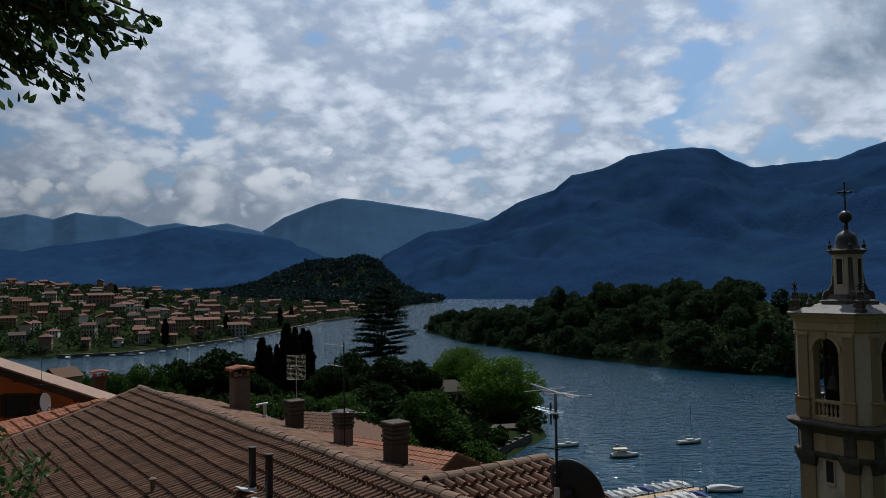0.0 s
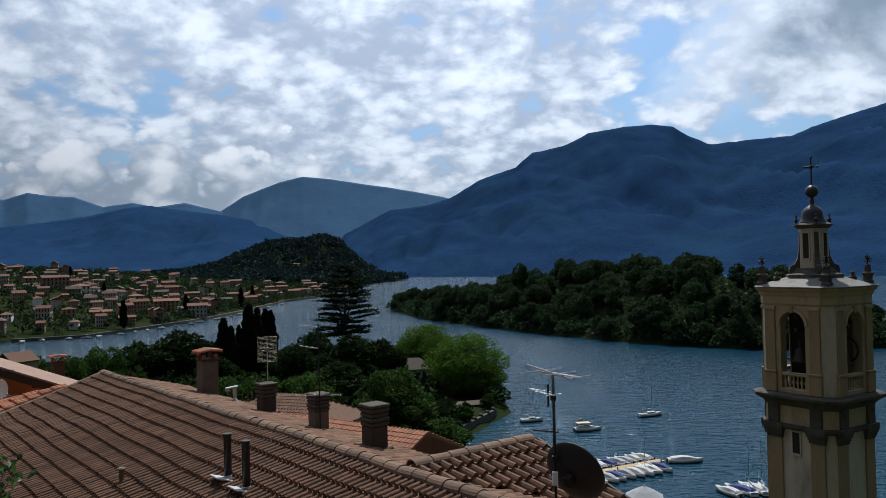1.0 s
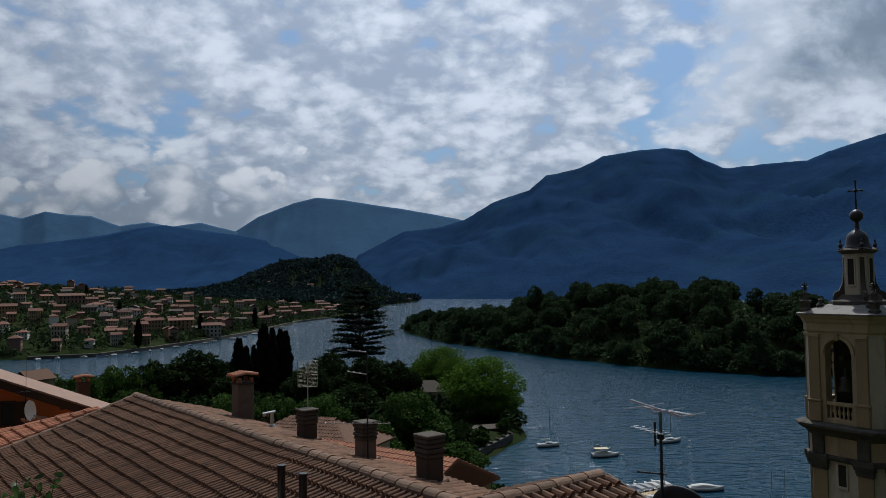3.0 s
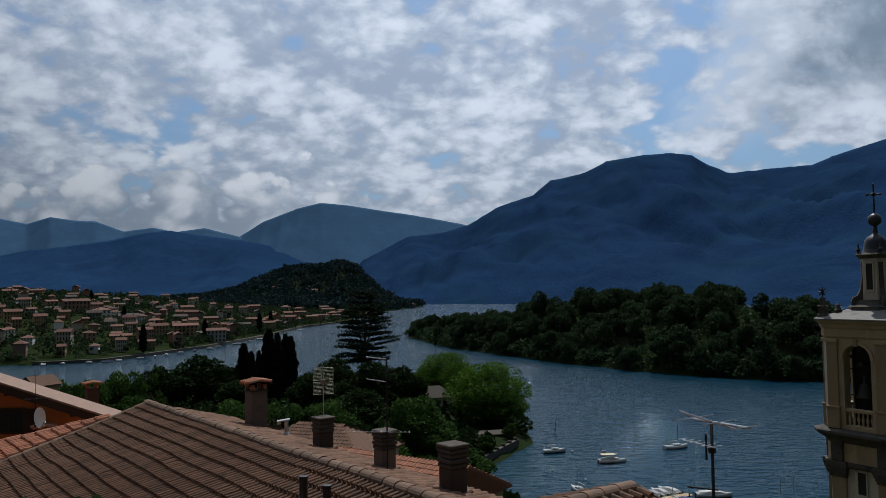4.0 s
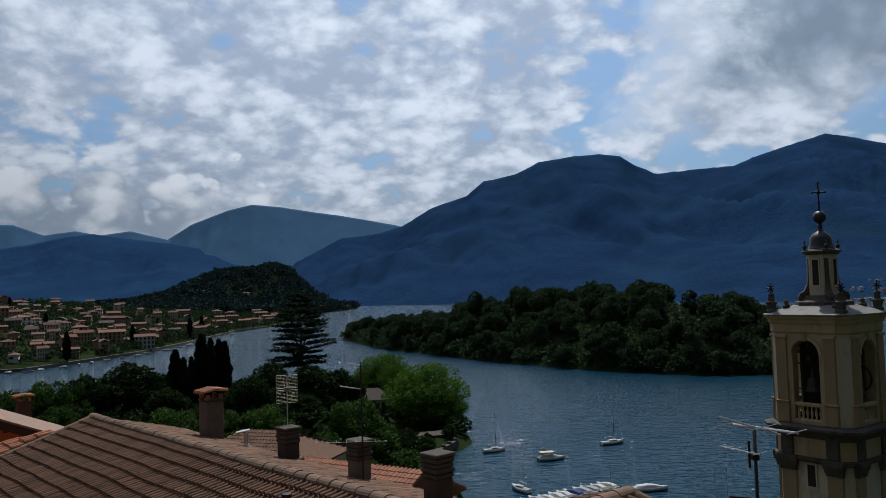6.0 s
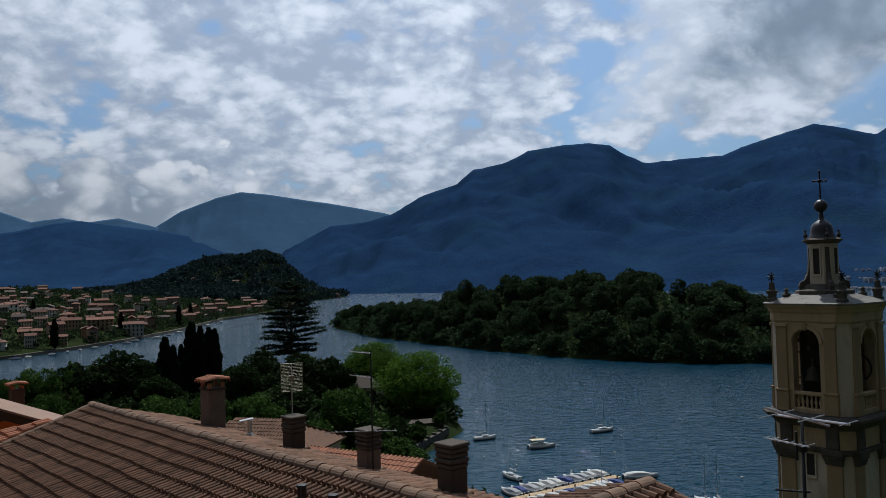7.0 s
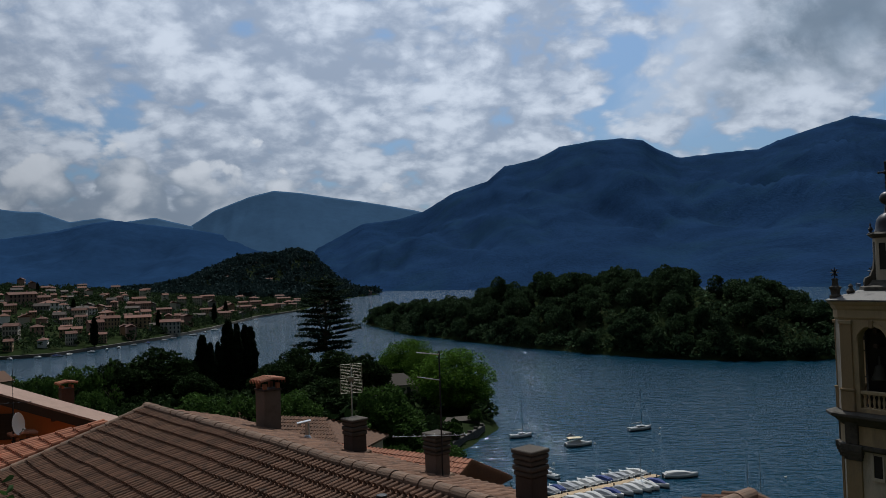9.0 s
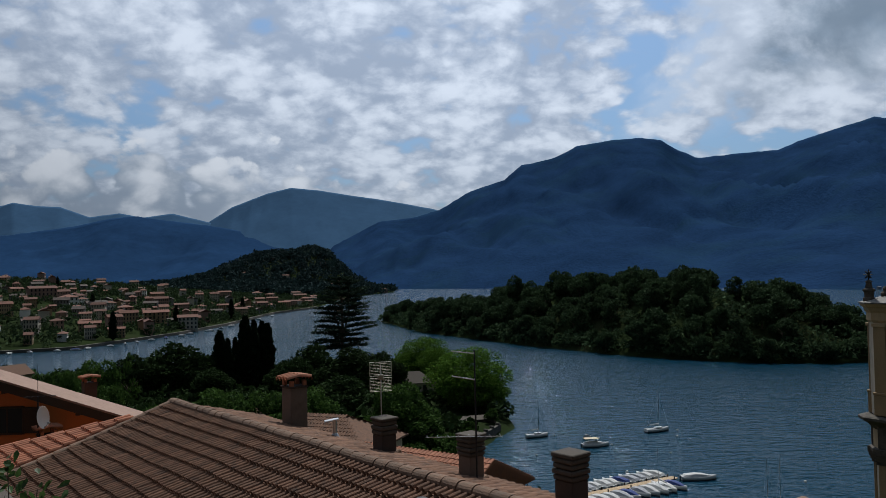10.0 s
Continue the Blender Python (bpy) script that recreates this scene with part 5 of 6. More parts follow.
def cedar_tree(x, y, z0, top, radius):
    """A cedar of Lebanon: a straight trunk and level tiers of limbs with gaps between them."""
    rng = np.random.default_rng(77)
    h = top - z0
    e = empty("cedar_tree", Matrix.Translation((x, y, z0)), "great dark cedar with level tiers of limbs", "tree")
    bm = bmesh.new()
    rod(bm, (0, 0, -0.5), (0.3, 0, h * 0.6), 0.75, 10, 0.45)
    rod(bm, (0.3, 0, h * 0.6), (0, 0, h * 0.97), 0.45, 8, 0.08)
    for s in (-1, 1):
        rod(bm, (0.2, 0, h * 0.42), (s * 2.2, 0.4, h * 0.62), 0.35, 8, 0.25)
        rod(bm, (s * 2.2, 0.4, h * 0.62), (s * 2.6, 0.6, h * 0.9), 0.25, 8, 0.06)
    P = []
    for j in range(12):
        k0 = j / 11
        for i in range(7 if k0 < 0.8 else 5):
            k = min(1.0, max(0.0, k0 + rng.uniform(-.022, .022)))
            zz = h * (0.33 + 0.66 * k)
            reach = radius * float(np.interp(k, [0, 0.15, 0.35, 0.6, 0.8, 0.93, 1.0], [0.80, 1.0, 0.96, 0.86, 0.74, 0.58, 0.34])) * rng.uniform(0.62, 1.05)
            a = 2 * math.pi * (i + rng.uniform(-.4, .4) + j * 0.37) / 7
            rise = rng.uniform(-0.06, 0.14) + 0.22 * k
            tip = Vector((math.cos(a) * reach, math.sin(a) * reach, zz + reach * rise))
            rod(bm, (0, 0, zz - 0.5), tip, 0.15, 5, 0.04)
            m = int(70 + reach * 20)
            u = rng.uniform(0.30, 1.05, m)
            side = rng.normal(size=m) * (0.08 + 0.13 * u) * reach
            P.append(np.stack([math.cos(a) * reach * u - math.sin(a) * side, math.sin(a) * reach * u + math.cos(a) * side,
                               zz + reach * rise * u + rng.normal(size=m) * 0.16 - 0.5 * (np.abs(side) / (reach + .1)) ** 2], 1))
    part("trunk", bm, M["bark"], e)
    V, Fc = leaf_quads(rng, np.concatenate(P), 0.42, 0.66)
    mesh_ob("crown", V, Fc, M["leaf_cedar"], e)


def at(ob, x, y, sx, sz, rz=0.0, z=None, sink=0.0):
    zz = float(ground_height(x, y)) - sink if z is None else z
    return Matrix.Translation((x, y, zz)) @ turn(rz) @ Matrix.Diagonal((sx, sx, sz, 1))


def plant(proto, spots, rnd, lift=1.95):
    """Copies of a unit tree: x, y, height of its top, crown radius."""
    for x, y, top, r in spots:
        g = float(ground_height(x, y))
        sz = max((top - g) / lift, r * 0.5)
        copy_thing(proto, Matrix.Translation((x, y, g - 0.1)) @ turn(rnd.uniform(0, 360)) @ Matrix.Diagonal((r * 1.12, r * 1.12 * rnd.uniform(.92, 1.08), sz, 1)))


rnd = random.Random(21)
AWAY = Matrix.Translation((0, -900, 60))
dark = broadleaf(1, M["leaf_dark"], 3600, 22, "dense dark green broadleaved tree by the shore", 0.070)
mid = broadleaf(2, M["leaf_mid"], 3400, 20, "mid-green broadleaved tree on the slope", 0.072)
mid2 = broadleaf(3, M["leaf_mid"], 2600, 15, "loose green broadleaved tree on the slope", 0.085, (1, 1, 1.25))
plane = broadleaf(4, M["leaf_bright"], 9500, 46, "round bright green plane tree at the water", 0.040, (1, 1, 0.95), spread=0.76, group="plane trees at the water")
DARK = [(-69, 225, 19.9, 9.0), (-76, 217, 17.5, 6.5), (-62, 225, 16.8, 6.2), (-53, 205, 14.6, 5.4), (-27, 212, 19.5, 7.5), (-18, 206, 18.9, 9.4), (-9, 216, 16.5, 6.5), (-30, 192, 18.2, 5.6),
        (-18, 165, 16.8, 7.0), (-36, 215, 15.0, 5.5), (-58, 232, 15.0, 5.0)]
MID = [(-80, 200, 18.7, 5.4), (-84, 190, 17.4, 4.6), (-79, 158, 21.6, 4.4), (-88, 148, 23.0, 4.4), (-62, 130, 20.8, 3.6), (-59, 150, 18.7, 3.4), (-31, 112, 22.6, 4.4), (-36, 104, 21.8, 4.0),
       (-41, 100, 21.2, 3.8), (-45, 110, 20.2, 4.2), (-27, 125, 20.2, 4.0), (-22, 142, 18.2, 4.6), (-6, 152, 17.6, 5.4), (-2, 150, 12.4, 6.0), (-95, 180, 18.4, 5.0)]
LOOSE = [(-10, 112, 17.4, 4.6), (-14, 110, 18.2, 4.4), (-4, 102, 15.8, 4.4), (-6, 84, 16.4, 3.4), (0.5, 96, 13.6, 3.0), (-22, 120, 19.6, 3.6), (-38, 92, 22.6, 3.0), (-32, 84, 22.4, 2.8),
         (-48, 96, 22.8, 3.4), (3, 125, 11.0, 4.2), (-51, 122, 20.4, 4.0), (4, 140, 9.0, 4.6), (-68, 120, 21.4, 3.6), (-9, 92, 18.0, 3.0), (-26, 96, 19.8, 3.0)]
plant(dark, DARK, rnd)
plant(mid, MID, rnd)
plant(mid2, LOOSE, rnd, 2.1)
plant(plane, [(3.5, 262, 16.8, 8.6), (12.6, 202, 18.9, 9.3), (14.5, 198, 12.0, 7.0), (-1, 258, 12.5, 6.0)], rnd, 1.93)
for p in (dark, mid, mid2, plane):
    x, y = {"dense": (-104, 205), "mid-g": (-110, 170), "loose": (-100, 150), "round": (7, 250)}[p["label"][:5]]
    p.matrix_basis = at(p, x, y, 6.0, 6.0)
cyp = cypress(5, 5200)
for x, y, top, w in ((-50.6, 238, 25.6, 1.15), (-48.6, 241, 24.2, 0.9), (-46.0, 240, 23.8, 1.0), (-44.0, 238, 23.3, 1.0), (-52.6, 233, 19.6, 0.85), (-47.6, 236, 22.4, 1.0), (-53.8, 228, 19.8, 1.0)):
    g = float(ground_height(x, y))
    h = top - g
    copy_thing(cyp, Matrix.Translation((x, y, g)) @ turn(rnd.uniform(0, 360)) @ Matrix.Diagonal((h * w * 1.15, h * w * 1.15, h, 1)))
g = float(ground_height(-56.4, 230))
CYP_HOME = Matrix.Translation((-56.4, 230, g)) @ Matrix.Diagonal((26, 26, 21.9 - g, 1))
cedar_tree(-23.4, 262, float(ground_height(-23.4, 262)), 36.4, 11.6)
# a thin, see-through tree
thin = broadleaf(8, M["leaf_mid"], 330, 9, "thin open-crowned young tree at the shore", 0.09, (0.8, 0.8, 1.2), spread=0.8)
thin.matrix_basis = at(thin, -74.5, 207, 3.6, 6.6)
low = broadleaf(12, M["leaf_mid"], 1500, 12, "rounded green garden shrub", 0.12, (1, 1, 0.7), "shrub", "shrubs on the slope")
spots = [(-1, 88, 1.9), (1.5, 92, 1.7), (-3.5, 78, 1.7), (-30, 78, 1.8), (-34, 74, 1.9), (-26, 72, 1.6), (-40, 80, 2.2), (-46, 84, 2.0), (-22, 84, 1.9), (5, 150, 2.4), (9, 168, 2.4), (16, 184, 2.0), (-15, 96, 2.2), (-55, 100, 2.4), (-62, 104, 2.4), (-19, 70, 1.4), (-72, 110, 2.4)]
for x, y, r in spots:
    copy_thing(low, at(low, x, y, r, r * 1.1, rnd.uniform(0, 360), sink=r * 0.3))
low.matrix_basis = at(low, -13, 80, 1.8, 1.9, sink=0.5)

# the wooded island
isl = [broadleaf(30 + i, M["leaf_island"], 1500, 17, lab, 0.098, shp, "tree", "trees of the wooded island")
       for i, (lab, shp) in enumerate((("dark rounded tree of the island wood", (1, 1, 0.9)), ("tall green tree of the island wood", (0.8, 0.8, 1.4)), ("spreading tree of the island wood", (1.15, 1.15, 0.8))))]
cnt = 0
while cnt < 298:
    x, y = rnd.uniform(-20, 216), rnd.uniform(285, 662)
    dist = float(shore_distance(ISLAND, np.array(x), np.array(y)))
    if dist < 1.0 or (150 < x < 170 and 356 < y < 384):
        continue
    lee = (x + 10) * 0.844 + (y - 640) * 0.536      # metres behind the island's axis
    if lee > 42 or (lee > 12 and rnd.random() < 0.6):
        continue
    s = float(along_island(np.array(x), np.array(y)))
    r = rnd.uniform(4.6, 7.4) * (0.75 if s > 0.93 or dist < 5 else 1)
    hz = r * rnd.uniform(0.95, 1.4) * float(np.interp(s, [0, 0.1, 0.35, 0.45, 0.9, 1], [0.8, 1.0, 0.95, 1.1, 1.0, 0.5]))
    copy_thing(isl[rnd.randrange(3)], at(None, x, y, r, hz * 0.66 + 1.4, rnd.uniform(0, 360), sink=0.8))
    cnt += 1
for i, p in enumerate(isl):
    p.matrix_basis = at(None, (30, 60, 120)[i], (640, 600, 520)[i], 6, 6)


def far_wood(name, label, n, pick, rmin, rmax, per, mat, seed):
    """Woods too far to count: clumps of leaf tufts over the land, in one piece."""
    rng = np.random.default_rng(seed)
    spots = []
    while len(spots) < n:
        x, y = pick(rng)
        if x is not None:
            spots.append((x, y))
    spots = np.array(spots)
    G = ground_height(spots[:, 0], spots[:, 1])
    Ps, S = [], []
    for (x, y), g in zip(spots, G):
        r = rng.uniform(rmin, rmax)
        v = rng.normal(size=(per, 3))
        v /= np.linalg.norm(v, axis=1, keepdims=True)
        v[:, 2] = np.abs(v[:, 2]) * 1.1
        Ps.append(np.array([x, y, g + r * 0.15]) + v * r * rng.uniform(0.75, 1.1, (per, 1)))
        S.append(np.full(per, r * 0.30))
    V, Fc = leaf_quads(rng, np.concatenate(Ps), np.concatenate(S))
    tagged(mesh_ob(name, V, Fc, mat), label, "woods", kind="stuff")


def on_hill(rng):
    x, y = rng.uniform(-620, 4), rng.uniform(1300, 2000)
    return (x, y) if float(shore_distance(TOWN_SHORE, np.array(x), np.array(y))) > 3 else (None, None)


# foliage shifted towards blue: the haze over the hill is in its colour
M["leaf_hill_hazed"] = leaf_material("hill_woods", (0.024, 0.044, 0.044), 0.15, 0.5)
far_wood("hill_woods", "dark wooded hill above the lake", 2300, on_hill, 7, 13, 34, M["leaf_hill_hazed"], 5)


def by_town(rng):
    x, y = rng.uniform(-700, -80), rng.uniform(422, 1300)
    d = float(shore_distance(TOWN_SHORE, np.array(x), np.array(y)))
    if d < 0.5 or x < -0.62 * y:
        return None, None
    if rng.random() > 0.5 and d > 14:
        return None, None
    return x, y


M["leaf_town"] = leaf_material("garden_foliage", (0.030, 0.050, 0.022), 0.2, 0.5)
far_wood("town_greenery", "gardens and trees between the houses of the town", 3300, by_town, 2.2, 5.2, 26, M["leaf_town"], 6)


def island_floor(rng):
    x, y = rng.uniform(-20, 216), rng.uniform(285, 662)
    d = float(shore_distance(ISLAND, np.array(x), np.array(y)))
    if d < 0.3 or (rng.random() < 0.75 and d > 8) or (150 < x < 170 and 356 < y < 384):
        return None, None
    return x, y


def near_slope(rng):
    x, y = rng.uniform(-130, 22), rng.uniform(64, 300)
    d = float(shore_distance(NEAR_SHORE, np.array(x), np.array(y)))
    if d < 1 or x < -0.62 * y - 6 or (-22 < x < 2 and y < 72):
        return None, None
    return x, y


far_wood("island_undergrowth", "shrubs and ivy under the island trees", 1700, island_floor, 2.0, 4.4, 34, M["leaf_island"], 15)
far_wood("slope_shrubs", "dense dark shrubs and undergrowth on the slope", 800, near_slope, 1.5, 3.4, 60, M["leaf_dark"], 16)

# ---- the town across the bay ----
WALLS = [material("town_wall_" + n, c, 0.92, 0.25, 0.25, 3, 0.1, stain=tuple(v * 0.6 for v in c), stain_amount=0.5, random_tone=0.18)
         for n, c in (("cream", (0.52, 0.47, 0.39)), ("ochre", (0.36, 0.26, 0.16)), ("pink", (0.34, 0.22, 0.18)), ("grey", (0.26, 0.255, 0.25)), ("white", (0.74, 0.73, 0.71)))]
M["town_roof"] = material("town_roof_tile", (0.145, 0.066, 0.046), 0.9, 0.5, 0.5, 4, 0.3, stain=(0.07, 0.048, 0.038), stain_amount=0.6, random_tone=0.3)
M["town_roof_grey"] = material("town_roof_grey", (0.085, 0.066, 0.056), 0.9, 0.4, 0.5, 4, 0.3, random_tone=0.3)


def town_house(w, d, h, wall, roofm, label, hip, storeys, bays):
    """A plain Lombard house: body, low roof with eaves, chimney, rows of shuttered windows."""
    e = empty("house", Matrix.Identity(4), label, "house", "houses of the lakeside town")
    bm = bmesh.new()
    box(bm, (-w / 2, -d / 2, -4), (w / 2, d / 2, h))
    part("wall", bm, wall, e)
    bm = bmesh.new()
    W, D, rise = w / 2 + 0.6, d / 2 + 0.6, d * 0.19
    rx = W - (D if hip else 0.0)
    top = [(-W, -D, h), (W, -D, h), (W, D, h), (-W, D, h), (-rx, 0, h + rise), (rx, 0, h + rise)]
    v = [bm.verts.new(p) for p in top]
    lo = [bm.verts.new((x, y, z - 0.25)) for x, y, z in top[:4]]
    for f in ((0, 1, 5, 4), (2, 3, 4, 5), (1, 2, 5), (3, 0, 4)):
        bm.faces.new([v[i] for i in f])
    for i in range(4):
        bm.faces.new((v[i], lo[i], lo[(i + 1) % 4], v[(i + 1) % 4]))
    bm.faces.new(lo)
    roof = part("roof", bm, roofm, e)
    bm = bmesh.new()
    bevelled_box(bm, (w * .2, d * .1, h), (w * .2 + 0.8, d * .1 + 0.8, h + rise + 0.9), 0.05)
    bevelled_box(bm, (w * .2 - .15, d * .1 - .15, h + rise + 0.9), (w * .2 + 0.95, d * .1 + 0.95, h + rise + 1.05), 0.05)
    part("chimney", bm, wall, roof)
    sh = h / storeys
    for face, width, off, n in ((0, w, d / 2, bays), (1, d, w / 2, max(2, bays - 2))):
        m = turn(90 * face)
        for s in range(storeys):
            for i in range(n):
                x = width * ((i + 0.5) / n - 0.5)
                bm = bmesh.new()
                z = s * sh + sh * 0.28
                box(bm, (x - 0.55, -off - 0.05, z), (x + 0.55, -off + 0.1, z + sh * 0.55), m)
                box(bm, (x - 0.75, -off - 0.14, z - 0.15), (x + 0.75, -off + 0.1, z - 0.02), m)
                part("window", bm, M["glass"], e)
    return e


protos = []
for w, d, h, wi, rf, hip, st, by, lab in ((13, 9, 8.5, 0, 0, False, 3, 5, "cream house with a terracotta roof in the town"), (17, 9, 7.5, 1, 0, False, 3, 6, "long ochre house with a terracotta roof in the town"),
                                          (10, 9, 7.0, 2, 0, True, 2, 3, "pink villa with a hipped terracotta roof in the town"), (14, 10, 6.0, 3, 1, False, 2, 5, "grey house with a dark roof in the town"),
                                          (12, 10, 6.5, 4, 0, True, 2, 4, "white villa with a hipped roof in the town"), (20, 10, 9.5, 2, 0, False, 3, 7, "long pink lakefront house with a terracotta roof"),
                                          (9, 7, 5.5, 1, 0, False, 2, 3, "small ochre house with a terracotta roof in the town")):
    protos.append(town_house(w, d, h, WALLS[wi], M["town_roof"] if rf == 0 else M["town_roof_grey"], lab, hip, st, by))
rnd = random.Random(33)
placed = []
tries = 0
while len(placed) < 185 and tries < 9000:
    tries += 1
    y = 425 + 480 * rnd.random() ** 1.25
    x = -100 - rnd.random() * (0.62 * y - 60)
    d = float(shore_distance(TOWN_SHORE, np.array(x), np.array(y)))
    if d < 7 or d > 300 or x < -0.60 * y - 20:
        continue
    if rnd.random() < (d - 90) / 330 or any((x - a) ** 2 + ((y - b) * 0.8) ** 2 < 13 ** 2 for a, b in placed):
        continue
    placed.append((x, y))
    k = rnd.choice((0, 0, 1, 2, 3, 3, 4, 4, 5, 6, 6))
    if d < 35 and rnd.random() < 0.5:
        k = rnd.choice((1, 5, 2))
    copy_thing(protos[k], Matrix.Translation((x, y, float(ground_height(x, y)) - 0.3)) @ turn(rnd.choice((0, 0, 0, 90)) + 22 + rnd.uniform(-16, 16)) @ Matrix.Diagonal((rnd.uniform(.45, .78), rnd.uniform(.5, .75), rnd.uniform(.65, 1.05), 1)))
for i, p in enumerate(protos):
    x, y = -150 - 26 * i, 560 + 14 * i
    p.matrix_basis = Matrix.Translation((x, y, float(ground_height(x, y)) - 0.3)) @ turn(15 + 5 * i)
# villas on the hill and a few by the far shore
for x, y, k in ((-300, 1600, 4), (-215, 1560, 0), (-120, 1540, 4), (-260, 1700, 2), (-60, 1500, 6), (-20, 1570, 2), (-150, 1660, 4), (-112, 960, 2), (-108, 1010, 4), (-130, 1060, 1), (-118, 1120, 6), (-104, 930, 6), (-160, 1000, 2), (-190, 1080, 4), (-150, 1180, 0)):
    copy_thing(protos[k], Matrix.Translation((x, y, float(ground_height(x, y)))) @ turn(rnd.uniform(-20, 30)))
# two tall cypresses and an umbrella pine rise over the town
for x, y, h in ((-170, 470, 17), (-158, 560, 15), (-140, 660, 17), (-330, 780, 12), (-230, 600, 13), (-142, 720, 16)):
    copy_thing(cyp, Matrix.Translation((x, y, float(ground_height(x, y)))) @ Matrix.Diagonal((h * 1.4, h * 1.4, h, 1)))
cyp.matrix_basis = CYP_HOME
# the village along the foot of the mountain across the lake, too far to count
rnd = random.Random(71)
verts, nv = SLOPES["backdrop_right_mountain"]
WV, WF, RV, RF = [], [], [], []
for k in range(640):
    iu = int(rnd.triangular(128, 189, 165))
    x, y, z = verts[iu * nv + min(3, int(abs(rnd.gauss(0, 1.2))))]
    x, y, z = x + rnd.uniform(-9, 9), y + rnd.uniform(-24, 24), max(z, 1.0)
    w, d, h, c = rnd.uniform(1.6, 3.4), rnd.uniform(1.6, 3), rnd.uniform(1.5, 3.2), rnd.uniform(-0.5, 0.5)
    turned = [(x + math.cos(c) * a - math.sin(c) * b, y + math.sin(c) * a + math.cos(c) * b) for a, b in ((-w, -d), (w, -d), (w, d), (-w, d), (-w, 0), (w, 0))]
    n = len(WV)
    WV += [(*p, z - 8) for p in turned[:4]] + [(*p, z + h) for p in turned[:4]]
    WF += [(n + q, n + (q + 1) % 4, n + 4 + (q + 1) % 4, n + 4 + q) for q in range(4)]
    n = len(RV)
    RV += [(*p, z + h) for p in turned[:4]] + [(*p, z + h + 0.9) for p in turned[4:]]
    RF += [(n, n + 1, n + 5, n + 4), (n + 2, n + 3, n + 4, n + 5)]
# walls and roofs are blue-grey: distance haze painted into both colours
M["far_wall"] = material("hazed_village_wall", (0.42, 0.44, 0.50), 0.95, 0.2, 0.2, 3, 0.0, island_tone=0.5, spec=0.0)
M["far_roof"] = material("hazed_village_roof", (0.17, 0.17, 0.20), 0.95, 0.2, 0.2, 3, 0.0, island_tone=0.4, spec=0.0)
village = empty("far_village", Matrix.Identity(4), "pale village scattered along the far mountain's foot", "village", kind="stuff")
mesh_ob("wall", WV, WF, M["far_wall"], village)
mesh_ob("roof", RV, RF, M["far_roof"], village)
# the lake wall along the town's shore
V, Fc = [], []
line = [Vector((*p, 0)) for p in TOWN_SHORE[1:9]]
for p, q in zip(line, line[1:]):
    n = Vector((-(q - p).y, (q - p).x, 0)).normalized()
    b = len(V)
    for c in (p, q):
        V += [c - n * 2.0 + Vector((0, 0, -2)), c - n * 1.6 + Vector((0, 0, 1.7)), c + n * 0.6 + Vector((0, 0, 1.7)), c + n * 0.6 + Vector((0, 0, -2))]
    Fc += [(b + i, b + i + 1, b + 5 + i, b + 4 + i) for i in range(3)]
tagged(mesh_ob("quay_wall", V, Fc, M["old_stone"]), "low stone quay wall along the town's shore", "quay", kind="structure")


# ---- houses on the slope below ----
house_block("house", "low house with a hipped grey-brown tile roof", -11.6, 55.0, 20.5, 26.35, 9.0, 6.5, -24, 1.6, M["stucco_cream"], M["rooftile"], hip=3.2)
house_block("house", "house with a bright orange tile roof below the chimneys", -6.6, 40.0, 20.0, 27.35, 10.5, 7.0, -38, 1.5, M["stucco_ochre"], M["orange_tile"])
house_block("garden_hut", "small hut with a brown pitched roof among trees", -28.9, 124.0, float(ground_height(-28.9, 124)) - 0.5, 15.6, 3.4, 3.0, 70, 1.2, M["stucco_ochre"], M["rooftile"], tiles=False)
house_block("house", "small gabled house among the trees on the slope", -77.0, 150.0, float(ground_height(-77, 150)) - 1, 20.6, 5.0, 5.0, 60, 1.5, M["stucco_ochre"], M["rooftile"], tiles=False)
house_block("villa", "pale villa with a grey hipped roof among plane trees", -1.5, 222.0, 2.5, 7.2, 12.0, 8.0, 10, 2.6, M["stucco_cream"], M["concrete"], hip=4.0, tiles=False, windows=((0, -3, 3, 1.0, 1.6), (0, 0, 3, 1.0, 1.6), (0, 3, 3, 1.0, 1.6)))
house_block("boathouse", "stone boathouse with a flat pale roof at the water", 12.5, 186.0, -0.5, 3.0, 9.0, 5.0, 12, 0.5, M["old_stone"], M["concrete"], tiles=False)
# garden wall with railings at the shore
gw = empty("garden_wall", Matrix.Translation((5.5, 158, 0)) @ turn(62), "weathered stone lakeside garden wall", "wall")
bm = bmesh.new()
bevelled_box(bm, (-14, -0.4, -1.0), (26, 0.4, 2.2), 0.08)
part("wall_body", bm, M["old_stone"], gw)
for i in range(11):
    bm = bmesh.new()
    bevelled_box(bm, (-13.5 + i * 3.8, -0.5, 2.2), (-12.9 + i * 3.8, 0.5, 2.7), 0.08)
    part("pier", bm, M["old_stone"], gw)


# ---- boats, pier and buoys ----
M["hull"] = material("white_gelcoat", (0.58, 0.58, 0.56), 0.3, 0.12, 1.5, 20, 0.03, coat=0.3)
M["hull_dark"] = material("dark_hull_band", (0.05, 0.06, 0.08), 0.35, 0.2, 2, 20, 0.05)
M["cover_blue"] = material("blue_boat_cover", (0.03, 0.05, 0.17), 0.85, 0.3, 2, 20, 0.3)
M["cover_white"] = material("pale_boat_cover", (0.46, 0.46, 0.45), 0.85, 0.2, 2, 20, 0.3)
M["cover_grey"] = material("grey_boat_cover", (0.30, 0.31, 0.33), 0.85, 0.25, 2, 20, 0.3)
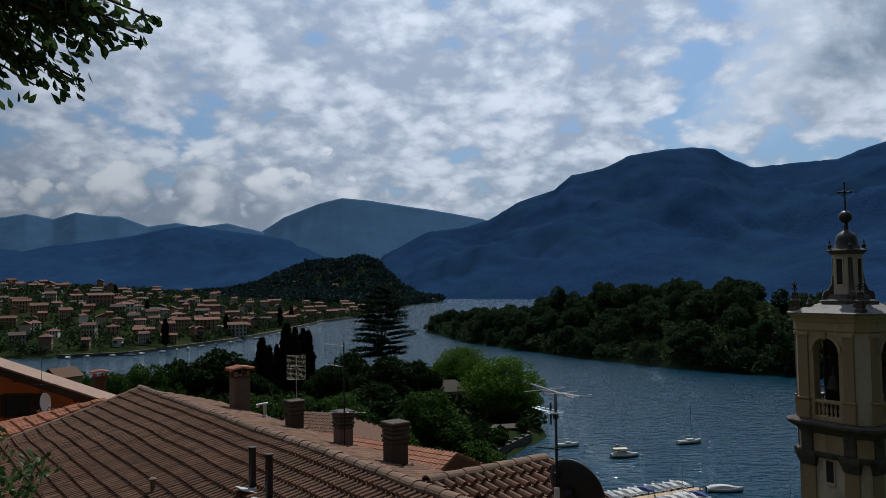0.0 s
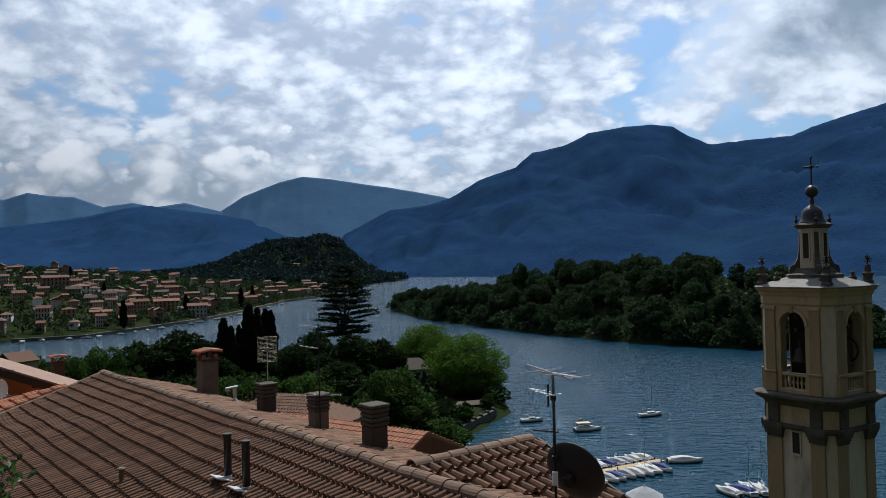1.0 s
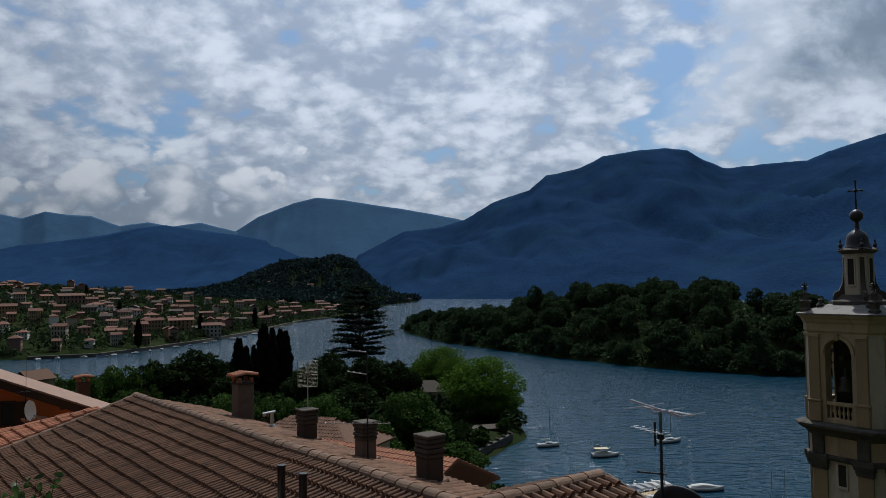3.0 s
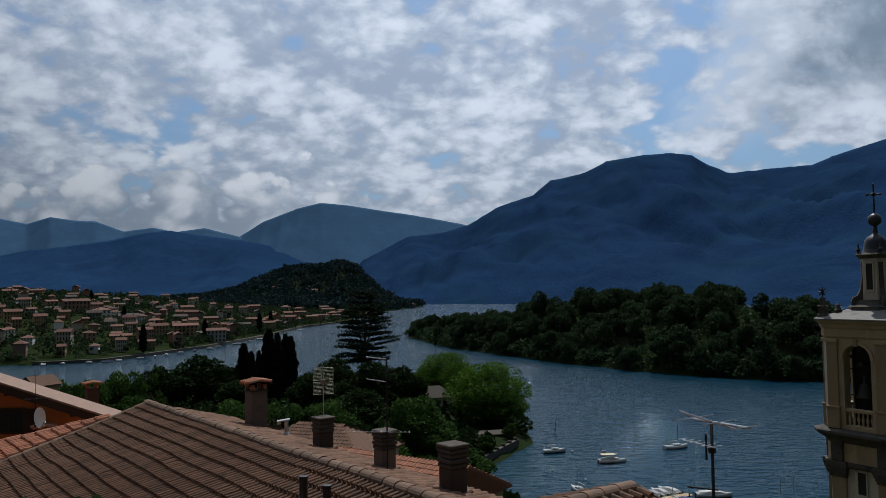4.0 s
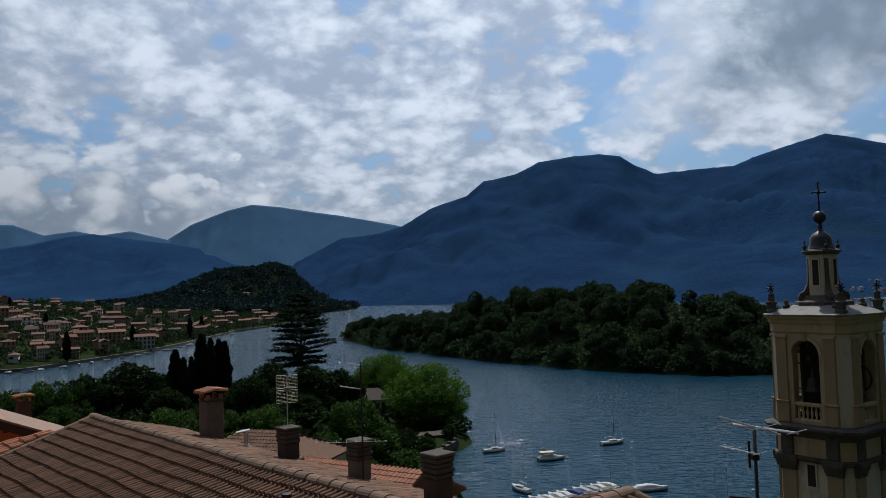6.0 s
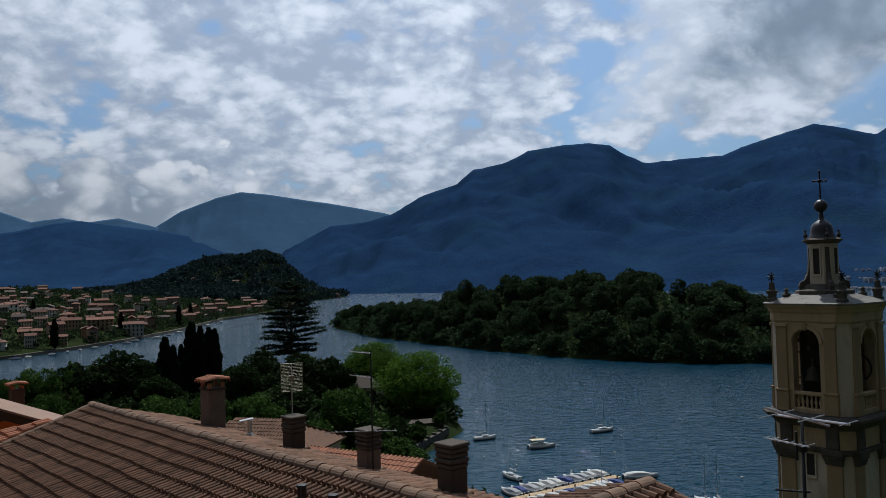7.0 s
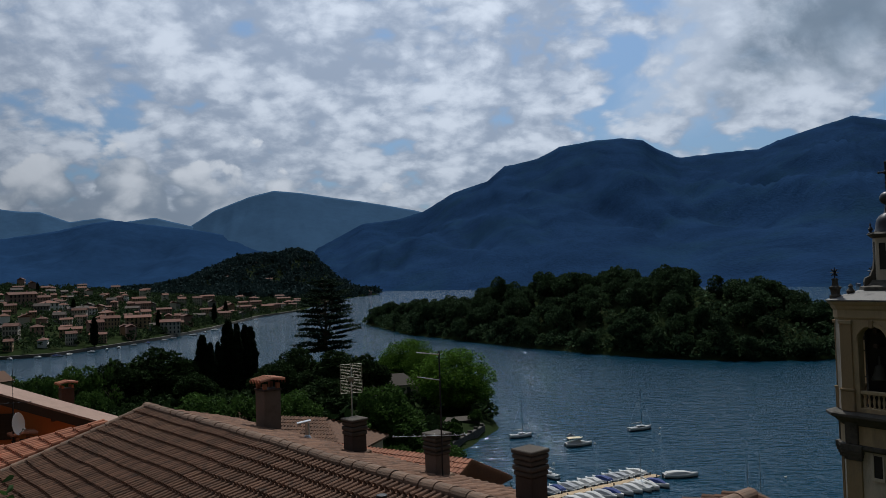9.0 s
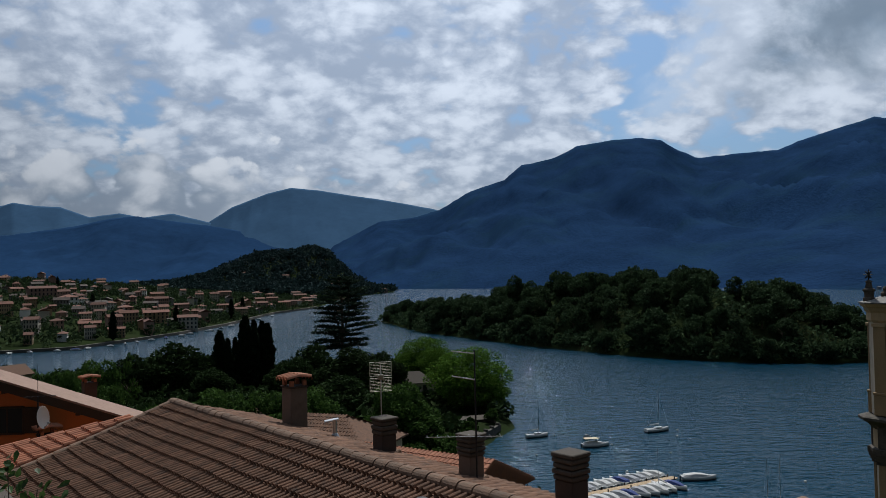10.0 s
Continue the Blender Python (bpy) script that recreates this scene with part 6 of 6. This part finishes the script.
M["cover_tan"] = material("tan_canvas", (0.52, 0.45, 0.31), 0.85, 0.2, 2, 20, 0.3)
M["plank"] = material("sun_bleached_plank", (0.42, 0.31, 0.19), 0.85, 0.35, 1.5, 20, 0.4, random_tone=0.15)


def hull(bm, L, B, Hh, sheer=0.25, deck=True):
    """A boat's shell along x, its bow forward, waterline at z = 0."""
    n, rings = 12, []
    for i in range(n + 1):
        u = i / n
        half = B / 2 * (min(1.0, 0.82 + 0.5 * u) if u < 0.36 else max(0.02, 1 - ((u - 0.36) / 0.64) ** 2.1))
        x = (u - 0.5) * L
        top = Hh * (1 + sheer * (u - 0.35) ** 2 * 4)
        k = 0.72 if u < 0.9 else 0.6
        ring = [(x, -half, top), (x, -half * 0.96, top * 0.55), (x, -half * k, -0.08), (x, 0, -0.3 * (1 - u ** 4)), (x, half * k, -0.08), (x, half * 0.96, top * 0.55), (x, half, top)]
        rings.append([bm.verts.new(p) for p in ring])
    for a, b in zip(rings, rings[1:]):
        for j in range(6):
            bm.faces.new((a[j], a[j + 1], b[j + 1], b[j]))
        if deck:
            bm.faces.new((a[6], a[0], b[0], b[6]))
    bm.faces.new(rings[0])


def sailboat(x, y, rz, L, mast, label):
    e = empty("sailboat", Matrix.Translation((x, y, 0)) @ turn(rz), label, "sailboat", "moored sailing boats")
    bm = bmesh.new()
    hull(bm, L, L * 0.31, 0.72)
    smooth(part("hull", bm, M["hull"], e))
    bm = bmesh.new()
    hull(bm, L * 1.005, L * 0.314, 0.22, 0.1, False)
    part("boot_stripe", bm, M["hull_dark"], e)
    bm = bmesh.new()
    bevelled_box(bm, (-L * .12, -L * .09, 0.70), (L * .20, L * .09, 1.10), 0.12)
    part("cabin", bm, M["hull"], e)
    for s in (-1, 1):
        bm = bmesh.new()
        box(bm, (-L * .05, s * L * .092 - 0.01, 0.85), (L * .14, s * L * .092 + 0.01, 0.99))
        part("porthole_strip", bm, M["glass"], e)
    bm = bmesh.new()
    box(bm, (-L * .42, -L * .08, 0.735), (-L * .14, L * .08, 0.76))
    part("cockpit", bm, M["cover_grey"], e)
    bm = bmesh.new()
    rod(bm, (L * .08, 0, 0.7), (L * .08, 0, mast), 0.07, 8, 0.04)
    part("mast", bm, M["galv"], e)
    bm = bmesh.new()
    rod(bm, (L * .08, 0, 1.75), (-L * .36, 0, 1.65), 0.16, 8, 0.10)
    part("boom", bm, M["cover_white"], e, "boom with the furled sail")
    bm = bmesh.new()
    rod(bm, (L * .08, 0, mast - 0.1), (L * .49, 0, 0.95), 0.012, 4)
    rod(bm, (L * .08, 0, mast - 0.1), (-L * .49, 0, 0.75), 0.012, 4)
    part("stay", bm, M["alu"], e)


def motorboat(x, y, rz, L, cover, label, cabin=False):
    e = empty("motorboat", Matrix.Translation((x, y, 0)) @ turn(rz), label, "motorboat", "motorboats")
    bm = bmesh.new()
    hull(bm, L, L * 0.36, 0.62)
    smooth(part("hull", bm, M["hull"], e))
    bm = bmesh.new()
    hull(bm, L * 1.004, L * 0.364, 0.16, 0.1, False)
    part("boot_stripe", bm, M["hull_dark"], e)
    bm = bmesh.new()
    B = L * 0.36
    prof = [(-0.46, 0.30, 0.68), (-0.40, 0.42, 1.02), (-0.10, 0.42, 1.22), (0.12, 0.38, 1.12), (0.36, 0.20, 0.80), (0.40, 0.10, 0.70)]
    prev = None
    for u, hb, z in prof:
        ring = [bm.verts.new(p) for p in ((u * L, -hb * B, 0.64), (u * L, -hb * B * 0.7, z * 0.94), (u * L, 0, z), (u * L, hb * B * 0.7, z * 0.94), (u * L, hb * B, 0.64))]
        if prev:
            for j in range(4):
                bm.faces.new((prev[j], prev[j + 1], ring[j + 1], ring[j]))
        else:
            bm.faces.new(ring)
        prev = ring
    bm.faces.new(prev[::-1])
    part("cover", bm, cover, e)
    if cabin:
        bm = bmesh.new()
        for u in (-0.30, 0.02):
            for s in (-1, 1):
                rod(bm, (u * L, s * B * .38, 0.7), (u * L, s * B * .34, 1.75), 0.03, 5)
        bevelled_box(bm, (-0.42 * L, -B * .40, 1.72), (0.10 * L, B * .40, 1.82), 0.04)
        part("canopy", bm, M["cover_tan"], e, "tan canvas sun canopy")
        bm = bmesh.new()
        vs = [bm.verts.new(p) for p in ((0.06 * L, -B * .36, 1.05), (0.06 * L, B * .36, 1.05), (-0.02 * L, B * .32, 1.6), (-0.02 * L, -B * .32, 1.6))]
        bm.faces.new(vs)
        part("windscreen", bm, M["glass"], e)
    bm = bmesh.new()
    bevelled_box(bm, (-L * .54, -0.18, -0.1), (-L * .49, 0.18, 0.75), 0.04)
    part("outboard", bm, M["hull_dark"], e)


sailboat(25.4, 175.5, 8, 5.2, 8.4, "small white sailing boat with a furled sail")
sailboat(53.6, 177.0, 14, 6.0, 9.6, "white sailing boat at its mooring buoy")
motorboat(35.8, 164.5, 4, 5.9, M["cover_white"], "white cabin motorboat with a tan canopy", True)
motorboat(46.8, 136.2, -6, 6.2, M["cover_white"], "white motorboat with a pale cover by the pier")
motorboat(35.9, 171.6, 10, 1.7, M["cover_grey"], "small dark tender on the lake")
# pier, with planks
PIER = Matrix.Translation((28.2, 129.8, 0)) @ turn(25)
pier = empty("pier", PIER, "narrow sun-bleached plank pier", "pier")
bm = bmesh.new()
for y in (-0.55, 0.55):
    bevelled_box(bm, (-12, y - 0.1, 0.30), (16.0, y + 0.1, 0.50), 0.02)
part("beam", bm, M["dark_wood"], pier)
pm = bpy.data.meshes.new("plank")
bm = bmesh.new()
bevelled_box(bm, (-0.115, -0.85, 0.505), (0.115, 0.85, 0.56), 0.01)
bm.to_mesh(pm)
bm.free()
pm.materials.append(M["plank"])
for i in range(112):
    ob = new("plank", pm)
    ob.parent = pier
    ob.matrix_local = pose(-11.9 + i * 0.25, rnd.uniform(-.02, .02), rnd.uniform(-.006, .006), 0, 0, rnd.uniform(-.6, .6))
for i in range(6):
    for s in (-1, 1):
        bm = bmesh.new()
        rod(bm, (-10 + i * 5, s * 0.8, -2), (-10 + i * 5, s * 0.8, 1.0), 0.11, 8)
        part("pier_post", bm, M["dark_wood"], pier)
COVERS = (M["cover_white"], M["cover_grey"], M["cover_white"], M["cover_blue"], M["cover_white"], M["cover_grey"])
for i in range(11):
    for s in (-1, 1):
        if s < 0 and i > 9:
            continue
        v = PIER @ Vector((-5.6 + i * 2.0 + rnd.uniform(-.2, .2), s * 3.7, 0))
        motorboat(v.x, v.y, 25 + s * 90 + rnd.uniform(-7, 7), rnd.uniform(4.2, 5.4), COVERS[(i * 2 + (s > 0) + i // 3) % 6], "small white boat under a cover moored at the pier")
for i in range(3):
    v = Vector((46.5 + i * 2.2, 117.0 + i * 0.6, 0))
    motorboat(v.x, v.y, 118 + rnd.uniform(-8, 8), rnd.uniform(4.6, 5.8), COVERS[(i + 2) % 6], "white boat moored in a row near the shore")
for x, y, h in ((24, 141, 5.0), (52, 117, 8.5), (50, 117, 8.0), (38, 131, 7.0)):
    sailboat(x, y, rnd.uniform(60, 130), 5.0, h, "small sailing boat moored near the pier")
M["buoy"] = material("white_buoy", (0.70, 0.69, 0.66), 0.5, 0.2, 4, 30, 0.05)
for x, y in ((29.5, 176), (39.5, 165), (58.5, 177.5), (38.5, 171.8), (49, 156), (27, 150), (56, 171), (36, 143), (22, 158), (64, 132)):
    e = empty("buoy", Matrix.Translation((x, y, 0)), "round white mooring buoy", "buoy", "mooring buoys")
    bm = bmesh.new()
    bmesh.ops.create_uvsphere(bm, u_segments=14, v_segments=10, radius=0.26, matrix=Matrix.Translation((0, 0, 0.10)))
    smooth(part("float", bm, M["buoy"], e))
    bm = bmesh.new()
    rod(bm, (0, 0, 0.34), (0, 0, 0.46), 0.04, 6)
    part("ring", bm, M["iron"], e)
# small white boats along the town's quay
for i in range(18):
    u = i / 18 * 5.0
    k = int(u)
    p, q = Vector((*TOWN_SHORE[1 + k], 0)), Vector((*TOWN_SHORE[2 + k], 0))
    v = p.lerp(q, u - k) + Vector((6 + rnd.uniform(0, 5), -3, 0))
    motorboat(v.x, v.y, rnd.uniform(0, 360), rnd.uniform(4, 6.5), COVERS[i % 6], "small white boat moored off the town")
# the grey parasol on the terrace below
e = empty("parasol", Matrix.Translation((15.8, 60.0, 12.0)), "grey canvas parasol with a scalloped edge", "parasol")
bm = bmesh.new()
rod(bm, (0, 0, -3.5), (0, 0, 6.9), 0.05, 8)
part("pole", bm, M["galv"], e)
bm = bmesh.new()
lathe(bm, [(1.55, 6.0), (1.5, 6.05), (0.8, 6.45), (0.1, 6.75), (0.05, 6.8)], 10)
part("canopy", bm, M["cover_grey"], e)


# ---- the terrace underfoot and the plants at its edge ----
bm = bmesh.new()
ta = [RIDGE_A + ALONG * a + DOWN * d for a, d in ((-4, 5.75), (32, 5.75), (32, 30), (-4, 30))]
lo = [bm.verts.new((v.x, v.y, 26.0)) for v in ta]
hi = [bm.verts.new((v.x, v.y, 35.68 if i > 1 else 31.4)) for i, v in enumerate(ta)]
mid_ = [bm.verts.new((v.x, v.y, 35.68)) for v in (RIDGE_A + ALONG * -4 + DOWN * 6.6, RIDGE_A + ALONG * 32 + DOWN * 6.6)]
bm.faces.new((lo[0], lo[1], hi[1], hi[0])), bm.faces.new((hi[0], hi[1], mid_[1], mid_[0])), bm.faces.new((mid_[0], mid_[1], hi[2], hi[3]))
bm.faces.new((lo[2], lo[3], hi[3], hi[2])), bm.faces.new((lo[1], lo[2], hi[2], mid_[1], hi[1])), bm.faces.new((lo[3], lo[0], hi[0], mid_[0], hi[3]))
tagged(part("pavement_terrace", bm, M["concrete"]), "worn concrete path on a terrace above the roof", "terrace", kind="structure")


def leafy(name, label, at_, tips, leaf, n, mat, seed, droop, category="shrub"):
    """Twigs from one foot to several tips, with single pointed leaves along them."""
    rng = np.random.default_rng(seed)
    e = empty(name, Matrix.Translation(at_), label, category)
    bm = bmesh.new()
    P, Dr = [], []
    for tip, spread in tips:
        tip = Vector(tip)
        for k in range(5):
            end = tip + Vector(rng.normal(size=3) * spread)
            midp = tip * 0.55 + Vector(rng.normal(size=3) * spread * 0.3)
            rod(bm, (0, 0, 0), midp, 0.012, 5, 0.006)
            rod(bm, midp, end, 0.005, 5, 0.002)
            for _ in range(n):
                u = rng.uniform(0.15, 1.0)
                q = midp.lerp(end, u) + Vector(rng.normal(size=3) * spread * 0.36)
                P.append(q)
                Dr.append((end - midp).normalized() * 0.6 + Vector(rng.normal(size=3)) * 0.7 + Vector((0, 0, -droop)))
    part("twigs", bm, M["bark"], e)
    V, Fc = [], []
    for q, d in zip(P, Dr):
        d = d.normalized() * leaf * rng.uniform(0.7, 1.25)
        s = d.cross(Vector(rng.normal(size=3))).normalized() * leaf * 0.25
        up = d.cross(s).normalized() * leaf * 0.06
        b = len(V)
        V += [q, q + d * 0.45 + s * 0.8, q + d * 0.75 + s, q + d, q + d * 0.75 - s, q + d * 0.45 - s * 0.8, q + d * 0.6 - up]
        Fc += [(b, b + 1, b + 6), (b + 1, b + 2, b + 6), (b + 2, b + 3, b + 6), (b + 3, b + 4, b + 6), (b + 4, b + 5, b + 6), (b + 5, b, b + 6)]
    mesh_ob("leaves", V, Fc, mat, e)
    return e


M["leaf_near"] = leaf_material("glossy_near_leaf", (0.045, 0.085, 0.022), 0.35, 0.4, 0.5, 0.3)
tree_foot = Vector((-5.35, -2.75, 35.68))
bm = bmesh.new()
rod(bm, (0, 0, -0.1), (0.06, 0.04, 1.3), 0.11, 10, 0.085)
rod(bm, (0.06, 0.04, 1.3), (0.35, 0.25, 2.35), 0.085, 10, 0.05)
rod(bm, (0.06, 0.04, 1.3), (-0.3, -0.4, 2.6), 0.07, 8, 0.03)
rod(bm, (0.35, 0.25, 2.35), (1.05, 0.80, 2.44), 0.05, 8, 0.02)
over = empty("overhanging_tree", Matrix.Translation(tree_foot), "small evergreen tree with glossy leaves over the path", "tree")
part("trunk", bm, M["bark"], over)
spray_at = Vector((-4.30, -1.95, 38.12))
tips = [((-3.46, -1.28, 37.74), 0.03), ((-3.54, -1.28, 37.78), 0.045), ((-3.62, -1.25, 37.73), 0.045), ((-3.70, -1.25, 37.74), 0.045), ((-3.80, -1.25, 37.76), 0.05),
        ((-3.60, -1.20, 37.86), 0.07), ((-3.75, -1.20, 37.86), 0.08), ((-3.90, -1.20, 37.86), 0.08), ((-3.68, -1.30, 37.80), 0.06), ((-3.85, -1.30, 37.84), 0.06)]
spray = leafy("foliage", "", spray_at, [(Vector(p) - spray_at, s) for p, s in tips], 0.027, 120, M["leaf_near"], 4, 0.55)
for c in list(spray.children):
    c.parent = over
    c.location = spray_at - tree_foot
bpy.data.objects.remove(spray)
leafy("shrub", "green bush growing at the eave", (-5.78, 2.30, 34.95), [((0, 0, 1.1), 0.16), ((0.1, 0.1, 1.2), 0.13), ((-0.15, 0.05, 1.15), 0.15)], 0.06, 60, M["leaf_near"], 5, 0.0)
leafy("shrub", "leafy sprigs growing past the roof edge", (-6.52, 3.45, 34.88), [((0.10, 0.1, 1.3), 0.13), ((-0.1, 0, 1.12), 0.14)], 0.07, 22, M["leaf_near"], 6, -0.2)
leafy("shrub", "dense green bush beside the roof", (-8.68, 5.15, 34.85), [((0, 0, 1.5), 0.16), ((-0.15, 0.1, 1.55), 0.16), ((0.12, 0, 1.35), 0.14), ((-0.2, -.1, 1.3), 0.16)], 0.06, 60, M["leaf_near"], 7, 0.0)
